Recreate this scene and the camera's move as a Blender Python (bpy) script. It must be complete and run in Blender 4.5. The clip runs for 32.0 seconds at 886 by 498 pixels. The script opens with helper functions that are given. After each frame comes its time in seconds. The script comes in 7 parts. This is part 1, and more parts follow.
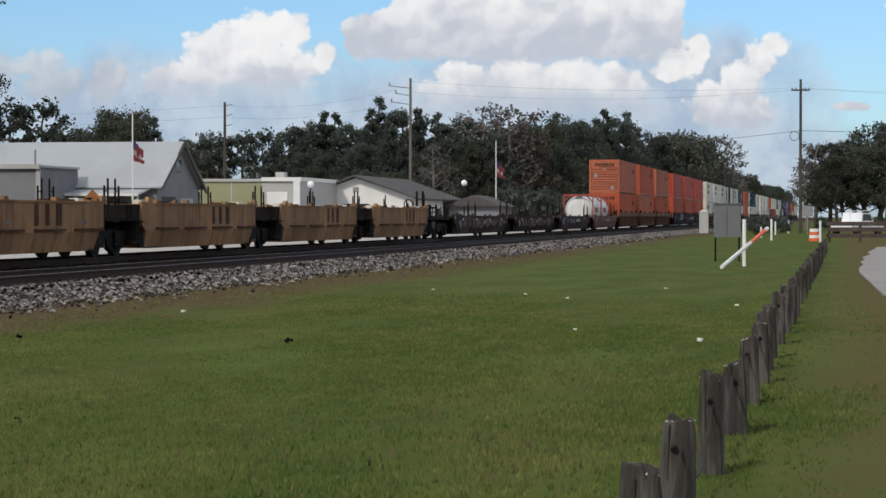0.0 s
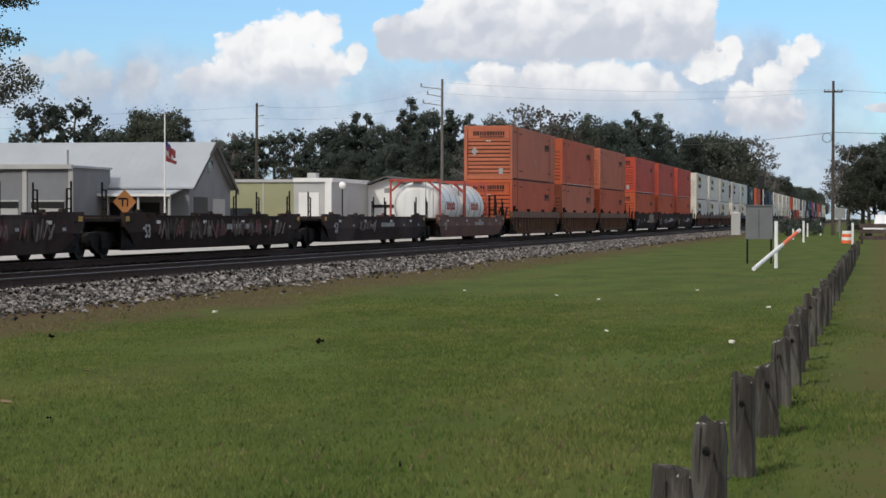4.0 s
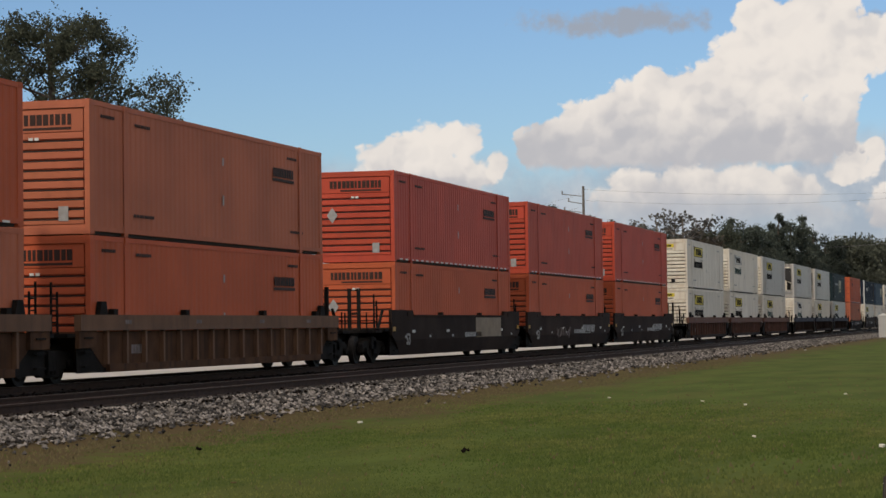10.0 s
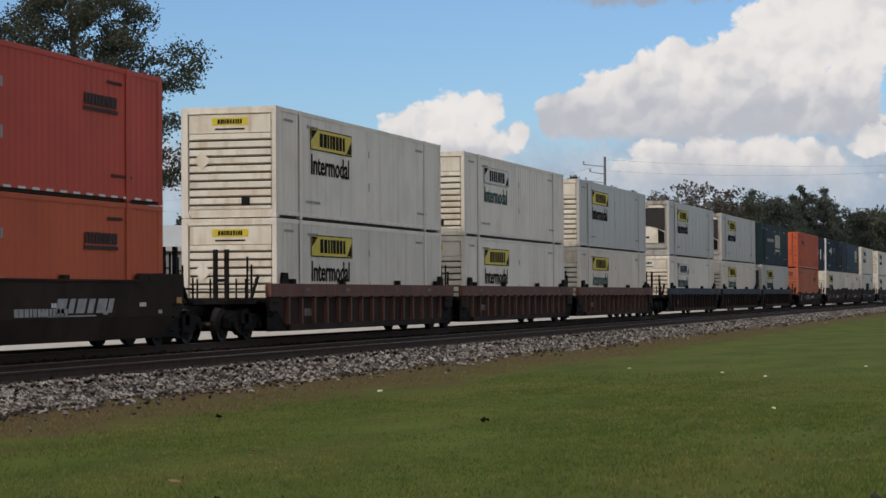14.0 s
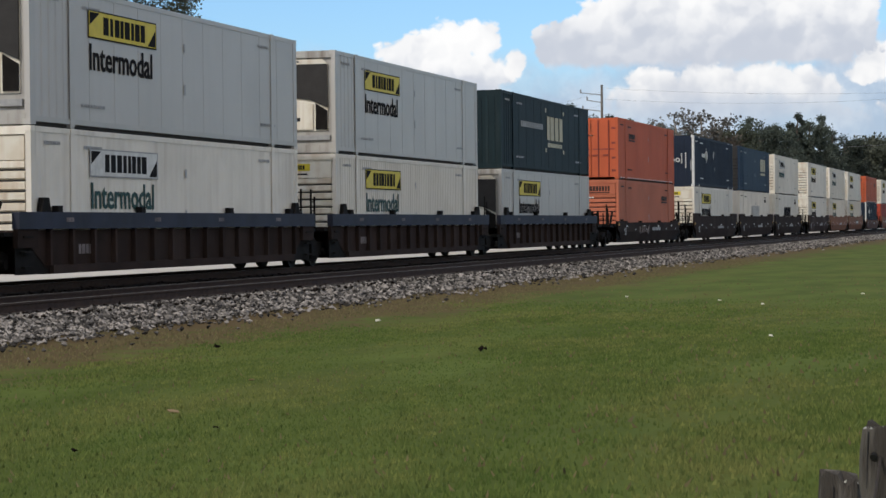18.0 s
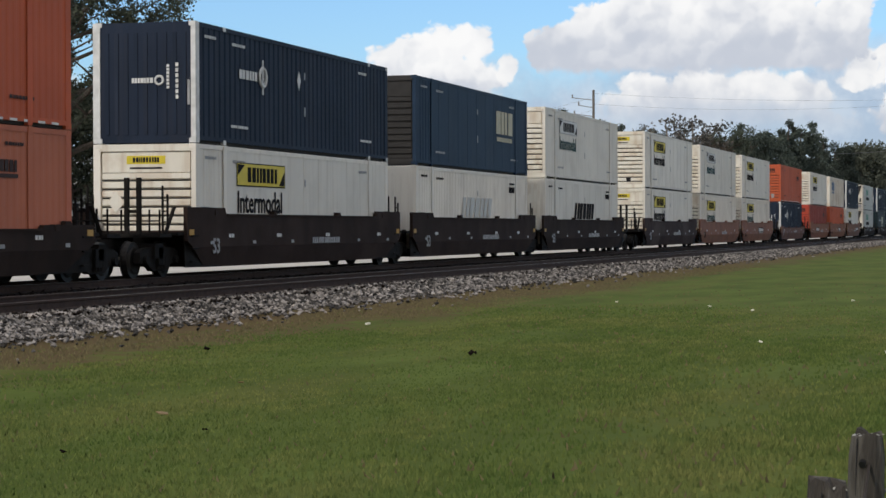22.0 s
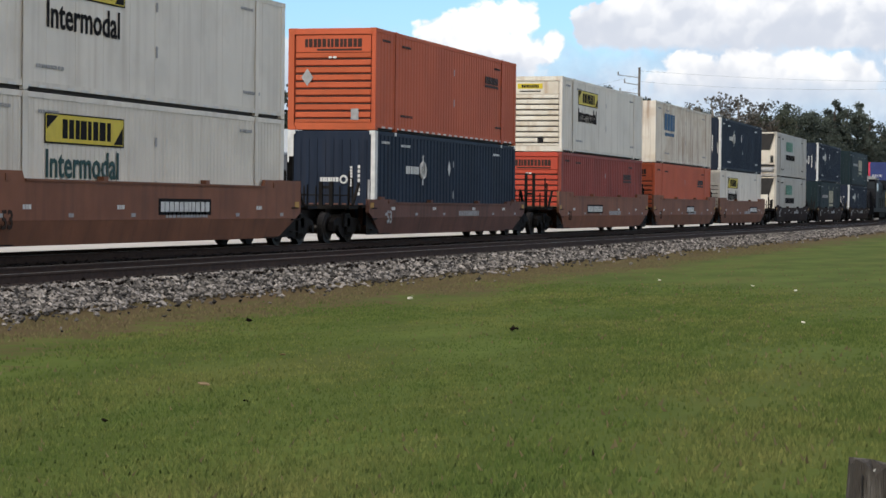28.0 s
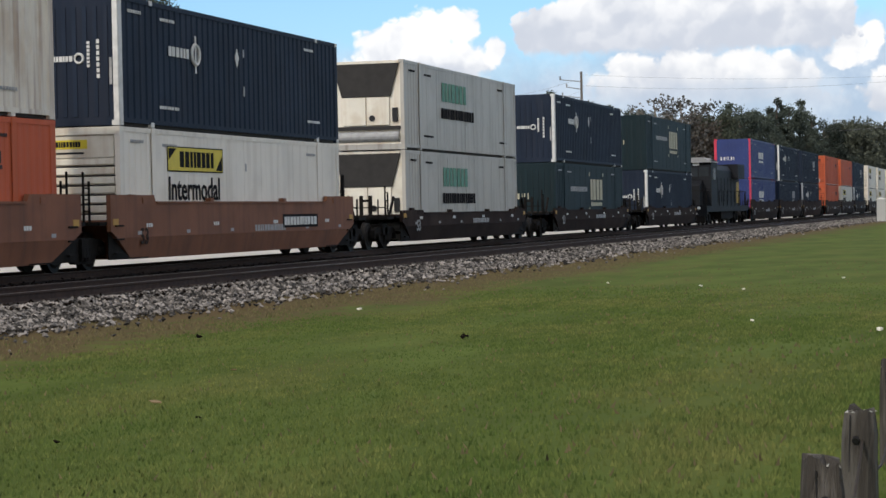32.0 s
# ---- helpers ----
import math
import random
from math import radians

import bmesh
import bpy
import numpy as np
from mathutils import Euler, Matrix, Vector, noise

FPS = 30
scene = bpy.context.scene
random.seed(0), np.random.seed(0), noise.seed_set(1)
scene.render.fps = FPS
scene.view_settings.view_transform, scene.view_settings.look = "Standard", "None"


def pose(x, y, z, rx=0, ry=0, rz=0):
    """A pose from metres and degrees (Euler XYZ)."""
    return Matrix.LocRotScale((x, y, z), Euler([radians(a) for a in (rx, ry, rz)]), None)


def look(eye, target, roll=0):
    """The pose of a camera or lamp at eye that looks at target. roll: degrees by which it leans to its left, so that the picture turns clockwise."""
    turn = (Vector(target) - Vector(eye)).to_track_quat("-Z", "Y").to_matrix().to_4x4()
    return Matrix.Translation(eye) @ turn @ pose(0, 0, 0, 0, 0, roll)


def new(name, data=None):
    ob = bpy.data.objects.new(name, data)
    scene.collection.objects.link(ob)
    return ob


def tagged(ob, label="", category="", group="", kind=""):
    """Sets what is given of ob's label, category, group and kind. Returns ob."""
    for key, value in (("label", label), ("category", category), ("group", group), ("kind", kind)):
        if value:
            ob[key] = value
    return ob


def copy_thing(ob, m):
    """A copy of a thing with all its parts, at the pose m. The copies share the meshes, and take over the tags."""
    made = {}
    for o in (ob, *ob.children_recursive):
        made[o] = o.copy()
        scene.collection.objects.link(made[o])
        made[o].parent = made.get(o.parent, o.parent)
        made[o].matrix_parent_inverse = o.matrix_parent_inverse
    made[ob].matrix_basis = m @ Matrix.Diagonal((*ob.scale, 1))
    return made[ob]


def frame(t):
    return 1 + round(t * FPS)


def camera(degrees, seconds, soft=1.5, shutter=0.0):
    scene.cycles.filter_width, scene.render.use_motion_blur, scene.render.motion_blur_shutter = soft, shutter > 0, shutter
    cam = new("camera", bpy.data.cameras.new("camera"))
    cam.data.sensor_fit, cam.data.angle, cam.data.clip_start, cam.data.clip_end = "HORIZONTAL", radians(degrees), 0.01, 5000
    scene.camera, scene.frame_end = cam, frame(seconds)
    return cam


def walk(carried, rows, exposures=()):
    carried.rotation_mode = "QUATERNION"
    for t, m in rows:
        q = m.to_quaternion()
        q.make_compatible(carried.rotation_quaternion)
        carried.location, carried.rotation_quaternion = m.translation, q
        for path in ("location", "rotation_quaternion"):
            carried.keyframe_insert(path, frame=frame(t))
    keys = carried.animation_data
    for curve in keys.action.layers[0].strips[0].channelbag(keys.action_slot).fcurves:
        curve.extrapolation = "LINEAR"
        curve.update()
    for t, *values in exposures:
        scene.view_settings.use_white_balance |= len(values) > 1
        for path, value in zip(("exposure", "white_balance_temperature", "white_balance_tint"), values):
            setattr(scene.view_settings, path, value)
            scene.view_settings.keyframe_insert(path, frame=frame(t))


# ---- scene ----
# ---- the camera and its walk: held at eye height behind a post line, turning by hand ----
cam = camera(22.73, 32.0, soft=1.55)
EYE = 1.5
PATH_ROWS = [
    (0.0, 89.16, 0.01, 10.30),
    (0.5, 88.87, -0.17, 11.41),
    (1.0, 88.60, 0.30, 11.57),
    (1.5, 88.61, 0.36, 11.18),
    (2.0, 88.64, 0.44, 10.95),
    (2.5, 88.71, 0.60, 10.88),
    (3.0, 89.12, 0.45, 10.77),
    (3.5, 89.21, 0.10, 10.88),
    (5.5, 89.07, -0.25, 11.37),
    (6.0, 88.01, 1.37, 10.72),
    (6.5, 87.85, 0.81, 11.16),
    (6.6, 88.77, 0.43, 12.15),
    (7.0, 88.77, 2.27, 11.92),
    (7.4, 89.13, 1.91, 12.80),
    (7.5, 88.88, 1.22, 12.12),
    (8.0, 89.39, 1.13, 12.47),
    (8.5, 90.05, 1.48, 11.43),
    (9.0, 91.50, 1.44, 12.26),
    (9.5, 92.19, 0.47, 13.09),
    (10.0, 92.02, 0.80, 14.84),
    (10.5, 92.36, 0.74, 16.48),
    (11.0, 91.20, 0.68, 16.92),
    (11.5, 90.37, 0.99, 15.77),
    (12.0, 91.18, 1.15, 14.95),
    (12.5, 90.88, 1.07, 15.20),
    (13.0, 91.22, 0.84, 16.16),
    (13.5, 90.91, 0.96, 15.82),
    (14.0, 91.23, 0.38, 15.37),
    (14.5, 91.07, 0.26, 15.31),
    (16.5, 89.73, 0.49, 15.58),
    (17.0, 89.53, 0.81, 15.83),
    (17.5, 89.33, 0.99, 15.98),
    (18.0, 89.39, 0.64, 15.30),
    (18.5, 89.30, 0.45, 15.05),
    (19.0, 89.49, 0.60, 14.36),
    (19.5, 89.76, 0.83, 13.72),
    (20.0, 89.76, 0.60, 14.00),
    (20.5, 89.62, 0.47, 13.93),
    (21.0, 89.78, 0.51, 14.02),
    (21.5, 89.97, 0.39, 14.53),
    (22.0, 89.49, 0.21, 15.06),
    (22.5, 89.07, -0.29, 15.65),
    (23.0, 89.17, 0.18, 15.19),
    (23.5, 89.53, 0.22, 14.38),
    (24.0, 89.21, 0.37, 14.70),
    (24.5, 89.02, 0.44, 15.30),
    (25.0, 88.98, 0.56, 15.80),
    (25.5, 88.81, -0.00, 15.89),
    (27.5, 88.62, -0.68, 15.87),
    (28.0, 88.84, -0.65, 16.19),
    (28.5, 88.78, -0.38, 15.78),
    (29.0, 88.66, -0.10, 15.57),
    (29.5, 88.66, -0.03, 15.19),
    (30.0, 88.78, 0.26, 15.26),
    (30.5, 89.38, 0.64, 15.45),
    (31.0, 89.68, 0.69, 15.12),
    (31.5, 89.50, 0.88, 15.17),
    (32.0, 89.07, 1.16, 14.80),
]

walk(cam, [(t, pose(0, 0, EYE, rx, ry, rz)) for t, rx, ry, rz in PATH_ROWS],
     exposures=((0.0, -0.07, 6500, 10), (1.5, 0.08, 6500, 10), (4.0, 0.03, 6500, 10), (6.2, 0.05, 6500, 10), (6.7, 0.26, 6500, 10), (7.2, 0.18, 6500, 10), (8.0, 0.05, 6500, 10), (9.0, -0.08, 6650, 11), (10.0, -0.26, 7200, 13), (12.0, -0.09, 7000, 13), (14.4, -0.25, 6750, 12), (16.5, 0.0, 6500, 10), (18.2, 0.08, 6500, 10), (20.5, 0.02, 6500, 10), (24.5, 0.05, 6500, 10), (29.0, 0.33, 6550, 10), (32.0, 0.2, 6500, 10)))

# ---- plan: the rails run along +Y; metres ----
RAIL_Z = 0.40            # head of the rails
TRAIN_X = -20.7          # centre line of the far track
NEAR_X = -15.85          # centre line of the near track
SIDE = 1.295             # half a container's width
BOX_L = 16.15            # 53-foot container
BOX_H = 2.9
FLOOR_Z = 0.68           # floor of the wells
FENCE_X = -0.76


def train_way(t):
    """Metres that the train has come at t seconds."""
    return 18.78 * t + 0.0126 * t * t / 2


# ---- world, sun ----
SUN_AZ, SUN_EL = 203.0, 38.0      # degrees clockwise from +Y, and above the horizon
world = bpy.data.worlds.new("sky")
scene.world = world
world.use_nodes = True
wn, wl = world.node_tree.nodes, world.node_tree.links
wn.clear()


def wmath(op, a, b=None, c=None):
    n = wn.new("ShaderNodeMath")
    n.operation = op
    for i, v in enumerate((a, b, c)):
        if v is None:
            continue
        if isinstance(v, (int, float)):
            n.inputs[i].default_value = v
        else:
            wl.new(v, n.inputs[i])
    return n.outputs[0]


def build_sky():
    sky = wn.new("ShaderNodeTexSky")
    sky.sky_type = "NISHITA"
    sky.sun_disc = False
    sky.sun_elevation = radians(SUN_EL)
    sky.sun_rotation = radians(SUN_AZ)
    sky.air_density, sky.dust_density, sky.ozone_density = 1.0, 0.6, 1.0
    coord = wn.new("ShaderNodeTexCoord")
    sep = wn.new("ShaderNodeSeparateXYZ")
    wl.new(coord.outputs["Generated"], sep.inputs[0])
    x, y, z = sep.outputs
    # direction as an angle to the right of the rails and an angle up, in units of 1/39 radian
    az = wmath("MULTIPLY", wmath("ARCTAN2", x, y), 39.0)
    el = wmath("MULTIPLY", wmath("ARCSINE", z), 39.0)
    plane = wn.new("ShaderNodeCombineXYZ")
    wl.new(az, plane.inputs[0])
    wl.new(el, plane.inputs[1])
    # cloud heaps: angle right, angle up, half width, half height
    left_heap = [(-11.7, 2.35, .55, .45), (-11.0, 2.75, .75, .6), (-10.3, 3.05, .6, .6), (-9.75, 3.3, .45, .35), (-9.95, 2.6, .8, .5), (-10.9, 2.25, 1.1, .35)]
    small = [(-9.05, 2.8, .24, .3), (-2.85, 2.75, .42, .33), (-2.5, 2.95, .2, .25), (-2.95, 2.55, .45, .2),
             (-1.15, 3.0, .3, .22), (-1.45, 2.7, .3, .4), (-1.8, 2.35, .38, .42), (-2.35, 2.0, .45, .38), (-1.75, 1.75, .6, .4), (.15, 1.92, .3, .1)]
    main = [(-8.2, 3.15, .6, .5), (-7.5, 3.3, .8, .7), (-6.7, 3.5, .8, .85), (-6.3, 4.1, .45, .4), (-5.6, 3.6, .9, .9), (-4.9, 4.1, .8, 1.0), (-4.2, 4.5, .8, 1.1), (-3.5, 4.9, .75, .95),
            (-3.0, 4.7, .65, .8), (-2.4, 4.85, .5, .5), (-4.4, 5.3, .5, .4), (-3.3, 5.6, .6, .35), (-3.9, 3.3, .8, .75), (-3.2, 3.7, .5, .8), (-5.5, 2.9, 2.6, .5), (-7.3, 2.95, 1.4, .4), (-4.8, 3.3, 1.0, .7)]
    second = [(-6.7, 2.35, .75, .38), (-5.7, 2.4, .9, .4), (-4.7, 2.35, .8, .42), (-3.95, 2.3, .6, .4), (-5.6, 1.95, 1.9, .5), (-4.6, 1.7, 1.8, .45)]
    left_far = [(-13.85, 2.35, .5, .55), (-14.05, 2.65, .35, .3), (-14.75, 2.55, .45, .3), (-12.9, 2.35, .4, .4), (-15.6, 2.3, .8, .5), (-17.5, 2.6, 1.0, .6), (-20.5, 2.5, 1.7, .8)]
    right_far = [(1.8, 3.6, 1.1, .6), (3.4, 4.3, 1.5, 1.0), (5.5, 3.6, 1.5, 1.0)]
    far_heaps = [(-6.0, 2.2, 3.6, 1.0), (-2.4, 2.1, 2.2, 1.2), (-8.0, 1.6, 4.6, 1.2), (-3.6, 1.2, 3.4, 1.3), (-13.0, 1.6, 3.4, 1.3), (.8, .7, 3.2, .9), (4.5, 1.2, 3.0, 1.0), (-20.0, 1.4, 5.0, 1.2)]
    grey_heaps = [(-6.9, 5.35, 1.9, .3), (-1.3, 5.25, 1.5, .22), (-4.1, 5.9, 1.6, .25)]

    def field(vec, blobs):
        top = None
        for a, e, ra, re in blobs:
            m = wn.new("ShaderNodeVectorMath")
            m.operation = "MULTIPLY_ADD"
            wl.new(vec, m.inputs[0])
            m.inputs[1].default_value = (1 / ra, 1 / re, 0)
            m.inputs[2].default_value = (-a / ra, -e / re, 0)
            d = wn.new("ShaderNodeVectorMath")
            d.operation = "DOT_PRODUCT"
            wl.new(m.outputs[0], d.inputs[0])
            wl.new(m.outputs[0], d.inputs[1])
            f = wmath("SUBTRACT", 1.0, d.outputs["Value"])
            top = f if top is None else wmath("SMOOTH_MAX", top, f, 0.35)
        return top

    def noise_of(vec, scale, detail, rough):
        n = wn.new("ShaderNodeTexNoise")
        n.noise_dimensions = "2D"
        n.inputs["Scale"].default_value = scale
        n.inputs["Detail"].default_value = detail
        n.inputs["Roughness"].default_value = rough
        wl.new(vec, n.inputs["Vector"])
        return n.outputs[0]

    def billow_of(vec, scale, detail):
        n = wn.new("ShaderNodeTexVoronoi")
        n.voronoi_dimensions, n.feature, n.normalize = "2D", "SMOOTH_F1", True
        n.inputs["Scale"].default_value = scale
        n.inputs["Detail"].default_value = detail
        n.inputs["Roughness"].default_value = 0.55
        n.inputs["Smoothness"].default_value = 0.35
        wl.new(vec, n.inputs["Vector"])
        return n.outputs["Distance"]

    def shifted(vec, da, de):
        n = wn.new("ShaderNodeVectorMath")
        n.operation = "ADD"
        wl.new(vec, n.inputs[0])
        n.inputs[1].default_value = (da, de, 0)
        return n.outputs[0]

    def steps(v, lo, hi, a=0.0, b=1.0):
        n = wn.new("ShaderNodeMapRange")
        n.interpolation_type = "SMOOTHSTEP"
        for i, w in ((1, lo), (2, hi), (3, a), (4, b)):
            n.inputs[i].default_value = w
        wl.new(v, n.inputs[0])
        return n.outputs[0]

    def puffs(vec, fine=2.5, more=6.0):
        """Round knobs on broad swells."""
        bent = wn.new("ShaderNodeVectorMath")
        bent.operation = "MULTIPLY_ADD"
        w = wn.new("ShaderNodeTexNoise")
        w.noise_dimensions = "2D"
        w.inputs["Scale"].default_value, w.inputs["Detail"].default_value = 2.2, 3.0
        wl.new(vec, w.inputs["Vector"])
        wl.new(w.outputs["Color"], bent.inputs[0])
        bent.inputs[1].default_value = (0.35, 0.35, 0)
        wl.new(vec, bent.inputs[2])
        knobs = wmath("MULTIPLY", wmath("SUBTRACT", 0.31, billow_of(bent.outputs[0], 2.3, fine)), 2.8)
        return wmath("MULTIPLY_ADD", wmath("SUBTRACT", noise_of(vec, 1.4, more, 0.55), 0.5), 1.2, knobs)

    def mix(fac, a, b):
        n = wn.new("ShaderNodeMix")
        n.data_type = "RGBA"
        wl.new(fac, n.inputs[0])
        for i, v in ((6, a), (7, b)):
            if isinstance(v, tuple):
                n.inputs[i].default_value = (*v, 1)
            else:
                wl.new(v, n.inputs[i])
        return n.outputs[2]

    p = plane.outputs[0]
    here = puffs(p)
    relief = steps(wmath("SUBTRACT", puffs(p, 0.6, 2.0), puffs(shifted(p, -0.09, 0.16), 0.6, 2.0)), -0.5, 0.42)
    swell = steps(noise_of(p, 1.1, 3.0, 0.5), 0.32, 0.62)
    soft = noise_of(p, 2.5, 4.0, 0.6)

    def heap_layer(col, blobs, base, fade, lo, hi, dim=1.0, edge=0.42, most=1.0, firm=1.0):
        """One bank: round above, level or melting below, greyer towards its base."""
        f = wmath("ADD", wmath("MULTIPLY", field(p, blobs), firm), here)
        m = steps(f, -0.12, edge)
        e = wmath("MULTIPLY_ADD", wmath("SUBTRACT", soft, 0.5), 0.3, el)
        m = wmath("MULTIPLY", wmath("MULTIPLY", m, steps(e, base - fade, base + fade)), most)
        rise = steps(e, lo, hi)
        bright = wmath("MULTIPLY_ADD", relief, 0.15, wmath("MULTIPLY_ADD", rise, 0.62, wmath("MULTIPLY", swell, 0.22)))
        tone = mix(steps(bright, 0.14, 1.0), (0.56 * dim, 0.60 * dim, 0.68 * dim), (0.945 * dim, 0.945 * dim, 0.945 * dim))
        return mix(m, col, tone)

    scaled = wn.new("ShaderNodeVectorMath")
    scaled.operation = "MULTIPLY"
    wl.new(sky.outputs[0], scaled.inputs[0])
    scaled.inputs[1].default_value = SKY_GAIN
    far = wmath("MULTIPLY_ADD", wmath("SUBTRACT", noise_of(p, 0.6, 5.0, 0.55), 0.5), 2.0, field(p, far_heaps))
    veil = mix(steps(noise_of(p, 1.0, 5.0, 0.6), 0.35, 0.65), (0.41, 0.505, 0.65), (0.56, 0.635, 0.745))
    col = mix(wmath("MULTIPLY", steps(far, -0.5, 0.9), 0.9), scaled.outputs[0], veil)
    grey = wmath("MULTIPLY_ADD", wmath("SUBTRACT", noise_of(p, 1.7, 5.0, 0.6), 0.5), 3.2, field(p, grey_heaps))
    col = mix(wmath("MULTIPLY", steps(grey, -0.1, 1.0), 0.85), col, (0.39, 0.44, 0.53))
    col = heap_layer(col, left_far, 2.0, 0.35, 1.8, 3.6, 0.84, 0.8, 0.7)
    col = heap_layer(col, right_far, 1.6, 0.5, 1.5, 4.0, 1.0, 0.6)
    col = heap_layer(col, second, 1.95, 0.45, 1.8, 2.75, 0.97, 0.5, firm=1.4)
    col = heap_layer(col, left_heap, 2.2, 0.3, 2.0, 3.2, 1.0, 0.5, firm=1.3)
    col = heap_layer(col, small, 1.5, 0.3, 1.4, 2.6, 0.97, 0.5)
    col = heap_layer(col, main, 2.76, 0.1, 2.7, 4.3, firm=1.7)
    # broken cloud over the rest of the sky, overhead and behind
    n3 = wn.new("ShaderNodeTexNoise")
    n3.inputs["Scale"].default_value, n3.inputs["Detail"].default_value = 3.2, 6.0
    wl.new(coord.outputs["Generated"], n3.inputs["Vector"])
    above = wmath("MAXIMUM", steps(el, 7.5, 12.0), steps(y, 0.75, 0.45))
    cover = wmath("MULTIPLY", wmath("MULTIPLY", steps(n3.outputs[0], 0.40, 0.56), above), steps(z, 0.0, 0.06))
    col = mix(cover, col, OVERCAST)
    bg = wn.new("ShaderNodeBackground")
    wl.new(col, bg.inputs[0])
    bg.inputs[1].default_value = 1.0
    out = wn.new("ShaderNodeOutputWorld")
    wl.new(bg.outputs[0], out.inputs[0])


OVERCAST = (1.05, 1.0, 0.92)
SKY_GAIN = (0.073, 0.101, 0.137)
build_sky()
sun_data = bpy.data.lights.new("sun", "SUN")
sun_data.energy, sun_data.angle, sun_data.color = 2.0, radians(3.0), (1.0, 0.92, 0.80)
sun = new("sun", sun_data)
_a, _e = radians(SUN_AZ), radians(SUN_EL)
sun.matrix_basis = look((0, 0, 60), Vector((0, 0, 60)) - Vector((math.sin(_a) * math.cos(_e), math.cos(_a) * math.cos(_e), math.sin(_e))))


# ---- materials ----
def mat(name, color, rough=0.7, metal=0.0, vary=0.25, scale=3.0, grain=40.0, bump=0.15, streak=None, streak_amount=0.35,
        random=0.0, stretch=(1, 1, 1), second=None, second_amount=0.5, second_scale=0.4, spec=0.3):
    """A surface with a base colour that varies at two scales, fine relief, and, where asked, streaks of rust or dirt that run down."""
    m = bpy.data.materials.new(name)
    m.use_nodes = True
    n, l = m.node_tree.nodes, m.node_tree.links
    b = n["Principled BSDF"]
    b.inputs["Roughness"].default_value = rough
    b.inputs["Metallic"].default_value = metal
    b.inputs["Specular IOR Level"].default_value = spec
    co = n.new("ShaderNodeTexCoord")
    mp = n.new("ShaderNodeMapping")
    mp.inputs["Scale"].default_value = stretch
    l.new(co.outputs["Object"], mp.inputs[0])
    src = mp.outputs[0]
    if random:
        info = n.new("ShaderNodeObjectInfo")
        off = n.new("ShaderNodeVectorMath")
        off.operation = "MULTIPLY_ADD"
        l.new(info.outputs["Random"], off.inputs[0])
        off.inputs[1].default_value = (37, 53, 29)
        l.new(src, off.inputs[2])
        src = off.outputs[0]

    def tex(sc, detail=4.0):
        t = n.new("ShaderNodeTexNoise")
        t.inputs["Scale"].default_value = sc
        t.inputs["Detail"].default_value = detail
        l.new(src, t.inputs["Vector"])
        return t.outputs[0]

    def ramp(v, lo, hi, a, c):
        r = n.new("ShaderNodeMapRange")
        for i, w in ((1, lo), (2, hi), (3, a), (4, c)):
            r.inputs[i].default_value = w
        l.new(v, r.inputs[0])
        return r.outputs[0]

    def blend(fac, a, c, kind="MIX"):
        x = n.new("ShaderNodeMix")
        x.data_type, x.blend_type = "RGBA", kind
        if isinstance(fac, float):
            x.inputs[0].default_value = fac
        else:
            l.new(fac, x.inputs[0])
        for i, w in ((6, a), (7, c)):
            if isinstance(w, tuple):
                x.inputs[i].default_value = (*w, 1)
            else:
                l.new(w, x.inputs[i])
        return x.outputs[2]

    big, fine = tex(scale), tex(grain, 3.0)
    dark = tuple(c * (1 - vary) for c in color)
    light = tuple(min(1, c * (1 + vary)) for c in color)
    col = blend(ramp(big, 0.35, 0.65, 0, 1), dark, light)
    col = blend(ramp(fine, 0.3, 0.7, 0.0, 0.5), col, tuple(c * (1 - vary * 0.8) for c in color))
    if second:
        t = tex(second_scale, 6.0)
        col = blend(ramp(t, 0.5, 0.62, 0, second_amount), col, second)
    if streak:
        m2 = n.new("ShaderNodeMapping")
        m2.inputs["Scale"].default_value = (2.2, 2.2, 0.12)
        l.new(src, m2.inputs[0])
        t = n.new("ShaderNodeTexNoise")
        t.inputs["Scale"].default_value = 1.6
        t.inputs["Detail"].default_value = 6.0
        l.new(m2.outputs[0], t.inputs["Vector"])
        col = blend(ramp(t.outputs[0], 0.5, 0.75, 0, streak_amount), col, streak)
    if random:
        hs = n.new("ShaderNodeHueSaturation")
        l.new(ramp(info.outputs["Random"], 0, 1, 1 - random, 1 + random), hs.inputs["Value"])
        l.new(ramp(info.outputs["Random"], 0, 1, 0.5 + random * 0.03, 0.5 - random * 0.03), hs.inputs["Hue"])
        l.new(col, hs.inputs["Color"])
        col = hs.outputs[0]
    l.new(col, b.inputs["Base Color"])
    if bump:
        bp = n.new("ShaderNodeBump")
        bp.inputs["Strength"].default_value = bump
        bp.inputs["Distance"].default_value = 0.02
        l.new(fine, bp.inputs["Height"])
        l.new(bp.outputs[0], b.inputs["Normal"])
    return m


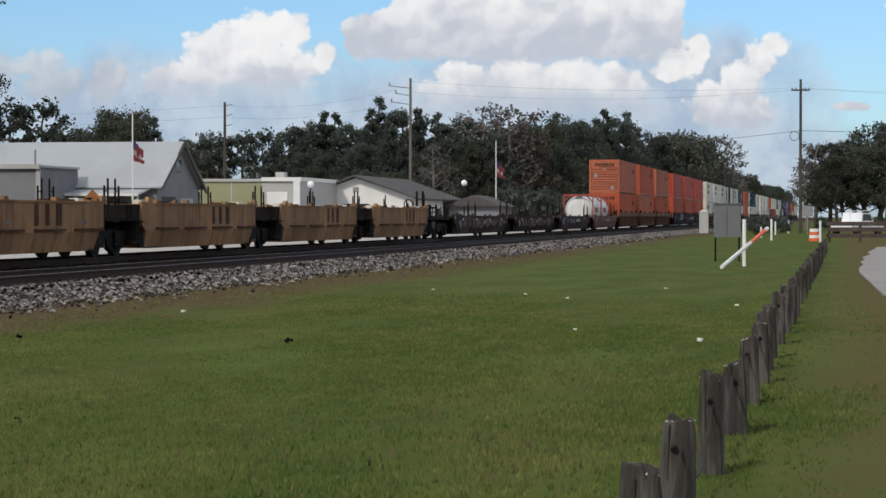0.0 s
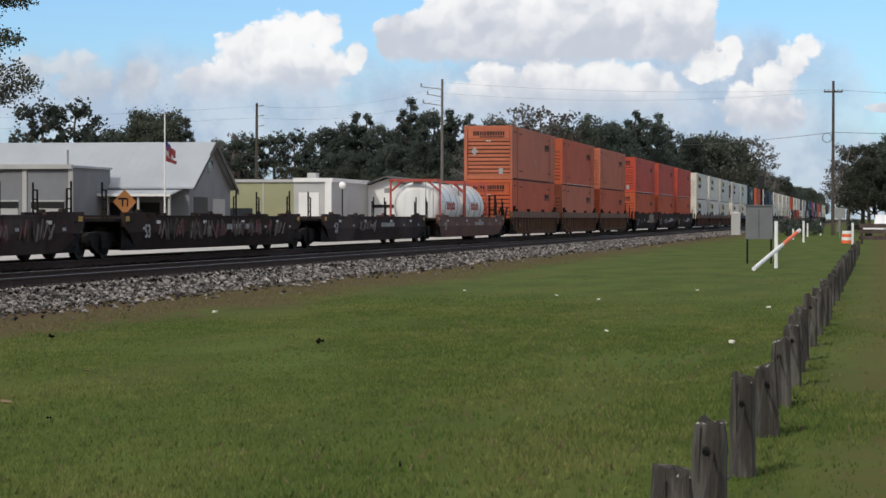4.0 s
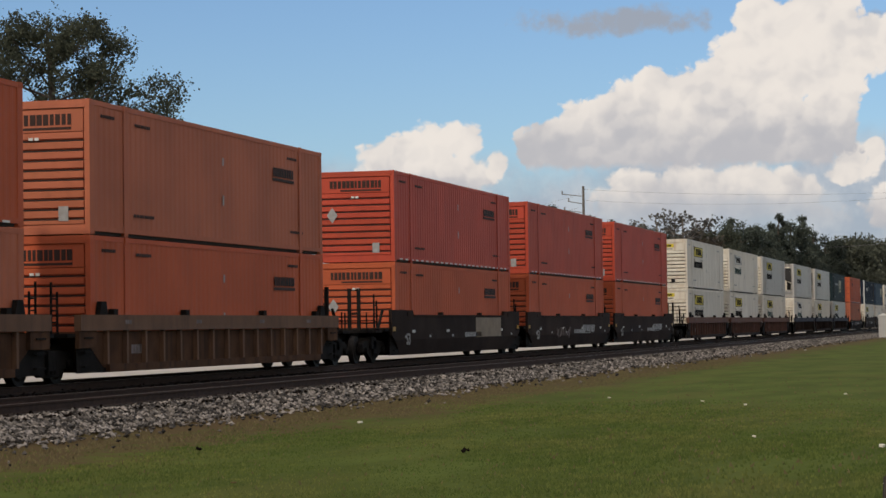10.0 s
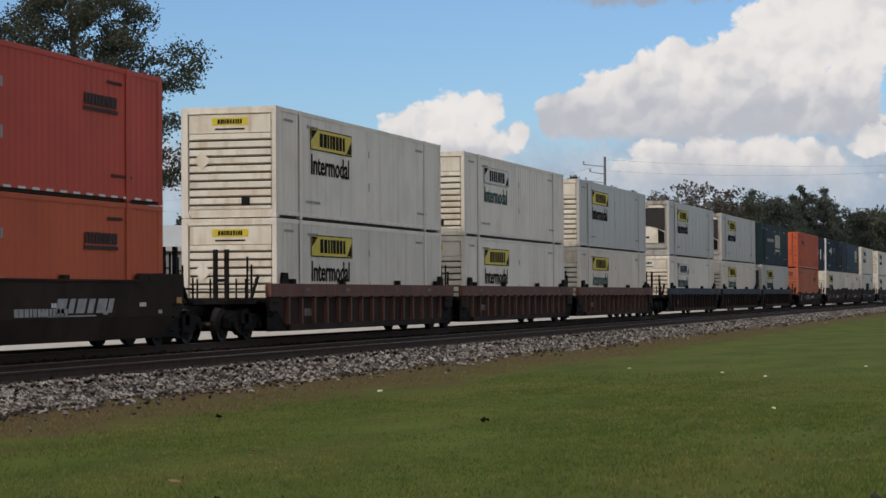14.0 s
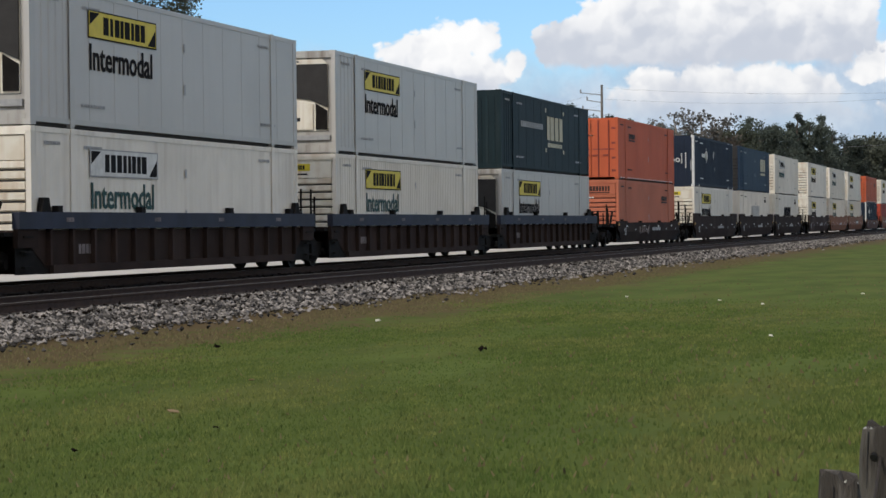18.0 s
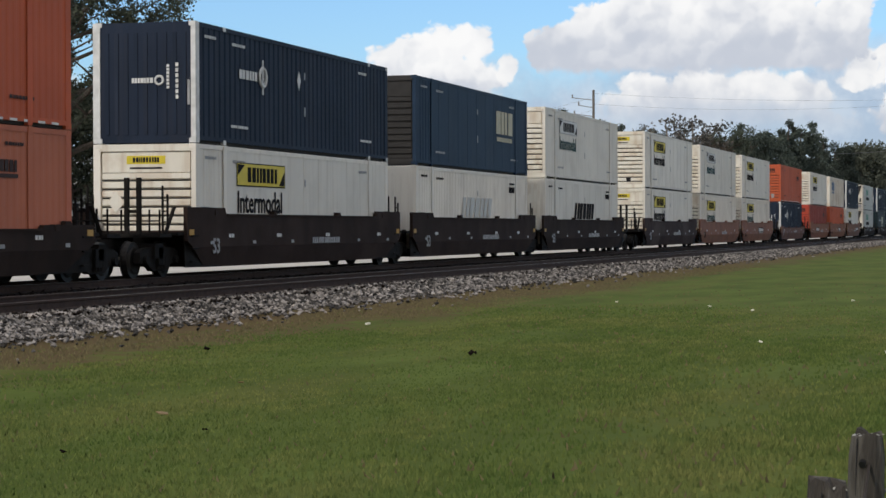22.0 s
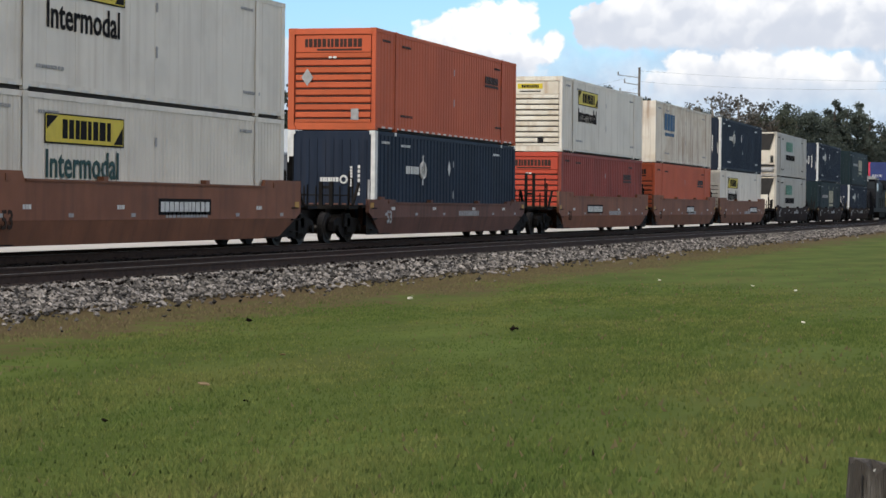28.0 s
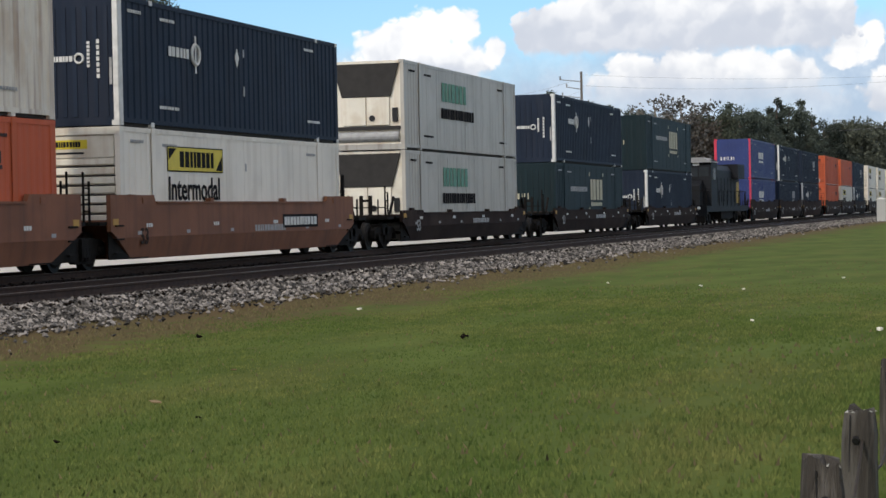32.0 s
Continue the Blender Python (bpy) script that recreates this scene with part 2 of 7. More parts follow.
def leaf_mat(name, dark, light):
    m = bpy.data.materials.new(name)
    m.use_nodes = True
    n, l = m.node_tree.nodes, m.node_tree.links
    b = n["Principled BSDF"]
    geo = n.new("ShaderNodeNewGeometry")
    info = n.new("ShaderNodeObjectInfo")
    x = n.new("ShaderNodeMix")
    x.data_type = "RGBA"
    l.new(geo.outputs["Random Per Island"], x.inputs[0])
    x.inputs[6].default_value, x.inputs[7].default_value = (*dark, 1), (*light, 1)
    hs = n.new("ShaderNodeHueSaturation")
    r = n.new("ShaderNodeMapRange")
    r.inputs[3].default_value, r.inputs[4].default_value = 0.7, 1.25
    l.new(info.outputs["Random"], r.inputs[0])
    l.new(r.outputs[0], hs.inputs["Value"])
    l.new(x.outputs[2], hs.inputs["Color"])
    l.new(hs.outputs[0], b.inputs["Base Color"])
    b.inputs["Roughness"].default_value = 0.75
    b.inputs["Specular IOR Level"].default_value = 0.15
    return m


def glass_mat(name, color):
    m = mat(name, color, rough=0.12, vary=0.1, bump=0.0, spec=0.6)
    return m


ORANGE = mat("orange_paint", (0.46, 0.100, 0.043), 0.6, spec=0.15, vary=0.12, scale=0.5, streak=(0.25, 0.08, 0.04), streak_amount=0.3, random=0.05)
TAN_ORANGE = mat("faded_orange_paint", (0.435, 0.136, 0.076), 0.6, spec=0.15, vary=0.12, scale=0.5, streak=(0.25, 0.09, 0.05), streak_amount=0.3, random=0.05)
RED = mat("red_paint", (0.45, 0.070, 0.040), 0.55, spec=0.15, vary=0.12, scale=0.5, streak=(0.22, 0.05, 0.04), streak_amount=0.3, random=0.05)
DULL_RED = mat("weathered_red_paint", (0.225, 0.046, 0.032), 0.65, vary=0.2, scale=0.7, streak=(0.12, 0.035, 0.03), streak_amount=0.7, random=0.1)
RUSTED_WHITE = mat("rust_stained_white_paint", (0.66, 0.615, 0.535), 0.6, vary=0.08, scale=0.8, streak=(0.20, 0.095, 0.045), streak_amount=0.9, second=(0.46, 0.36, 0.26), second_amount=0.45, second_scale=1.1)
WHITE = mat("white_paint", (0.68, 0.635, 0.56), 0.5, vary=0.06, scale=0.5, streak=(0.40, 0.34, 0.27), streak_amount=0.4, second=(0.50, 0.46, 0.40), second_amount=0.3, second_scale=0.8, random=0.1)
CREAM = mat("sun_yellowed_white_paint", (0.68, 0.64, 0.55), 0.55, vary=0.08, scale=0.8, streak=(0.36, 0.22, 0.12), streak_amount=0.55, second=(0.46, 0.36, 0.25), second_amount=0.4, second_scale=1.1, random=0.06)
DIRTY_END = mat("soiled_reefer_front", (0.36, 0.345, 0.32), 0.6, vary=0.15, scale=1.2, streak=(0.10, 0.07, 0.05), streak_amount=0.7)
SILVER = mat("pale_reefer_panel", (0.43, 0.413, 0.39), 0.4, vary=0.06, scale=0.5, streak=(0.38, 0.36, 0.33), streak_amount=0.3, random=0.05)
NAVY = mat("navy_paint", (0.016, 0.024, 0.042), 0.6, spec=0.1, vary=0.2, scale=0.6, streak=(0.05, 0.05, 0.06), streak_amount=0.3, random=0.05)
GREEN_BLUE = mat("dark_teal_paint", (0.012, 0.024, 0.029), 0.6, spec=0.1, vary=0.2, scale=0.6, streak=(0.05, 0.055, 0.055), streak_amount=0.3, random=0.1)
STEEL_BLUE = mat("slate_blue_paint", (0.020, 0.038, 0.068), 0.6, spec=0.1, vary=0.15, scale=0.6, streak=(0.06, 0.07, 0.08), streak_amount=0.3)
ROYAL = mat("royal_blue_paint", (0.026, 0.042, 0.15), 0.5, vary=0.15, scale=0.6)
MAGENTA = mat("crimson_frame_paint", (0.5, 0.04, 0.08), 0.5, vary=0.1)
YELLOW = mat("yellow_decal", (0.58, 0.46, 0.03), 0.5, vary=0.1, scale=4)
BLACK = mat("black_lettering", (0.018, 0.018, 0.02), 0.9, spec=0.04, vary=0.1, bump=0)
PALE = mat("pale_lettering", (0.6, 0.6, 0.58), 0.6, vary=0.15, scale=5, bump=0)
GOLD = mat("gold_lettering", (0.46, 0.43, 0.31), 0.6, vary=0.15, scale=5, bump=0)
MINT = mat("green_lettering", (0.10, 0.25, 0.18), 0.6, vary=0.2, scale=5, bump=0)
BLUE_MARK = mat("blue_lettering", (0.05, 0.12, 0.23), 0.6, vary=0.2, scale=5, bump=0)
TEAL_MARK = mat("green_black_lettering", (0.012, 0.05, 0.045), 0.6, vary=0.2, scale=5, bump=0)
DIM_MARK = mat("dark_faded_lettering", (0.035, 0.016, 0.012), 0.7, vary=0.2, scale=5, bump=0)
GREY_MARK = mat("grey_lettering", (0.3, 0.3, 0.3), 0.6, vary=0.2, scale=5, bump=0)
# near-black for dark parts, and for shade painted into gaps
DARK_PARTS_SHADE = mat("dark_parts_and_gap_shade", (0.03, 0.028, 0.027), 0.8, vary=0.2)
WELL_TAN = mat("tan_car_paint", (0.30, 0.172, 0.088), 0.75, spec=0.12, vary=0.25, scale=1.2, streak=(0.08, 0.04, 0.026), streak_amount=0.75, second=(0.12, 0.065, 0.04), second_amount=0.4)
WELL_DARK = mat("soot_brown_car_paint", (0.031, 0.020, 0.0165), 0.8, spec=0.08, vary=0.25, scale=1.2, streak=(0.025, 0.02, 0.018), streak_amount=0.5, second=(0.07, 0.05, 0.042), second_amount=0.3, random=0.15)
WELL_PURPLE = mat("purple_brown_car_paint", (0.038, 0.0225, 0.020), 0.75, vary=0.25, scale=1.2, streak=(0.03, 0.022, 0.02), streak_amount=0.5, second=(0.13, 0.11, 0.10), second_amount=0.3, spec=0.1)
WELL_RUST = mat("rust_brown_car_paint", (0.145, 0.077, 0.045), 0.75, vary=0.2, scale=1.2, streak=(0.05, 0.03, 0.024), streak_amount=0.5)
WELL_RED = mat("red_brown_car_paint", (0.20, 0.080, 0.042), 0.7, vary=0.18, scale=1.0, streak=(0.06, 0.035, 0.028), streak_amount=0.5, random=0.1)
TANK_CAR = mat("red_brown_tank_car_paint", (0.13, 0.060, 0.043), 0.75, vary=0.2, scale=1.2, streak=(0.04, 0.025, 0.02), streak_amount=0.5)
AMBER = mat("amber_reflector", (0.40, 0.22, 0.03), 0.5, vary=0.1, bump=0)
LICHEN = mat("pale_lichen_crust", (0.30, 0.30, 0.27), 0.95, vary=0.3, scale=9, bump=0.4)
WELL_BLUE = mat("faded_blue_chord_paint", (0.021, 0.025, 0.043), 0.7, vary=0.25, scale=1.5, streak=(0.03, 0.03, 0.035), streak_amount=0.5)
# soot streaks, with the shade of the recesses between ribs darkening the base
WELL_SOOT_SHADE = mat("sooty_shaded_rust_car_paint", (0.085, 0.044, 0.026), 0.8, spec=0.08, vary=0.3, scale=1.5, streak=(0.028, 0.02, 0.016), streak_amount=0.8)
IRON = mat("grimy_iron", (0.012, 0.0105, 0.0095), 0.8, spec=0.1, vary=0.35, scale=4)
TYRE_STEEL = mat("wheel_steel", (0.018, 0.015, 0.013), 0.6, metal=0.2, vary=0.3, scale=6)
RAIL_STEEL = mat("worn_rail_steel", (0.13, 0.11, 0.095), 0.35, metal=0.7, vary=0.2, scale=3)
RAIL_SIDE = mat("rusty_rail_web", (0.045, 0.027, 0.020), 0.85, vary=0.3, scale=8)
TIE = mat("creosoted_tie_wood", (0.014, 0.011, 0.0095), 0.9, vary=0.3, scale=3, grain=25, stretch=(1, 6, 6), random=0.25)
DARK_BED = mat("oily_dark_ballast", (0.0125, 0.0098, 0.0085), 0.95, vary=0.4, scale=2.0, grain=14, bump=0.8, second=(0.024, 0.019, 0.016), second_amount=0.5, second_scale=0.3, spec=0.03)
ROCK = mat("grey_ballast_rock", (0.118, 0.108, 0.100), 0.9, vary=0.35, scale=1.5, grain=20, bump=0.3)
# bed far darker than the rock, as painted shade between the stones
ROCK_GAP_SHADE = mat("ballast_bed_gap_shade", (0.022, 0.019, 0.017), 0.95, vary=0.4, scale=4, grain=14, bump=0.9)
LOT = mat("pale_gravel_lot", (0.42, 0.40, 0.37), 0.95, vary=0.12, scale=0.3, grain=12, bump=0.3)
DRIVE = mat("worn_concrete", (0.27, 0.26, 0.245), 0.9, vary=0.12, scale=0.8, grain=18, bump=0.3)
POST_WOOD = mat("weathered_post_wood", (0.05, 0.044, 0.037), 0.9, vary=0.4, scale=3, grain=30, stretch=(5, 5, 0.6), bump=0.7, second=(0.13, 0.122, 0.108), second_amount=0.55, second_scale=3, random=0.25)
POLE_WOOD = mat("utility_pole_wood", (0.075, 0.062, 0.052), 0.9, vary=0.3, scale=2, stretch=(4, 4, 0.4))
PALE_POLE = mat("grey_pole_wood", (0.15, 0.135, 0.12), 0.9, vary=0.25, scale=2, stretch=(4, 4, 0.4))
WIRE = mat("wire", (0.12, 0.12, 0.125), 0.7, bump=0)
GREY_BOX = mat("grey_cabinet_paint", (0.24, 0.245, 0.25), 0.55, vary=0.1, scale=2)
WHITE_POST = mat("white_marker_paint", (0.75, 0.75, 0.73), 0.6, vary=0.06)
ORANGE_TAPE = mat("orange_red_marker", (0.75, 0.14, 0.045), 0.6, vary=0.1)
ROOF_TIN = mat("galvanised_roof", (0.37, 0.40, 0.43), 0.45, metal=0.1, vary=0.08, scale=0.4)
WALL_GREY = mat("grey_siding", (0.20, 0.21, 0.225), 0.8, vary=0.1, scale=0.6)
WALL_PALE = mat("pale_siding", (0.42, 0.42, 0.41), 0.8, vary=0.08, scale=0.6)
WALL_YELLOW = mat("yellow_green_stucco", (0.31, 0.31, 0.185), 0.85, vary=0.08, scale=0.6)
WALL_WHITE = mat("white_block_wall", (0.72, 0.72, 0.70), 0.8, vary=0.06, scale=0.6)
ROOF_DARK = mat("dark_shingle_roof", (0.085, 0.08, 0.078), 0.9, vary=0.2, scale=2)
OPENING = mat("dark_opening", (0.012, 0.012, 0.013), 0.5, vary=0.1, bump=0)
GLASS = glass_mat("window_glass", (0.03, 0.035, 0.04))
BARK = mat("bark", (0.085, 0.07, 0.058), 0.95, vary=0.35, scale=4, stretch=(3, 3, 0.6), bump=0.5)
PALE_BARK = mat("pale_bark", (0.19, 0.165, 0.14), 0.95, vary=0.3, scale=4, stretch=(3, 3, 0.6), bump=0.4)
# lifted and blue-grey: distance haze is put into the leaf colour
LEAF_DARK = leaf_mat("hazed_dark_evergreen_leaf", (0.052, 0.066, 0.056), (0.095, 0.114, 0.092))
LEAF_OAK = leaf_mat("oak_leaf", (0.038, 0.047, 0.034), (0.082, 0.091, 0.063))
LEAF_OLIVE = leaf_mat("olive_leaf", (0.050, 0.057, 0.044), (0.098, 0.107, 0.080))
LEAF_RUSSET = leaf_mat("russet_leaf", (0.068, 0.058, 0.048), (0.122, 0.100, 0.077))
LEAF_GREY = leaf_mat("grey_twigs", (0.08, 0.078, 0.072), (0.13, 0.127, 0.117))
FLAG_RED = mat("flag_red", (0.17, 0.03, 0.035), 0.8, vary=0.1)
FLAG_BLUE = mat("flag_blue", (0.03, 0.04, 0.14), 0.8, vary=0.1)
LAMP_GLOBE = mat("white_lamp_globe", (0.85, 0.85, 0.83), 0.3, vary=0.02, bump=0)
TANK_WHITE = mat("tank_white_paint", (0.72, 0.72, 0.70), 0.4, vary=0.06, scale=0.6, streak=(0.4, 0.36, 0.3), streak_amount=0.35)
FRAME_RED = mat("tank_frame_red", (0.34, 0.065, 0.045), 0.6, vary=0.12)
LOCO_DARK = mat("sooty_engine_paint", (0.012, 0.013, 0.016), 0.6, spec=0.12, vary=0.3, scale=1)
LOCO_YELLOW = mat("engine_yellow", (0.45, 0.29, 0.03), 0.5, vary=0.15)
FENCE_BROWN = mat("brown_rail_fence", (0.075, 0.055, 0.048), 0.85, vary=0.25, scale=2)
CABINET_GREY = mat("dull_grey_cabinet_paint", (0.135, 0.14, 0.145), 0.6, vary=0.1, scale=2)
SCRAWL = mat("faded_spray_paint", (0.165, 0.142, 0.142), 0.8, vary=0.3, scale=3, bump=0)
COOL = mat("grey_reefer_panel", (0.42, 0.395, 0.355), 0.45, vary=0.07, scale=0.5, streak=(0.20, 0.17, 0.135), streak_amount=0.6, second=(0.33, 0.30, 0.26), second_amount=0.5, second_scale=0.9)
CABLE = mat("rusty_cable", (0.03, 0.024, 0.02), 0.8, vary=0.2, bump=0)
SIGN_ORANGE = mat("orange_sign_sheet", (0.50, 0.20, 0.06), 0.6, vary=0.08)
LITTER = mat("pale_paper_scrap", (0.72, 0.69, 0.6), 0.8, vary=0.08)
DRY_LEAF = mat("dry_leaf_brown", (0.2, 0.14, 0.075), 0.85, vary=0.2)
CAR_WHITE = mat("white_vehicle_paint", (0.75, 0.76, 0.77), 0.3, vary=0.03, spec=0.5)


def lawn_mat():
    """Mown grass: broad worn and lush patches, fine blades, and a dry brown strip beside the stones."""
    m = mat("mown_grass", (0.072, 0.099, 0.0215), 0.95, vary=0.2, scale=0.9, grain=14, bump=0.15, second=(0.105, 0.107, 0.032), second_amount=0.38, second_scale=0.6, spec=0.04, stretch=(1, 0.3, 1))
    n, l = m.node_tree.nodes, m.node_tree.links
    b = n["Principled BSDF"]
    was = b.inputs["Base Color"].links[0].from_socket
    co = n.new("ShaderNodeTexCoord")
    sep = n.new("ShaderNodeSeparateXYZ")
    l.new(co.outputs["Object"], sep.inputs[0])
    t = n.new("ShaderNodeTexNoise")
    t.inputs["Scale"].default_value, t.inputs["Detail"].default_value = 0.35, 6.0
    l.new(co.outputs["Object"], t.inputs["Vector"])
    a = n.new("ShaderNodeMath")
    a.operation = "MULTIPLY_ADD"
    l.new(t.outputs[0], a.inputs[0])
    a.inputs[1].default_value = -5.0
    fine = n.new("ShaderNodeTexNoise")
    fine.inputs["Scale"].default_value, fine.inputs["Detail"].default_value = 2.2, 5.0
    l.new(co.outputs["Object"], fine.inputs["Vector"])
    w = n.new("ShaderNodeMath")
    w.operation = "MULTIPLY_ADD"
    l.new(fine.outputs[0], w.inputs[0])
    w.inputs[1].default_value = -7.0
    l.new(sep.outputs[0], w.inputs[2])
    q = n.new("ShaderNodeMath")
    q.operation = "ADD"
    l.new(w.outputs[0], q.inputs[0])
    q.inputs[1].default_value = 3.5
    l.new(q.outputs[0], a.inputs[2])
    r = n.new("ShaderNodeMapRange")
    r.inputs[1].default_value, r.inputs[2].default_value, r.inputs[3].default_value, r.inputs[4].default_value = -14.2, -12.2, 0.97, 0
    l.new(a.outputs[0], r.inputs[0])
    x = n.new("ShaderNodeMix")
    x.data_type = "RGBA"
    l.new(r.outputs[0], x.inputs[0])
    l.new(was, x.inputs[6])
    x.inputs[7].default_value = (0.090, 0.064, 0.033, 1)
    # the worn, drier ground beyond the post line
    e = n.new("ShaderNodeMath")
    e.operation = "MULTIPLY_ADD"
    l.new(fine.outputs[0], e.inputs[0])
    e.inputs[1].default_value = 6.0
    l.new(sep.outputs[0], e.inputs[2])
    k = n.new("ShaderNodeMapRange")
    k.inputs[1].default_value, k.inputs[2].default_value, k.inputs[3].default_value, k.inputs[4].default_value = 1.4, 3.4, 0, 0.9
    l.new(e.outputs[0], k.inputs[0])
    k.clamp = True
    gate = n.new("ShaderNodeMapRange")
    gate.inputs[1].default_value, gate.inputs[2].default_value, gate.inputs[3].default_value, gate.inputs[4].default_value = -0.9, 0.5, 0, 1
    l.new(sep.outputs[0], gate.inputs[0])
    both = n.new("ShaderNodeMath")
    both.operation = "MULTIPLY"
    l.new(k.outputs[0], both.inputs[0])
    l.new(gate.outputs[0], both.inputs[1])
    dry = n.new("ShaderNodeMix")
    dry.data_type = "RGBA"
    l.new(both.outputs[0], dry.inputs[0])
    l.new(x.outputs[2], dry.inputs[6])
    dry.inputs[7].default_value = (0.098, 0.078, 0.030, 1)
    l.new(dry.outputs[2], b.inputs["Base Color"])
    return m


LAWN = lawn_mat()
BLADE = leaf_mat("grass_blade", (0.053, 0.077, 0.0160), (0.107, 0.131, 0.031))
DRY_BLADE = leaf_mat("dry_grass_blade", (0.085, 0.070, 0.034), (0.165, 0.138, 0.066))
def patchy(m, dark, pale, scale, along):
    """Broad tints over a blade material, as the turf has them."""
    n, l = m.node_tree.nodes, m.node_tree.links
    b = n["Principled BSDF"]
    was = b.inputs["Base Color"].links[0].from_socket
    co, mp, t, r, x = (n.new("ShaderNode" + k) for k in ("TexCoord", "Mapping", "TexNoise", "MapRange", "Mix"))
    mp.inputs["Scale"].default_value = (1, along, 1)
    t.inputs["Scale"].default_value, t.inputs["Detail"].default_value = scale, 6.0
    l.new(co.outputs["Object"], mp.inputs[0])
    l.new(mp.outputs[0], t.inputs["Vector"])
    r.inputs[1].default_value, r.inputs[2].default_value = 0.42, 0.62
    l.new(t.outputs[0], r.inputs[0])
    tint = n.new("ShaderNodeMix")
    tint.data_type, x.data_type, x.blend_type = "RGBA", "RGBA", "MULTIPLY"
    l.new(r.outputs[0], tint.inputs[0])
    tint.inputs[6].default_value, tint.inputs[7].default_value = (*dark, 1), (*pale, 1)
    x.inputs[0].default_value = 1.0
    l.new(was, x.inputs[6])
    l.new(tint.outputs[2], x.inputs[7])
    l.new(x.outputs[2], b.inputs["Base Color"])


patchy(BLADE, (0.80, 0.90, 0.8), (1.22, 1.08, 1.25), 0.6, 0.3)
patchy(BLADE, (0.82, 0.88, 0.82), (1.14, 1.09, 1.14), 3.2, 0.45)
for _m in (LEAF_DARK, LEAF_OAK, LEAF_OLIVE, LEAF_RUSSET):
    # thin leaves let light through
    _n, _l = _m.node_tree.nodes, _m.node_tree.links
    _p = _n["Principled BSDF"]
    _t, _x = _n.new("ShaderNodeBsdfTranslucent"), _n.new("ShaderNodeMixShader")
    _l.new(_p.inputs["Base Color"].links[0].from_socket, _t.inputs["Color"])
    _x.inputs[0].default_value = 0.3
    _l.new(_p.outputs[0], _x.inputs[1])
    _l.new(_t.outputs[0], _x.inputs[2])
    _l.new(_x.outputs[0], _n["Material Output"].inputs[0])


# ---- mesh helpers ----
def mesh_of(name, verts, faces, material, smooth=False):
    me = bpy.data.meshes.new(name)
    me.from_pydata(verts, [], faces)
    me.materials.append(material)
    if smooth:
        me.polygons.foreach_set("use_smooth", [True] * len(me.polygons))
    me.update()
    return me


def link(name, me, parent=None, label="", m=None):
    ob = new(name, me)
    if parent is not None:
        ob.parent = parent
    if m is not None:
        ob.matrix_basis = m
    if label:
        ob["label"] = label
    return ob


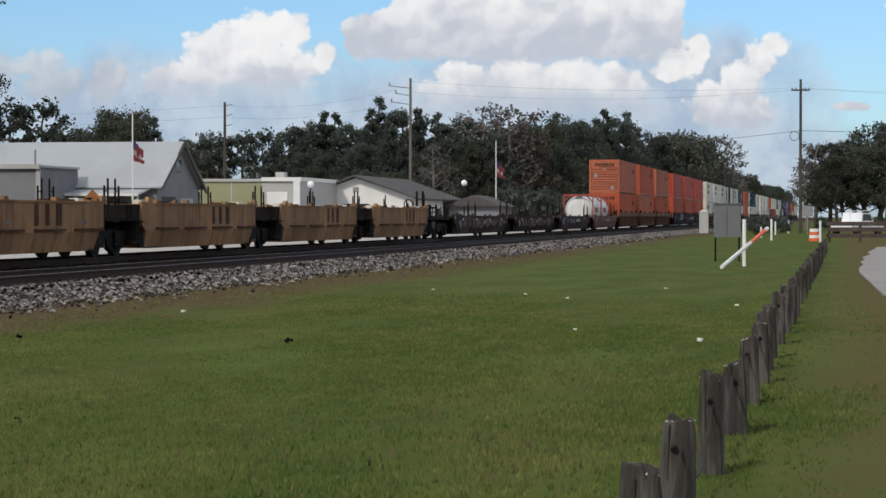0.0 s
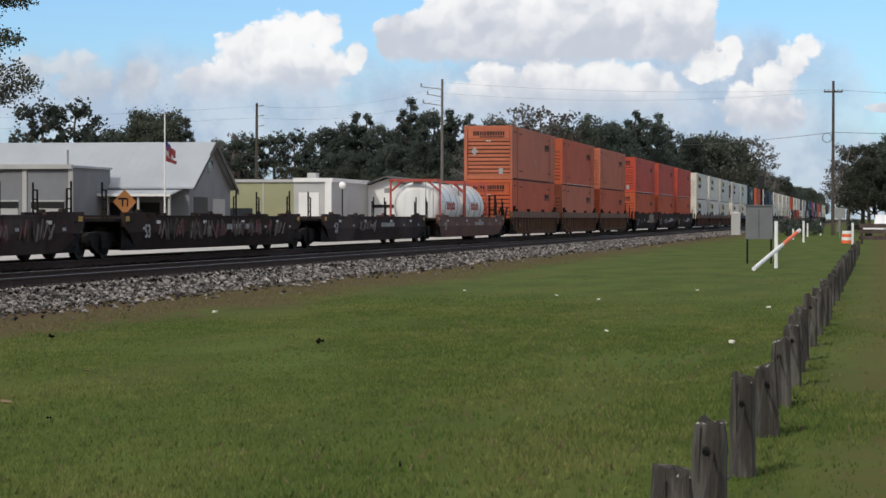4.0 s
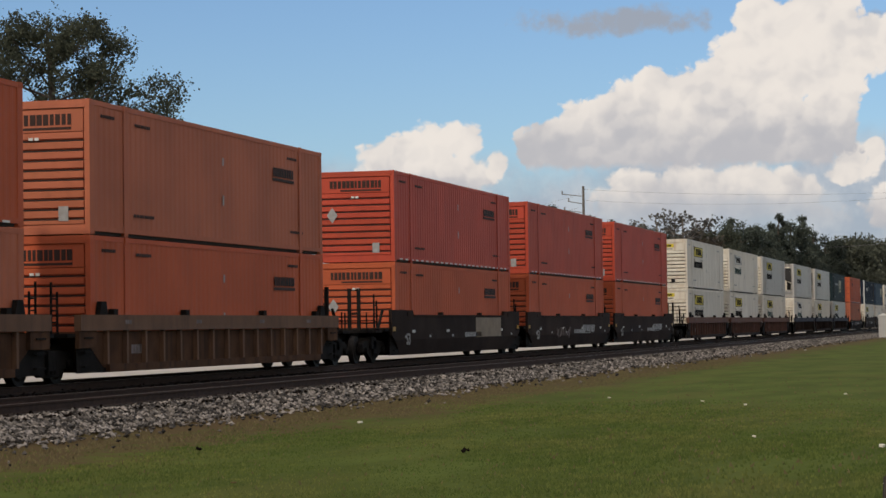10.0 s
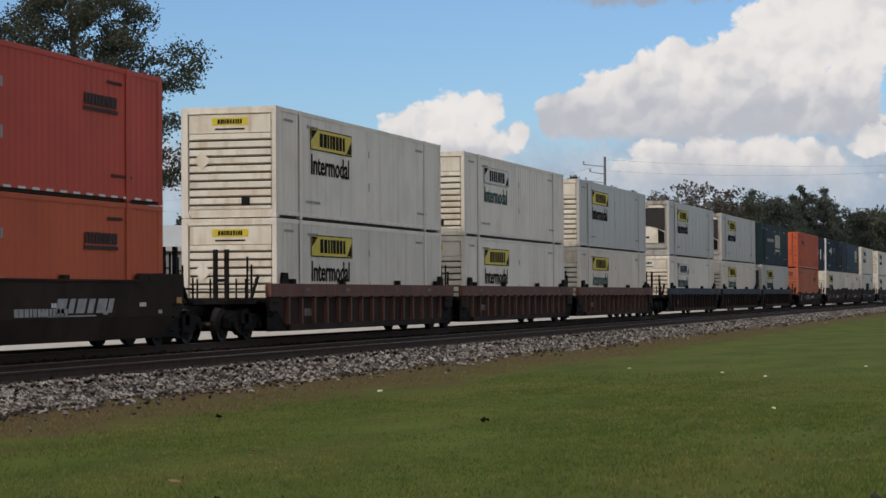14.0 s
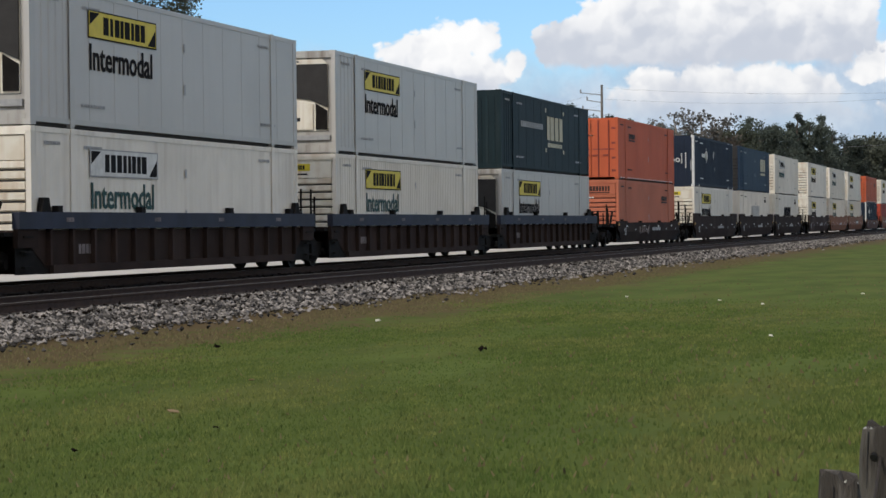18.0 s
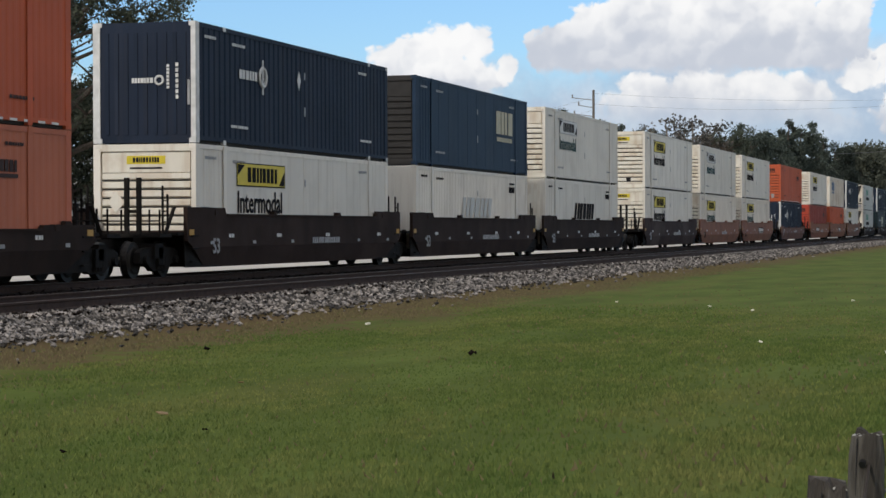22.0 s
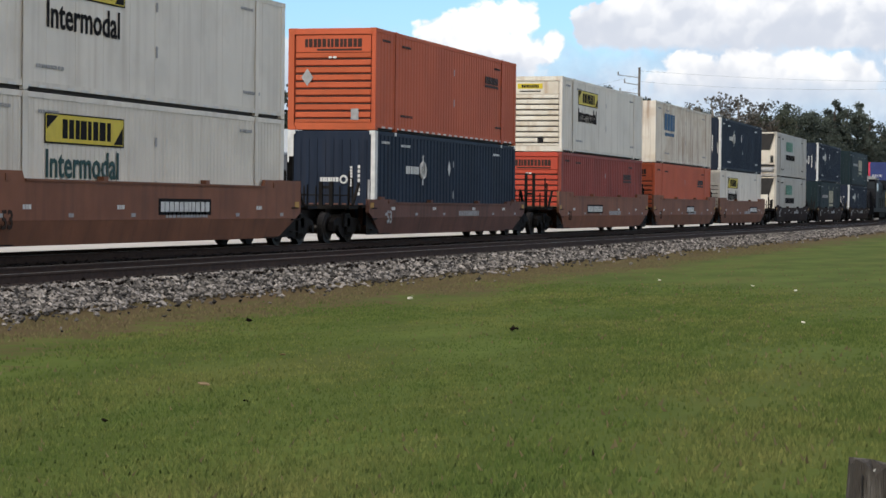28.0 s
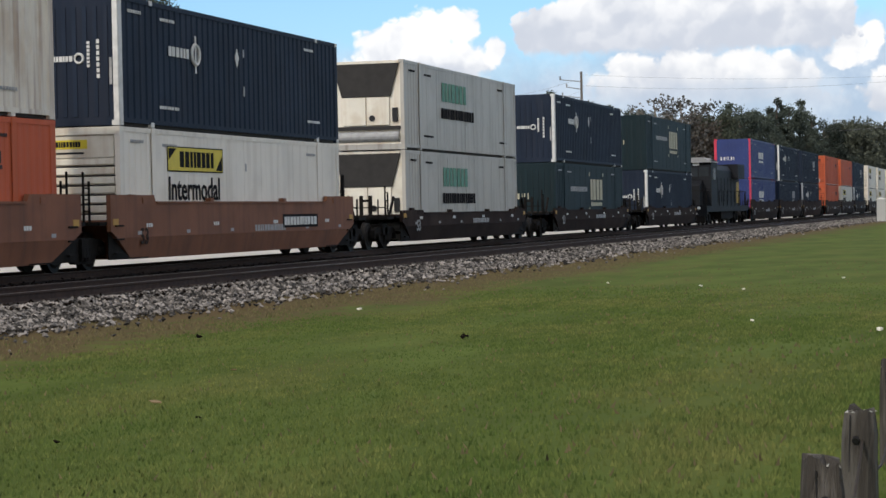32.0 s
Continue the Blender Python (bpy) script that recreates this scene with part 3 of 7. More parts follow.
class Shape:
    """Collects boxes, prisms, tubes and plates for one mesh."""

    def __init__(self):
        self.v, self.f = [], []

    def box(self, x0, x1, y0, y1, z0, z1):
        k = len(self.v)
        self.v += [(x0, y0, z0), (x1, y0, z0), (x1, y1, z0), (x0, y1, z0), (x0, y0, z1), (x1, y0, z1), (x1, y1, z1), (x0, y1, z1)]
        self.f += [tuple(k + i for i in q) for q in ((3, 2, 1, 0), (4, 5, 6, 7), (0, 1, 5, 4), (1, 2, 6, 5), (2, 3, 7, 6), (3, 0, 4, 7))]
        return self

    def prism(self, outline, x0, x1, axis="x"):
        """An outline of (a, b) pairs drawn out along an axis: along x the pairs are (y, z), along y (x, z), along z (x, y)."""
        k, n = len(self.v), len(outline)
        put = {"x": lambda s, a, b: (s, a, b), "y": lambda s, a, b: (a, s, b), "z": lambda s, a, b: (a, b, s)}[axis]
        self.v += [put(x0, a, b) for a, b in outline] + [put(x1, a, b) for a, b in outline]
        self.f += [tuple(range(k, k + n))[::-1], tuple(range(k + n, k + 2 * n))]
        self.f += [(k + i, k + (i + 1) % n, k + n + (i + 1) % n, k + n + i) for i in range(n)]
        return self

    def tube(self, a, b, r0, r1=None, sides=10):
        r1 = r0 if r1 is None else r1
        a, b = Vector(a), Vector(b)
        q = (b - a).to_track_quat("Z", "Y")
        k = len(self.v)
        for c, r in ((a, r0), (b, r1)):
            for i in range(sides):
                w = 2 * math.pi * i / sides
                self.v.append(tuple(c + q @ Vector((r * math.cos(w), r * math.sin(w), 0))))
        self.f += [tuple(range(k, k + sides))[::-1], tuple(range(k + sides, k + 2 * sides))]
        self.f += [(k + i, k + (i + 1) % sides, k + sides + (i + 1) % sides, k + sides + i) for i in range(sides)]
        return self

    def ring(self, centre, axis, r, thick, seg=20, sides=5):
        c, q = Vector(centre), Vector(axis).to_track_quat("Z", "Y")
        k = len(self.v)
        for i in range(seg):
            w = 2 * math.pi * i / seg
            for j in range(sides):
                s = 2 * math.pi * j / sides
                self.v.append(tuple(c + q @ Vector(((r + thick * math.cos(s)) * math.cos(w), (r + thick * math.cos(s)) * math.sin(w), thick * math.sin(s)))))
        for i in range(seg):
            for j in range(sides):
                self.f.append((k + i * sides + j, k + ((i + 1) % seg) * sides + j, k + ((i + 1) % seg) * sides + (j + 1) % sides, k + i * sides + (j + 1) % sides))
        return self

    def path(self, points, r, sides=5):
        """One unbroken tube through the points."""
        k = len(self.v)
        pts = [Vector(p) for p in points]
        for i, p in enumerate(pts):
            d = (pts[min(i + 1, len(pts) - 1)] - pts[max(i - 1, 0)]).to_track_quat("Z", "Y")
            for j in range(sides):
                w = 2 * math.pi * j / sides
                self.v.append(tuple(p + d @ Vector((r * math.cos(w), r * math.sin(w), 0))))
        for i in range(len(pts) - 1):
            for j in range(sides):
                self.f.append((k + i * sides + j, k + i * sides + (j + 1) % sides, k + (i + 1) * sides + (j + 1) % sides, k + (i + 1) * sides + j))
        return self

    def mesh(self, name, material, smooth=False):
        return mesh_of(name, self.v, self.f, material, smooth)


def bevelled(me, width, seg=1):
    bm = bmesh.new()
    bm.from_mesh(me)
    bmesh.ops.bevel(bm, geom=bm.edges[:], offset=width, segments=seg, affect="EDGES", profile=0.5, clamp_overlap=True)
    bm.to_mesh(me)
    bm.free()
    return me


def part(name, shape, material, parent, label="", smooth=False, m=None):
    return link(name, shape.mesh(name, material, smooth), parent, label, m)


def thing(name, label, category, group="", m=None):
    ob = tagged(new(name), label, category, group)
    if m is not None:
        ob.matrix_basis = m
    return ob


def words(text, size, material, name="lettering"):
    """Raised letters as a mesh, lying in the YZ plane of a wall that faces +X, starting at the origin."""
    cu = bpy.data.curves.new(name, "FONT")
    cu.body, cu.size, cu.extrude, cu.offset, cu.resolution_u = text, size, 0.004, 0.012, 2
    tmp = bpy.data.objects.new(name, cu)
    scene.collection.objects.link(tmp)
    bpy.context.view_layer.update()
    me = bpy.data.meshes.new_from_object(tmp.evaluated_get(bpy.context.evaluated_depsgraph_get()))
    bpy.data.objects.remove(tmp)
    me.transform(Matrix(((0, 0, 1, 0), (1, 0, 0, 0), (0, 1, 0, 0), (0, 0, 0, 1))))
    me.name = name
    me.materials.clear()
    me.materials.append(material)
    return me
# ---- ground, tracks ----
def ground_height(x):
    """The lie of the land across the rails."""
    knots = ((-400, 0.0), (-60, 0.1), (-25.2, 0.12), (-24.2, 0.2), (-14.5, 0.2), (-12.9, 0.0), (-9, -0.02), (0, 0.0), (400, 0.0))
    for (a, h), (b, k) in zip(knots, knots[1:]):
        if x <= b:
            return h + (k - h) * (x - a) / (b - a)
    return 0.0


def build_ground():
    xs = [-2400, -900, -400, -200, -120, -80, -60, -45, -35, -30, -25.2, -24.2, -22, -20, -18, -16, -15.2, -14.5, -14.0, -13.5, -13.1, -12.7, -12.3, -11.5, -10.5, -9.5, -8.5, -7, -6, -5, -4, -3, -2, -1, 0, 1, 2, 4, 8, 16, 40, 120, 400, 900, 2400]
    ys = [-2400, -600, -150, -40, -10, 0] + [4 + 2 * i for i in range(60)] + [130, 145, 165, 190, 230, 300, 420, 600, 900, 1500, 2600, 4200]
    rnd = random.Random(4)
    v = []
    for y in ys:
        for x in xs:
            z = ground_height(x)
            if -11 < x < 20 and y < 200:
                z += 0.025 * noise.noise(Vector((x * 0.25, y * 0.06, 3.0)))
            v.append((x, y, z - 0.02))
    n = len(xs)
    f = [(j * n + i, j * n + i + 1, (j + 1) * n + i + 1, (j + 1) * n + i) for j in range(len(ys) - 1) for i in range(n - 1)]
    me = mesh_of("ground", v, f, LAWN, True)
    tagged(link("ground", me), "mown green lawn with a dry brown strip along the stones", "lawn", kind="structure")
    # the dark bed of both tracks
    out = [(-25.0, 0.13), (-24.1, 0.235), (-18.6, 0.235), (-17.9, 0.2), (-17.3, 0.235), (-14.7, 0.235), (-14.35, 0.20), (-14.35, 0.0), (-25.0, 0.0)]
    bed = Shape().prism(out[::-1], -660, 1400, "y")
    tagged(part("track_bed", bed, DARK_BED, None), "dark oil-stained ballast bed under two railway tracks", "track bed", kind="structure")
    edge = [(-14.6, 0.0), (-14.6, 0.225), (-14.35, 0.225), (-13.5, 0.07), (-13.2, -0.03)]
    tagged(part("ballast_shoulder", Shape().prism(edge, -660, 1400, "y"), ROCK_GAP_SHADE, None), "grey crushed stone shoulder beside the track", "ballast", kind="structure")
    lot = [(-25.1, 0.0), (-25.1, 0.16), (-43.0, 0.16), (-43.0, 0.0)]
    tagged(part("gravel_lot", Shape().prism(lot, -60, 420, "y"), LOT, None), "pale sunlit gravel yard beyond the tracks", "gravel yard", kind="structure")


def scatter_mesh(name, centres, sizes, material, seed, smooth=False, flat=0.7):
    """Many small irregular stones in one mesh."""
    rng = np.random.default_rng(seed)
    base = np.array([(1, 0, 0), (-1, 0, 0), (0, 1, 0), (0, -1, 0), (0, 0, 1), (0, 0, -1)], float)
    tri = np.array([(0, 2, 4), (2, 1, 4), (1, 3, 4), (3, 0, 4), (2, 0, 5), (1, 2, 5), (3, 1, 5), (0, 3, 5)])
    n = len(centres)
    pts = base[None] * rng.uniform(0.55, 1.2, (n, 6, 1)) * np.asarray(sizes)[:, None, None]
    pts += rng.normal(0, 0.22, (n, 6, 3)) * np.asarray(sizes)[:, None, None]
    pts[:, :, 2] *= flat
    a = rng.uniform(0, 6.283, n)
    c, s = np.cos(a), np.sin(a)
    x, y = pts[:, :, 0] * c[:, None] - pts[:, :, 1] * s[:, None], pts[:, :, 0] * s[:, None] + pts[:, :, 1] * c[:, None]
    pts[:, :, 0], pts[:, :, 1] = x, y
    pts += np.asarray(centres)[:, None, :]
    faces = (tri[None] + (np.arange(n) * 6)[:, None, None]).reshape(-1, 3)
    me = bpy.data.meshes.new(name)
    me.from_pydata(pts.reshape(-1, 3).tolist(), [], faces.tolist())
    me.materials.append(material)
    me.update()
    return me


def build_stones():
    rng = np.random.default_rng(11)
    n = 25000
    y = 22 + 210 * rng.random(n) ** 2.3
    x = -14.62 + 1.55 * rng.random(n)
    stray = rng.random(n) < 0.14
    x = np.where(stray, np.maximum(x, -13.3) + rng.exponential(0.3, n), x)
    top = np.where(x < -14.35, 0.225, np.where(x < -13.5, 0.225 - (x + 14.35) * 0.159, np.maximum(0.0, 0.09 - (x + 13.5) * 0.138)))
    size = rng.uniform(0.02, 0.05, n) * (1 + np.minimum(y, 120) / 120)
    c = np.stack([x, y, top + 0.02], -1)
    rock = ROCK
    nn, ll = rock.node_tree.nodes, rock.node_tree.links
    geo = nn.new("ShaderNodeNewGeometry")
    hs = nn.new("ShaderNodeHueSaturation")
    b = nn["Principled BSDF"]
    was = b.inputs["Base Color"].links[0].from_socket
    r = nn.new("ShaderNodeMapRange")
    r.inputs[3].default_value, r.inputs[4].default_value = 0.14, 2.9
    skew = nn.new("ShaderNodeMath")
    skew.operation = "POWER"
    skew.inputs[1].default_value = 1.8
    ll.new(geo.outputs["Random Per Island"], skew.inputs[0])
    ll.new(skew.outputs[0], r.inputs[0])
    ll.new(r.outputs[0], hs.inputs["Value"])
    ll.new(was, hs.inputs["Color"])
    ll.new(hs.outputs[0], b.inputs["Base Color"])
    tagged(link("ballast_stones", scatter_mesh("ballast_stones", c, size, rock, 5)), "loose grey and white crushed stones beside the track", "stones", kind="stuff")
    # darker stones between the ties of both tracks
    n = 9000
    y = 20 + 90 * rng.random(n) ** 1.5
    x = -24.0 + 10.0 * rng.random(n)
    c = np.stack([x, y, np.full(n, 0.245)], -1)
    tagged(link("track_stones", scatter_mesh("track_stones", c, rng.uniform(0.03, 0.06, n), DARK_BED, 6)), "dark oily stones between the ties", "stones", kind="stuff")


RAIL_OUT = [(-0.07, 0), (0.07, 0), (0.07, 0.015), (0.012, 0.03), (0.012, 0.125), (0.036, 0.135), (0.036, 0.165), (-0.036, 0.165), (-0.036, 0.135), (-0.012, 0.125), (-0.012, 0.03), (-0.07, 0.015)]


def build_track(cx, label):
    track = tagged(thing("railway_track", label, "railway track"), kind="structure")
    track.matrix_basis = pose(cx, 0, 0)
    for s in (-0.7535, 0.7535):
        r = Shape().prism([(s + a, RAIL_Z - 0.165 + b) for a, b in RAIL_OUT][::-1], -660, 1400, "y")
        rail = part("rail", r, RAIL_SIDE, track)
        head = Shape().box(s - 0.03, s + 0.03, -660, 1400, RAIL_Z, RAIL_Z + 0.003)
        part("rail_head", head, RAIL_STEEL, rail, "bright worn running surface")
    tie = bevelled(Shape().box(-1.3, 1.3, -0.115, 0.115, 0.10, 0.248).mesh("tie", TIE), 0.012)
    for i in range(150):
        link("tie", tie, track, m=pose(0, 16 + i * 0.54, 0, 0, 0, random.uniform(-0.6, 0.6)))
    rest = Shape()
    for i in range(420):
        y = 16 + (150 + i) * 0.54
        rest.box(-1.3, 1.3, y - 0.115, y + 0.115, 0.10, 0.248)
    far = part("far_ties", rest, TIE, track)
    far["kind"] = "stuff"


def build_grass():
    rng = np.random.default_rng(21)

    def blades(name, x, y, h, w, material, label):
        """One leaning triangle a blade, shaded as the turf that it belongs to."""
        n = len(x)
        a = rng.uniform(-0.9, 0.9, n)
        lean = rng.uniform(-1.6, 1.6, (n, 2)) * h[:, None]
        z = np.array([ground_height(q) for q in x]) - 0.03
        v = np.zeros((n, 3, 3))
        v[:, 0] = np.stack([x - w * np.cos(a), y - w * np.sin(a), z], -1)
        v[:, 1] = np.stack([x + w * np.cos(a), y + w * np.sin(a), z], -1)
        v[:, 2] = np.stack([x + lean[:, 0], y + lean[:, 1], z + 0.03 + h], -1)
        me = bpy.data.meshes.new(name)
        me.vertices.add(3 * n)
        me.vertices.foreach_set("co", v.ravel())
        me.loops.add(3 * n)
        me.loops.foreach_set("vertex_index", np.arange(3 * n, dtype=np.int32))
        me.polygons.add(n)
        me.polygons.foreach_set("loop_start", np.arange(0, 3 * n, 3, dtype=np.int32))
        me.materials.append(material)
        me.update()
        up = np.repeat(rng.normal(0, 0.12, (n, 3)) + np.array([0.0, -0.15, 1.0]), 3, axis=0)
        up /= np.linalg.norm(up, axis=1, keepdims=True)
        me.normals_split_custom_set_from_vertices(up.tolist())
        tagged(link(name, me), label, "grass", kind="stuff")

    def spread(n, y0, y1, power, x1):
        y = y0 + (y1 - y0) * rng.random(n) ** power
        x0 = np.maximum(-12.4, -0.47 * y - 1)
        return x0 + (x1 - x0) * rng.random(n), y

    x, y = spread(210000, 6.5, 44, 1.5, 3.0)
    lush = np.array([noise.noise(Vector((a * 0.55, b * 0.22, 1.7))) + 0.5 * noise.noise(Vector((a * 1.9, b * 0.8, 5.2))) for a, b in zip(x, y)])
    keep = (rng.random(len(x)) < np.clip(0.75 + 0.9 * lush, 0.15, 1)) & (rng.random(len(x)) < np.clip((x + 10.9 + 2.2 * lush) / 1.6, 0.06, 1)) & (rng.random(len(x)) < np.clip((46 - y) / 16, 0, 1))
    keep &= (x < -0.5) | (rng.random(len(x)) < np.clip(0.4 + 1.1 * lush, 0.08, 1))
    x, y, lush = x[keep], y[keep], lush[keep]
    h = rng.uniform(0.006, 0.022, len(x)) * np.clip(0.8 + 0.9 * lush, 0.4, 1.5) * np.clip(1.15 - y / 48, 0.15, 1)
    blades("grass", x, y, h, rng.uniform(0.005, 0.010, len(x)) * (1 + y / 22), BLADE, "short mown green grass blades")
    # straw among the turf, thick along the stones
    x, y = spread(2600, 6.5, 60, 1.6, 3.0)
    u = rng.random(16000)
    sx, sy = -13.2 + 2.9 * rng.random(16000) ** 1.7, 20 + 70 * u ** 1.7
    patch = np.array([noise.noise(Vector((a * 0.9, b * 0.3, 8.0))) for a, b in zip(sx, sy)]) > -0.2
    x, y = np.concatenate([x, sx[patch]]), np.concatenate([y, sy[patch]])
    h = rng.uniform(0.008, 0.034, len(x)) * np.clip(1.2 - y / 80, 0.3, 1)
    blades("dry_grass", x, y, h, rng.uniform(0.006, 0.012, len(x)) * (1 + y / 25), DRY_BLADE, "scattered dry straw-coloured grass blades")


# ---- post line ----
NEAR_POSTS = ((8.2, 0.555), (10.6, 0.525), (13.1, 0.55), (15.55, 0.475), (18.0, 0.52), (20.3, 0.53), (22.2, 0.54), (24.0, 0.53))


def build_posts():
    group = "posts of the cable fence"
    for i in range(38):
        y, h = NEAR_POSTS[i] if i < len(NEAR_POSTS) else (26.7 + (i - 8) * 2.42 + random.uniform(-0.12, 0.12), random.uniform(0.5, 0.58))
        w = random.uniform(0.076, 0.088)
        p = thing("fence_post", "short weathered grey timber post in the lawn", "post", group,
                  pose(FENCE_X + random.uniform(-0.03, 0.03), y, 0, random.uniform(-1.5, 1.5), random.uniform(-3, 3), random.uniform(-12, 12)))
        # a squared post with chamfered corners, a worn and split top
        bm = bmesh.new()
        sides, rows = 14, 7
        rnd = random.Random(100 + i)
        slant = rnd.uniform(-0.35, 0.35)
        ringed = []
        for r in range(rows):
            z = -0.12 + (h + 0.12) * r / (rows - 1)
            loop = []
            for k in range(sides):
                a = 2 * math.pi * k / sides
                m = w / max(abs(math.cos(a)), abs(math.sin(a))) ** 0.72
                m *= 1.1 - 0.2 * r / (rows - 1)
                m *= 1 + 0.12 * noise.noise(Vector((math.cos(a) * 3, math.sin(a) * 3, i * 5.0))) + rnd.uniform(-0.02, 0.02)
                if r == rows - 1:
                    m *= 0.9
                dz = (0.05 * noise.noise(Vector((math.cos(a) * 2, math.sin(a) * 2, i + 0.5))) + slant * math.cos(a) * w if r == rows - 1 else 0)
                loop.append(bm.verts.new((m * math.cos(a), m * math.sin(a), z + dz)))
            ringed.append(loop)
        for r in range(rows - 1):
            for k in range(sides):
                bm.faces.new((ringed[r][k], ringed[r][(k + 1) % sides], ringed[r + 1][(k + 1) % sides], ringed[r + 1][k]))
        crown = bm.verts.new((0.01, 0.0, h + rnd.uniform(0.0, 0.035)))
        for k in range(sides):
            bm.faces.new((ringed[-1][k], ringed[-1][(k + 1) % sides], crown))
        me = bpy.data.meshes.new("shaft")
        bm.to_mesh(me)
        bm.free()
        me.materials.append(POST_WOOD)
        link("shaft", me, p)
        if i < 14:
            k = 26
            spots = [(rnd.uniform(-0.85, 0.85) * w * 0.85, rnd.uniform(-0.85, 0.85) * w * 0.85) for _ in range(k)]
            crust = scatter_mesh("lichen", [(a, b, h - 0.008 + slant * a * 0.8) for a, b in spots], [rnd.uniform(0.006, 0.016) for _ in range(k)], LICHEN, 300 + i)
            link("lichen", crust, p, "pale lichen crust on the top")["kind"] = "stuff"
        hole = Shape().tube((0, -w - 0.012, h - 0.14), (0, -w + 0.01, h - 0.13), 0.017, sides=8)
        part("cable_hole", hole, OPENING, p, "dark drilled cable hole")
        split = Shape().box(-0.033, -0.029, -w * 0.99, -w * 0.9, h * 0.45, h - 0.02)
        part("split", split, OPENING, p, "dark drying crack")
    # the slack cable hangs through the holes of the posts
    pts = []
    for i in range(12):
        y0, y1 = (NEAR_POSTS[i][0] if i < 8 else 26.7 + (i - 8) * 2.42), (NEAR_POSTS[i + 1][0] if i < 7 else 26.7 + (i - 7) * 2.42)
        for k in range(9 if i == 11 else 8):
            q = k / 8
            pts.append((FENCE_X, y0 + (y1 - y0) * q, 0.42 - 0.30 * 4 * q * (1 - q)))
    cable = Shape().path(pts, 0.008)
    tagged(part("slack_cable", cable, CABLE, None), "slack dark steel cable strung through timber posts", "cable")


build_ground()
build_stones()
build_track(TRAIN_X, "far railway track with rusty rails that the train rides on")
build_track(NEAR_X, "empty near railway track with dull steel rails")
build_grass()
build_posts()
# ---- the train: well cars, containers, tank containers, engine ----
def bars(shape, x, y0, y1, z0, z1, count, seed, slant=0.0, thick=0.006):
    """A row of plain upright bars of uneven width on a wall that faces +X."""
    rnd, more = random.Random(seed), round(count * 1.4)
    w = [rnd.uniform(0.6, 1.1) for _ in range(more)]
    g = [rnd.uniform(0.15, 0.35) for _ in range(more - 1)] + [0]
    unit = (y1 - y0) / (sum(w) + sum(g))
    y, s = y0, slant * (z1 - z0)
    for k, q in zip(w, g):
        b = y + k * unit
        shape.prism([(y, z0), (b, z0), (b + s, z1), (y + s, z1)], x, x + thick, "x")
        y = b + q * unit
    return shape


def end_bars(shape, y, x0, x1, z0, z1, count, seed, thick=0.006):
    """The same on an end that faces -Y."""
    rnd, more = random.Random(seed), round(count * 1.4)
    w = [rnd.uniform(0.6, 1.1) for _ in range(more)]
    g = [rnd.uniform(0.15, 0.35) for _ in range(more - 1)] + [0]
    unit = (x1 - x0) / (sum(w) + sum(g))
    a = x0
    for k, q in zip(w, g):
        shape.box(a, a + k * unit, y - thick, y, z0, z1)
        a += (k + q) * unit
    return shape


INTERMODAL = words("Intermodal", 0.78, BLACK)
INTERMODAL_TEAL = words("Intermodal", 0.78, TEAL_MARK)
FIFTY_THREE = words("53", 0.5, GREY_MARK)
FIFTY_DIM = words("53", 0.5, WELL_DARK)
NEAR = SIDE + 0.004
_panels = {}


def wall_sheet(kind, sign, material):
    """One long side: a sheet pressed into upright waves, or plated flat with seams."""
    key = (kind, sign, material.name)
    if key in _panels:
        return _panels[key]
    step, depth = {"fine": (0.29, 0.009), "deep": (0.36, 0.026), "plate": (1.22, 0.006), "waved": (0.21, 0.017)}[kind]
    ys, n = [], int((BOX_L - 0.5) / step)
    p = (BOX_L - 0.5) / n
    line = []
    for i in range(n):
        y = 0.25 + i * p
        if kind == "plate" and i == 0:
            for k in range(5):
                yy = y + k * 0.34
                line += [(0.0, yy), (0.0, yy + 0.13), (-0.016, yy + 0.17), (-0.016, yy + 0.30)]
        elif kind == "plate" and i == 1:
            line += [(0.0, 1.95), (0.0, y + p - 0.05), (-depth, y + p - 0.045), (-depth, y + p - 0.005)]
        elif kind == "plate":
            line += [(0.0, y), (0.0, y + p - 0.05), (-depth, y + p - 0.045), (-depth, y + p - 0.005)]
        else:
            line += [(0.0, y), (0.0, y + p * 0.36), (-depth, y + p * 0.5), (-depth, y + p * 0.86)]
    line.append((0.0, BOX_L - 0.25))
    v, f = [], []
    for d, y in line:
        v += [(sign * (SIDE - 0.012 + d), y, 0.17), (sign * (SIDE - 0.012 + d), y, BOX_H - 0.11)]
    for i in range(len(line) - 1):
        a = 2 * i
        f.append((a, a + 2, a + 3, a + 1) if sign > 0 else (a, a + 1, a + 3, a + 2))
    me = mesh_of("side_panel", v, f, material)
    _panels[key] = me
    return me


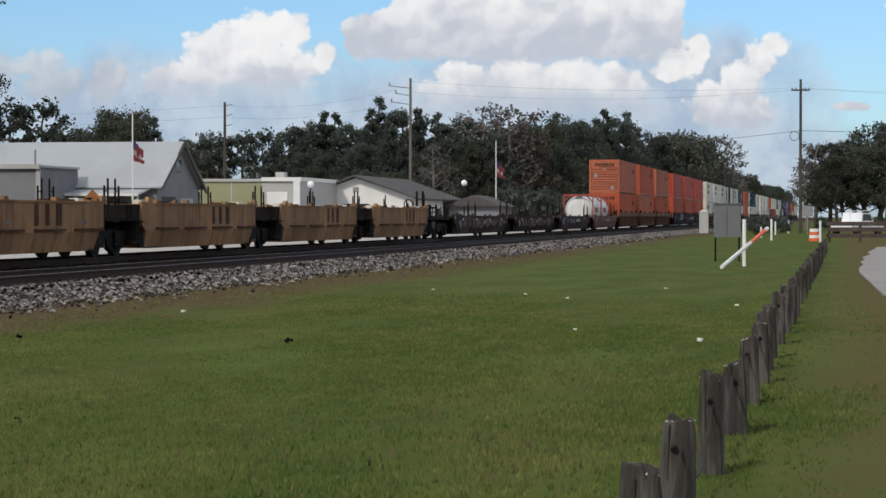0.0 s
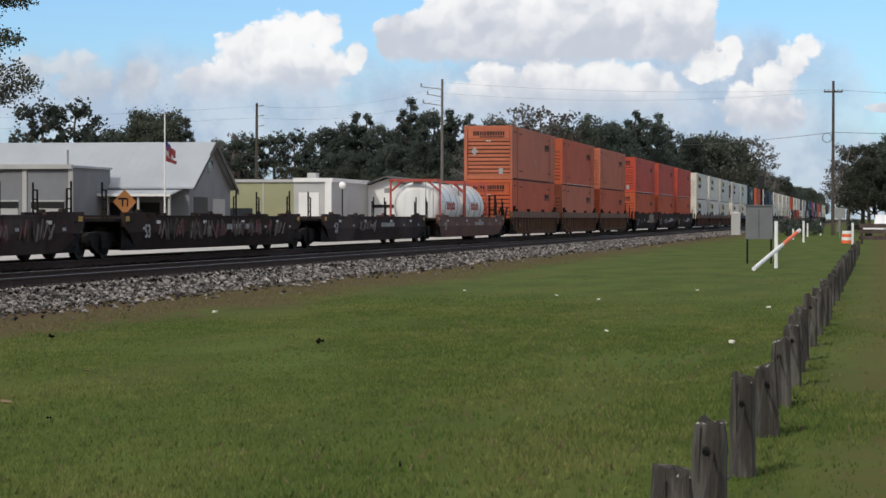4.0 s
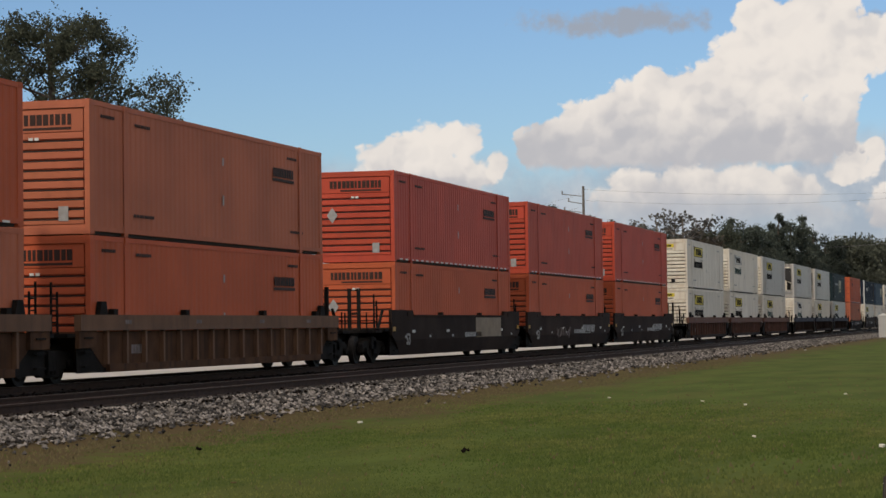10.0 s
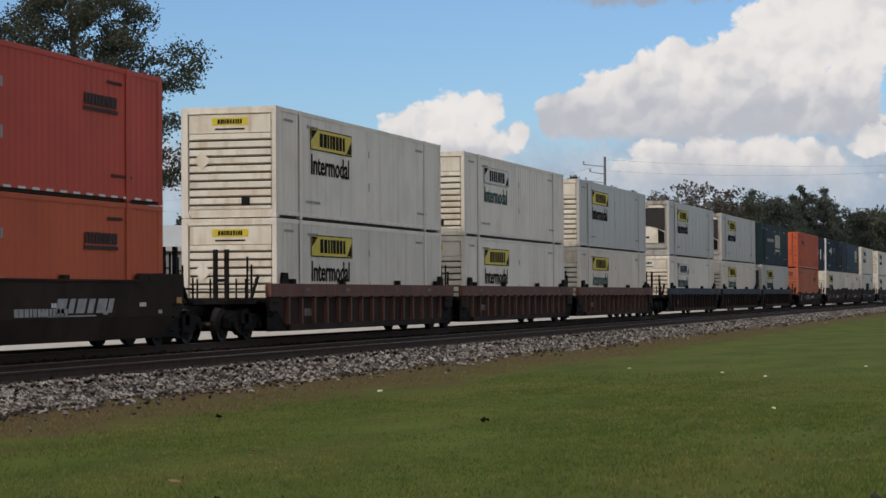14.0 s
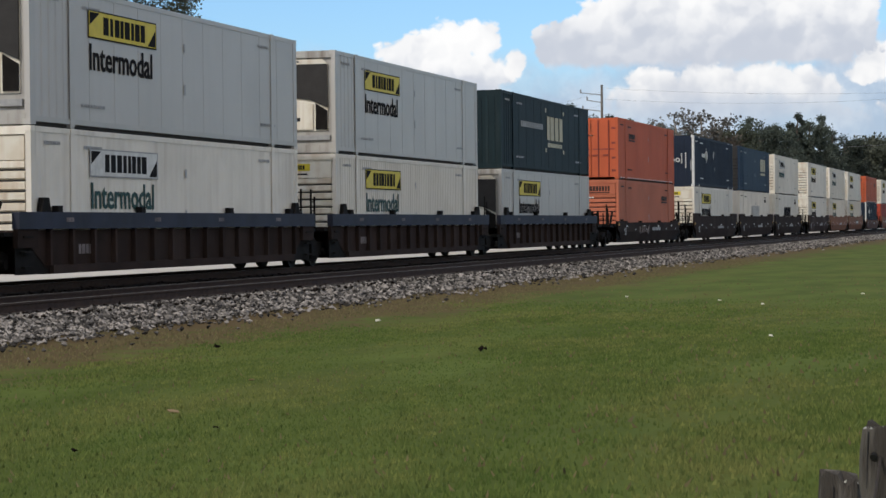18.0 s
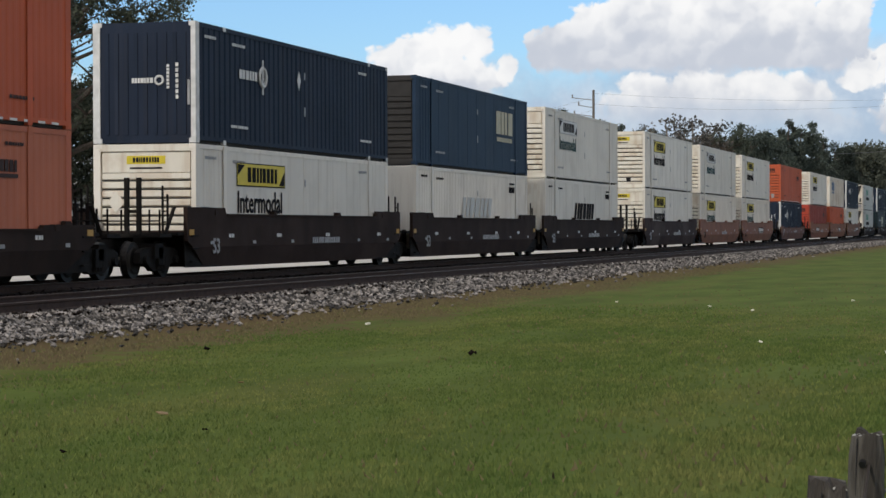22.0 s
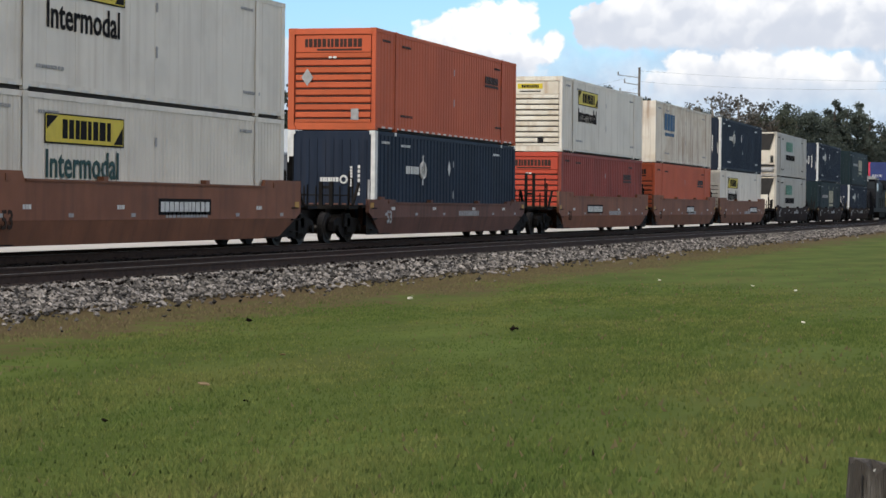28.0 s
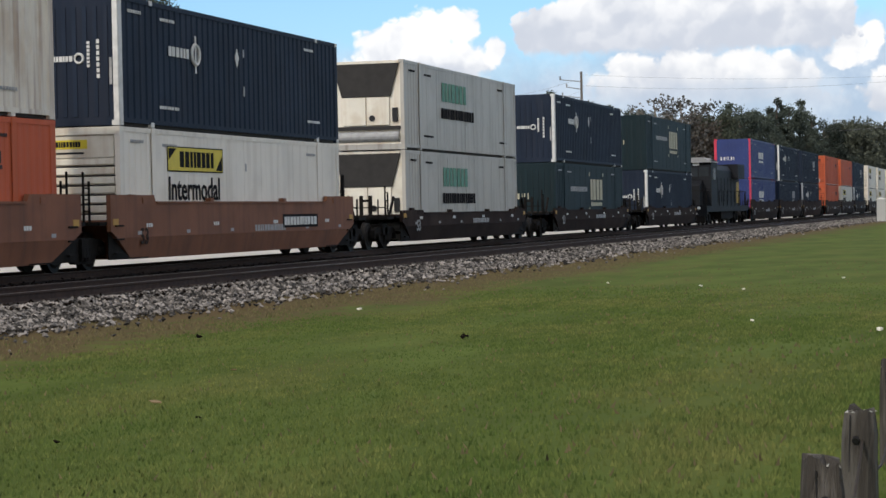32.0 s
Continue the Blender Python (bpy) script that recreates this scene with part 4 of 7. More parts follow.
def container(label, paint, wall="fine", end=None, front="ribs", decor=None, post=None, doors=False):
    """A 53-foot container: base frame, corner posts, rails, pressed sides, ribbed front end, roof, doors, markings."""
    c = thing("shipping_container", label, "container", "containers on the train")
    end = end or paint
    post = post or paint
    L, H, W = BOX_L, BOX_H, SIDE
    core = Shape().box(-W + 0.06, W - 0.06, 0.09, L - 0.09, 0.1, H - 0.03)
    part("inner_box", core, paint, c)
    for s in (1, -1):
        link("side_panel", wall_sheet(wall, s, paint), c)
        a, b = sorted((s * (W - 0.09), s * W))
        part("top_rail", Shape().box(a, b, 0.25, L - 0.25, H - 0.11, H), paint, c)
        part("bottom_rail", Shape().box(a, b, 0.25, L - 0.25, 0.065, 0.17), paint, c)
        # dark strip added to draw the shadow gap under the box
        part("base_sill", Shape().box(min(s * 1.0, s * (W - 0.05)), max(s * 1.0, s * (W - 0.08)), 0.25, L - 0.25, 0.0, 0.065), DARK_PARTS_SHADE, c, "dark recessed strip for the shadow between stacked boxes")
        if wall != "deep":
            for y in (1.95, L - 1.95):
                seam = Shape().box(min(s * W, s * (W + 0.012)), max(s * W, s * (W + 0.012)), y - 0.11, y + 0.11, 0.02, H - 0.02)
                seam.box(min(s * W, s * (W + 0.02)), max(s * W, s * (W + 0.02)), y - 0.09, y + 0.09, H - 0.16, H + 0.012)
                part("lifting_post", seam, paint, c)
        for y in (0.0, L - 0.25):
            p = Shape().box(a - 0.06 if s < 0 else a - 0.03, b + 0.03 if s < 0 else b, y, y + 0.25, 0, H)
            part("corner_post", p, post if y == 0 else paint, c)
    part("roof", Shape().box(-W + 0.09, W - 0.09, 0.25, L - 0.25, H - 0.04, H - 0.012), paint, c)
    cast = Shape()
    for y in (0.0, L - 0.18, 1.86, L - 2.04):
        for s in (1, -1):
            a, b = sorted((s * (W - 0.17), s * (W + 0.004)))
            cast.box(a, b, y - 0.004, y + 0.184, -0.006, 0.11)
            cast.box(a, b, y - 0.004, y + 0.184, H - 0.1, H + 0.006)
    part("corner_casting", cast, post, c)["kind"] = "stuff"
    # front end
    if front == "ribs":
        part("end_sill", Shape().box(-W + 0.09, W - 0.09, 0.03, 0.09, 0.0, 0.2), end, c)
        part("end_beam", Shape().box(-W + 0.09, W - 0.09, 0.0, 0.09, H - 0.17, H - 0.002), end, c)
        back = Shape().box(-W + 0.09, W - 0.09, 0.085, 0.1, 0.2, H - 0.17)
        part("end_backing", back, end, c)
        part("end_header", Shape().box(-W + 0.16, W - 0.16, 0.035, 0.085, 2.22, H - 0.2), end, c)
        part("end_kick_plate", Shape().box(-W + 0.16, W - 0.16, 0.035, 0.085, 0.22, 0.3), end, c)
        # near-black strips paint the shadow between the ribs
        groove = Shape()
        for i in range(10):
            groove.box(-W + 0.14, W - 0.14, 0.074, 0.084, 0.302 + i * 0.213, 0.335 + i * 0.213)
        part("groove", groove, DARK_PARTS_SHADE, c, "dark shadow gaps between ribs")["kind"] = "stuff"
        for i in range(9):
            z = 0.335 + i * 0.213
            rib = Shape().prism([(0.085, z), (0.03, z + 0.03), (0.03, z + 0.15), (0.085, z + 0.178)], -W + 0.16, W - 0.16, "x")
            part("end_rib", rib, end, c)
    elif front == "doors":
        for s in (-1, 1):
            a, b = sorted((s * 0.02, s * (W - 0.12)))
            d = part("door", Shape().box(a, b, 0.02, 0.09, 0.1, H - 0.1), end, c)
            for x in (s * 0.35, s * 0.85):
                part("locking_bar", Shape().tube((x, -0.01, 0.12), (x, -0.01, H - 0.12), 0.03, sides=6), DULL_RED, d)
                part("bar_handle", Shape().box(min(x, x - s * 0.28), max(x, x - s * 0.28), -0.03, 0.0, 1.1, 1.16), DULL_RED, d)
            for z in (0.4, 1.0, 1.7, 2.4):
                part("hinge", Shape().box(min(s * 0.98, b * s), max(s * 0.98, b * s), 0.0, 0.02, z - 0.05, z + 0.05) if s > 0 else Shape().box(a, -0.98, 0.0, 0.02, z - 0.05, z + 0.05), DULL_RED, d)
            part("door_rib", Shape().box(a + 0.05, b - 0.05, 0.008, 0.02, 1.38, 1.44), DULL_RED, d)
    elif front == "flat":
        part("end_panel", Shape().box(-W + 0.09, W - 0.09, 0.03, 0.09, 0.0, H - 0.002), end, c)
        for i in range(9):
            x = -1.0 + i * 0.25
            part("end_wave", Shape().box(x - 0.05, x + 0.05, 0.01, 0.03, 0.2, H - 0.25), end, c)
    elif front == "reefer":
        part("end_sill", Shape().box(-W + 0.09, W - 0.09, 0.0, 0.09, 0.0, 0.22), end, c)
        part("end_beam", Shape().box(-W + 0.09, W - 0.09, 0.0, 0.09, H - 0.2, H - 0.002), end, c)
        part("unit_recess", Shape().box(-W + 0.09, W - 0.09, 0.075, 0.1, 0.22, H - 0.2), end, c)
        part("frame_edge", Shape().box(-W + 0.13, -W + 0.2, 0.01, 0.075, 0.5, 2.6), DARK_PARTS_SHADE, c, "dark frame gap")
        part("unit_face", Shape().prism([(-1.02, 0.62), (1.06, 0.62), (1.06, 2.5), (0.9, 2.66), (-0.9, 2.66), (-1.02, 2.5)], 0.04, 0.075, "y"), CREAM, c, "cream machine housing")
        part("fan_shroud", Shape().prism([(-0.3, 1.62), (0.55, 1.5), (1.06, 1.28), (1.06, 2.52), (-0.3, 2.52)], -0.01, 0.04, "y"), DARK_PARTS_SHADE, c, "dark condenser grille")
        part("engine_cover", Shape().prism([(-0.85, 0.66), (0.62, 0.66), (0.62, 1.38), (0.2, 1.5), (-0.85, 1.56)], -0.005, 0.04, "y"), CREAM, c, "cream machine cover")
        part("service_panel", Shape().box(-0.92, -0.36, 0.0, 0.04, 2.02, 2.3), DARK_PARTS_SHADE, c)
        part("gauge", Shape().box(-0.85, -0.62, 0.0, 0.04, 1.74, 1.92), DARK_PARTS_SHADE, c)
        part("belt_housing", Shape().prism([(0.7, 0.66), (1.04, 0.66), (1.04, 1.2), (0.7, 1.4)], 0.0, 0.04, "y"), IRON, c)
        part("fuel_step", Shape().box(-1.12, 1.12, -0.01, 0.075, 0.36, 0.5), GREY_MARK, c)
        part("control_box", Shape().box(0.05, 0.24, -0.012, -0.004, 0.9, 1.0), OPENING, c)
        part("vent_slot", Shape().box(-0.35, 0.2, 0.03, 0.04, 2.58, 2.62), OPENING, c)
    elif front == "cool_unit":
        part("end_sill", Shape().box(-W + 0.09, W - 0.09, 0.0, 0.09, 0.0, 0.18), end, c)
        part("unit_recess", Shape().box(-W + 0.09, W - 0.09, 0.075, 0.1, 0.18, H - 0.01), CREAM, c)
        part("fan_shroud", Shape().prism([(-0.82, 1.72), (0.82, 1.72), (1.12, 2.8), (-1.12, 2.8)], 0.0, 0.075, "y"), DARK_PARTS_SHADE, c, "dark condenser grille")
        for x0, x1 in ((-0.78, -0.02), (0.02, 0.78)):
            part("engine_cover", Shape().box(x0, x1, 0.02, 0.075, 0.8, 1.7), CREAM, c, "cream machine cover")
        part("knob", Shape().tube((0.2, -0.01, 1.02), (0.2, 0.03, 1.02), 0.1, sides=12), OPENING, c)
        part("latch_box", Shape().box(0.88, 1.06, 0.02, 0.075, 0.9, 1.35), OPENING, c)
        part("shelf_gap", Shape().box(-1.05, 1.15, 0.0, 0.075, 0.64, 0.76), DARK_PARTS_SHADE, c, "dark gap")
        part("fuel_tank", Shape().tube((-1.1, 0.1, 0.42), (1.1, 0.1, 0.42), 0.17, sides=14), GREY_MARK, c, "grey fuel tank")
    # rear doors
    for s in (-1, 1):
        a, b = sorted((s * 0.02, s * (W - 0.12)))
        part("rear_door", Shape().box(a, b, L - 0.09, L - 0.03, 0.1, H - 0.1), paint, c)
    if decor:
        decor(c)
    return c


def stencils(c, material, seed):
    """Small stencilled data that cannot be read."""
    rnd = random.Random(seed)
    s = Shape()
    for y, z, w in ((0.6, 2.55, 0.75), (2.5, 2.5, 0.9), (13.1, 2.5, 0.8), (2.4, 0.45, 1.2), (13.3, 0.5, 1.1)):
        bars(s, NEAR - 0.002, y, y + w, z, z + 0.07, 6, rnd.random(), thick=0.005)
    part("stencil", s, material, c)["kind"] = "stuff"
    wear = Shape()
    for z0, z1 in ((1.0, 1.25), (2.0, 2.2)):
        y = 8.1
        wear.box(NEAR - 0.002, NEAR + 0.002, y, y + 0.1, z0, z1)
    part("vent_cover", wear, GREY_MARK, c)["kind"] = "stuff"


def decor_carrier(c, seed=1, at=11.95):
    """Dark name bars: on the front header and high at the rear of the side."""
    s = end_bars(Shape(), 0.034, -0.86, 0.86, 2.36, 2.6, 9, seed, 0.008)
    s.box(-0.5, 0.86, 0.028, 0.034, 2.26, 2.315)
    part("name_plate", s, DIM_MARK, c, "dark carrier name bars")["kind"] = "stuff"
    q = bars(Shape(), NEAR, at, at + 1.65, 1.98, 2.22, 7, seed)
    q.box(NEAR, NEAR + 0.006, at - 0.05, at + 1.7, 1.86, 1.94)
    part("side_name_plate", q, DIM_MARK, c)["kind"] = "stuff"
    t = Shape().box(-0.14, -0.04, 0.02, 0.028, 2.04, 2.1).box(0.0, 0.1, 0.02, 0.028, 2.04, 2.1)
    part("end_decal", t, PALE, c)
    d = Shape().prism([(-0.78, 1.75), (-0.6, 1.5), (-0.78, 1.25), (-0.96, 1.5)][::-1], 0.012, 0.03, "y")
    part("hazard_placard", d, GREY_MARK, c, "grey diamond placard holder")
    k = Shape().box(0.55, 0.78, 0.022, 0.034, 0.28, 0.6)
    part("document_box", k, GREY_MARK, c)
    stencils(c, DIM_MARK, seed)


def tape(c):
    s = Shape()
    for k in range(24):
        y = 0.6 + k * 0.635
        s.box(NEAR - 0.003, NEAR + 0.001, y, y + 0.33, 0.06, 0.11)
    part("reflective_tape", s, PALE, c, "dashed white reflective tape")["kind"] = "stuff"


def decor_yellow(word=None, faded=False, plate_end=True, seed=2):
    def deco(c):
        y0, y1 = 2.75, 6.5
        ymat = PALE if faded else YELLOW
        border = Shape().box(NEAR - 0.001, NEAR + 0.003, y0 + 0.03, y1 - 0.03, 1.93, 2.53)
        part("sign_border", border, BLACK if not faded else GREY_MARK, c)
        plate = part("yellow_sign", Shape().box(NEAR + 0.003, NEAR + 0.006, y0 + 0.07, y1 - 0.07, 1.96, 2.5), ymat, c, "yellow carrier sign")
        part("sign_mark", bars(Shape(), NEAR + 0.006, y0 + 0.8, y1 - 0.7, 2.04, 2.42, 6, seed, thick=0.004), BLACK, plate)["kind"] = "stuff"
        part("sign_corner", Shape().prism([(y1 - 0.55, 1.98), (y1 - 0.1, 1.98), (y1 - 0.1, 2.35)], NEAR + 0.006, NEAR + 0.009, "x"), BLACK, plate)
        part("sign_corner", Shape().prism([(y0 + 0.1, 2.48), (y0 + 0.1, 2.2), (y0 + 0.6, 2.48)], NEAR + 0.006, NEAR + 0.009, "x"), BLACK, plate)
        link("lettering", word or INTERMODAL, c, "black lettering", pose(NEAR, y0 + 0.05, 1.27))
        if plate_end:
            e = part("end_sign", Shape().box(-0.5, 0.5, 0.028, 0.034, 2.42, 2.62), ymat, c, "yellow carrier sign")
            part("end_sign_mark", end_bars(Shape(), 0.028, -0.34, 0.34, 2.46, 2.58, 7, seed, 0.004), BLACK, e)["kind"] = "stuff"
            part("end_stencil", Shape().box(-0.42, 0.42, 0.03, 0.034, 2.3, 2.345), BLACK, c)
            k = Shape().box(0.32, 0.55, 0.02, 0.034, 0.32, 0.52)
            part("data_plate", k, BLACK, c)
            d = Shape().prism([(-0.78, 1.78), (-0.55, 1.5), (-0.78, 1.25), (-1.0, 1.5)][::-1], 0.012, 0.03, "y")
            part("hazard_placard", d, CREAM, c)
        stencils(c, GREY_MARK, seed + 40)
        if not faded and plate_end:
            tape(c)
    return deco


def decor_bold(material, y0, y1, z0, z1, seed=5, side_line=None, corners=False):
    def deco(c):
        part("carrier_mark", bars(Shape(), NEAR, y0, y1, z0, z1, 3, seed), material, c)["kind"] = "stuff"
        part("carrier_underline", bars(Shape(), NEAR, y0 + 0.1, y1 - 0.1, z0 - 0.28, z0 - 0.12, 10, seed + 1), material, c)["kind"] = "stuff"
        if side_line:
            part("slogan", bars(Shape(), NEAR, side_line[0], side_line[1], (z0 + z1) / 2 - 0.1, (z0 + z1) / 2 + 0.12, 12, seed + 2), GREY_MARK, c)["kind"] = "stuff"
        if corners:
            s = Shape()
            for yy, zz in ((y0 - 0.35, z1 + 0.15), (y1 + 0.1, z1 + 0.15), (y0 - 0.35, z0 - 0.5), (y1 + 0.1, z0 - 0.5)):
                s.box(NEAR, NEAR + 0.005, yy, yy + 0.2, zz, zz + 0.16)
            part("frame_corner", s, material, c)
        e = end_bars(Shape(), 0.03, -0.9, 0.1, 1.35, 1.6, 3, seed)
        part("end_mark", e, material, c)["kind"] = "stuff"
        stencils(c, GREY_MARK, seed + 60)
    return deco


def decor_arrow(c):
    """White corner post, a white word and ring on the end, a white mark and diamond on the side."""
    e = end_bars(Shape(), 0.012, -0.35, 0.2, 1.44, 1.56, 5, 9)
    e.ring((0.36, 0.008, 1.5), (0, 1, 0), 0.1, 0.03)
    part("end_mark", e, PALE, c, "white word and ring")["kind"] = "stuff"
    v = Shape()
    for x, z0, z1 in ((0.55, 1.3, 1.9), (0.78, 1.05, 1.95)):
        for k in range(7):
            h = (z1 - z0) / 7
            v.box(x, x + 0.07, 0.004, 0.012, z0 + k * h, z0 + (k + 0.72) * h)
    part("end_column", v, PALE, c)["kind"] = "stuff"
    s = bars(Shape(), NEAR, 3.0, 4.3, 1.72, 1.95, 4, 12)
    s.ring((NEAR + 0.002, 4.75, 1.85), (1, 0, 0), 0.24, 0.045)
    s.box(NEAR, NEAR + 0.006, 4.7, 4.8, 1.4, 2.3)
    s.prism([(7.5, 1.95), (7.65, 2.2), (7.8, 1.95), (7.65, 1.7)], NEAR, NEAR + 0.006, "x")
    part("carrier_mark", s, PALE, c, "white ring mark and diamond")["kind"] = "stuff"
    part("post_stripe", Shape().box(SIDE, NEAR + 0.002, 0.02, 0.22, 0.1, BOX_H - 0.1), PALE, c)
    part("post_decal", Shape().box(1.09, 1.15, -0.006, 0.0, 0.9, 1.5), GREY_MARK, c)
    stencils(c, PALE, 77)


def decor_slanted(material):
    def deco(c):
        s = bars(Shape(), NEAR, 5.8, 10.0, 1.25, 1.95, 5, 31, slant=0.4)
        part("carrier_mark", s, material, c)["kind"] = "stuff"
        part("mark_rule", Shape().box(NEAR, NEAR + 0.005, 5.6, 8.4, 1.14, 1.19), material, c)
        part("unit_mark", bars(Shape(), NEAR, 13.0, 13.9, 2.2, 2.42, 4, 32), BLACK, c)["kind"] = "stuff"
        stencils(c, BLACK, 78)
    return deco


def decor_cool(c):
    part("carrier_mark", bars(Shape(), NEAR, 4.8, 8.2, 1.75, 2.4, 5, 41), MINT, c, "green carrier mark")["kind"] = "stuff"
    part("slogan", bars(Shape(), NEAR, 4.7, 9.3, 1.16, 1.52, 11, 42), BLACK, c)["kind"] = "stuff"
    stencils(c, BLACK, 79)


def proto(label, *a, **k):
    """A pattern container, kept out of the way until it is copied; returns its maker."""
    box = []

    def make(m):
        if not box:
            box.append(container(label, *a, **k))
            box[0].matrix_basis = m
            return box[0]
        return copy_thing(box[0], m)
    return make


MAKE = {
    "orange": proto("orange corrugated steel container with ribbed end", ORANGE, "fine", decor=lambda c: (decor_carrier(c, 3), tape(c))),
    "faded": proto("faded tan-orange steel container with ribbed end", TAN_ORANGE, "fine", decor=lambda c: decor_carrier(c, 4)),
    "red": proto("salmon red steel container with ribbed end", RED, "fine", decor=lambda c: (decor_carrier(c, 5), tape(c))),
    "old_red": proto("weathered dull red corrugated steel container", DULL_RED, "deep", RED, decor=lambda c: decor_carrier(c, 6)),
    "orange_doors": proto("red-orange steel container with doors and locking bars", ORANGE, "fine", front="doors", decor=lambda c: (decor_carrier(c, 8, 2.8), tape(c))),
    "white": proto("white plated container with a yellow sign", WHITE, "plate", CREAM, decor=decor_yellow()),
    "white_waved": proto("white corrugated container with a yellow sign", WHITE, "waved", CREAM, decor=decor_yellow(INTERMODAL_TEAL, seed=9)),
    "white_faded": proto("white container with a bleached sign", WHITE, "fine", CREAM, decor=decor_yellow(INTERMODAL_TEAL, True, seed=12)),
    "grey_plain": proto("pale grey plated container with a yellow sign", SILVER, "plate", CREAM, decor=decor_yellow(seed=31)),
    "reefer": proto("pale grey refrigerated container with a dark fan recess", SILVER, "plate", DIRTY_END, "reefer", decor=decor_yellow(plate_end=False, seed=15)),
    "teal": proto("dark teal container with a pale mark", GREEN_BLUE, "plate", front="flat", decor=decor_bold(GOLD, 7.8, 10.7, 1.3, 2.25, 21, (3.2, 7.0), True)),
    "slate": proto("slate blue container with a pale mark and ribbed end", STEEL_BLUE, "plate", DARK_PARTS_SHADE, decor=decor_bold(GOLD, 11.0, 13.6, 1.45, 2.3, 22)),
    "pale_csx": proto("white container with a blue mark, rust on its posts", RUSTED_WHITE, "deep", RUSTED_WHITE, "flat", decor=decor_bold(BLUE_MARK, 2.3, 5.0, 1.6, 2.4, 23), post=RUSTED_WHITE),
    "navy": proto("navy blue container with a white front corner post", NAVY, "deep", NAVY, "flat", decor=decor_arrow, post=PALE),
    "swift": proto("white container with a bold black slanted mark", WHITE, "plate", CREAM, "flat", decor=decor_slanted(BLACK)),
    "swift_pale": proto("white container with a bleached slanted mark", WHITE, "waved", WHITE, "flat", decor=decor_slanted(SILVER)),
    "cool": proto("grey refrigerated container with a green mark", COOL, "plate", DIRTY_END, "cool_unit", decor=decor_cool),
    "royal": proto("blue container in a crimson corner frame", ROYAL, "deep", ROYAL, "flat", decor=decor_bold(PALE, 5.0, 8.0, 1.5, 2.0, 24), post=MAGENTA),
    "black": proto("almost black corrugated container", NAVY, "deep", NAVY, "flat", decor=decor_bold(GREY_MARK, 10.0, 12.0, 1.5, 2.1, 25)),
}


WHEEL = None


def wheel_mesh():
    s = Shape()
    s.tube((0.66, 0, 0), (0.80, 0, 0), 0.42, sides=24).tube((0.645, 0, 0), (0.66, 0, 0), 0.45, sides=24)
    s.tube((0.80, 0, 0), (0.83, 0, 0), 0.33, 0.28, sides=20).tube((0.83, 0, 0), (0.9, 0, 0), 0.1, sides=10)
    return s.mesh("wheel", TYRE_STEEL)


def truck_parts(parent, y, axles=(-0.89, 0.89)):
    """A two-axle bogie: bolster and side frames, wheels, axles, bearings, springs."""
    global WHEEL
    if WHEEL is None:
        WHEEL = wheel_mesh()
    z = RAIL_Z + 0.42
    s = Shape().box(-1.15, 1.15, y - 0.22, y + 0.22, z - 0.12, z + 0.28)
    t = part("truck", s, IRON, parent, "grimy cast iron truck")
    for q in (1, -1):
        a, b = sorted((q * 0.93, q * 1.07))
        out = [(y - 1.15, z + 0.18), (y - 0.95, z + 0.26), (y - 0.4, z + 0.3), (y + 0.4, z + 0.3), (y + 0.95, z + 0.26), (y + 1.15, z + 0.18),
               (y + 1.15, z - 0.08), (y + 0.7, z - 0.1), (y + 0.38, z - 0.26), (y - 0.38, z - 0.26), (y - 0.7, z - 0.1), (y - 1.15, z - 0.08)]
        part("side_frame", Shape().prism(out[::-1], a, b, "x"), IRON, t)
        sp = Shape()
        for k in (-0.16, 0.0, 0.16):
            sp.tube((q * 1.1, y + k, z - 0.2), (q * 1.1, y + k, z + 0.08), 0.055, sides=8)
        part("spring", sp, IRON, t)
    for k in axles:
        ax = Shape().tube((-0.7, y + k, z), (0.7, y + k, z), 0.08, sides=8)
        part("axle", ax, TYRE_STEEL, t)
        for q in (0, 180):
            link("wheel", WHEEL, t, m=pose(0, y + k, z, 0, 0, q))
        for q in (1, -1):
            part("bearing", Shape().tube((q * 1.0, y + k, z), (q * 1.16, y + k, z), 0.1, sides=10), IRON, t)
    return t


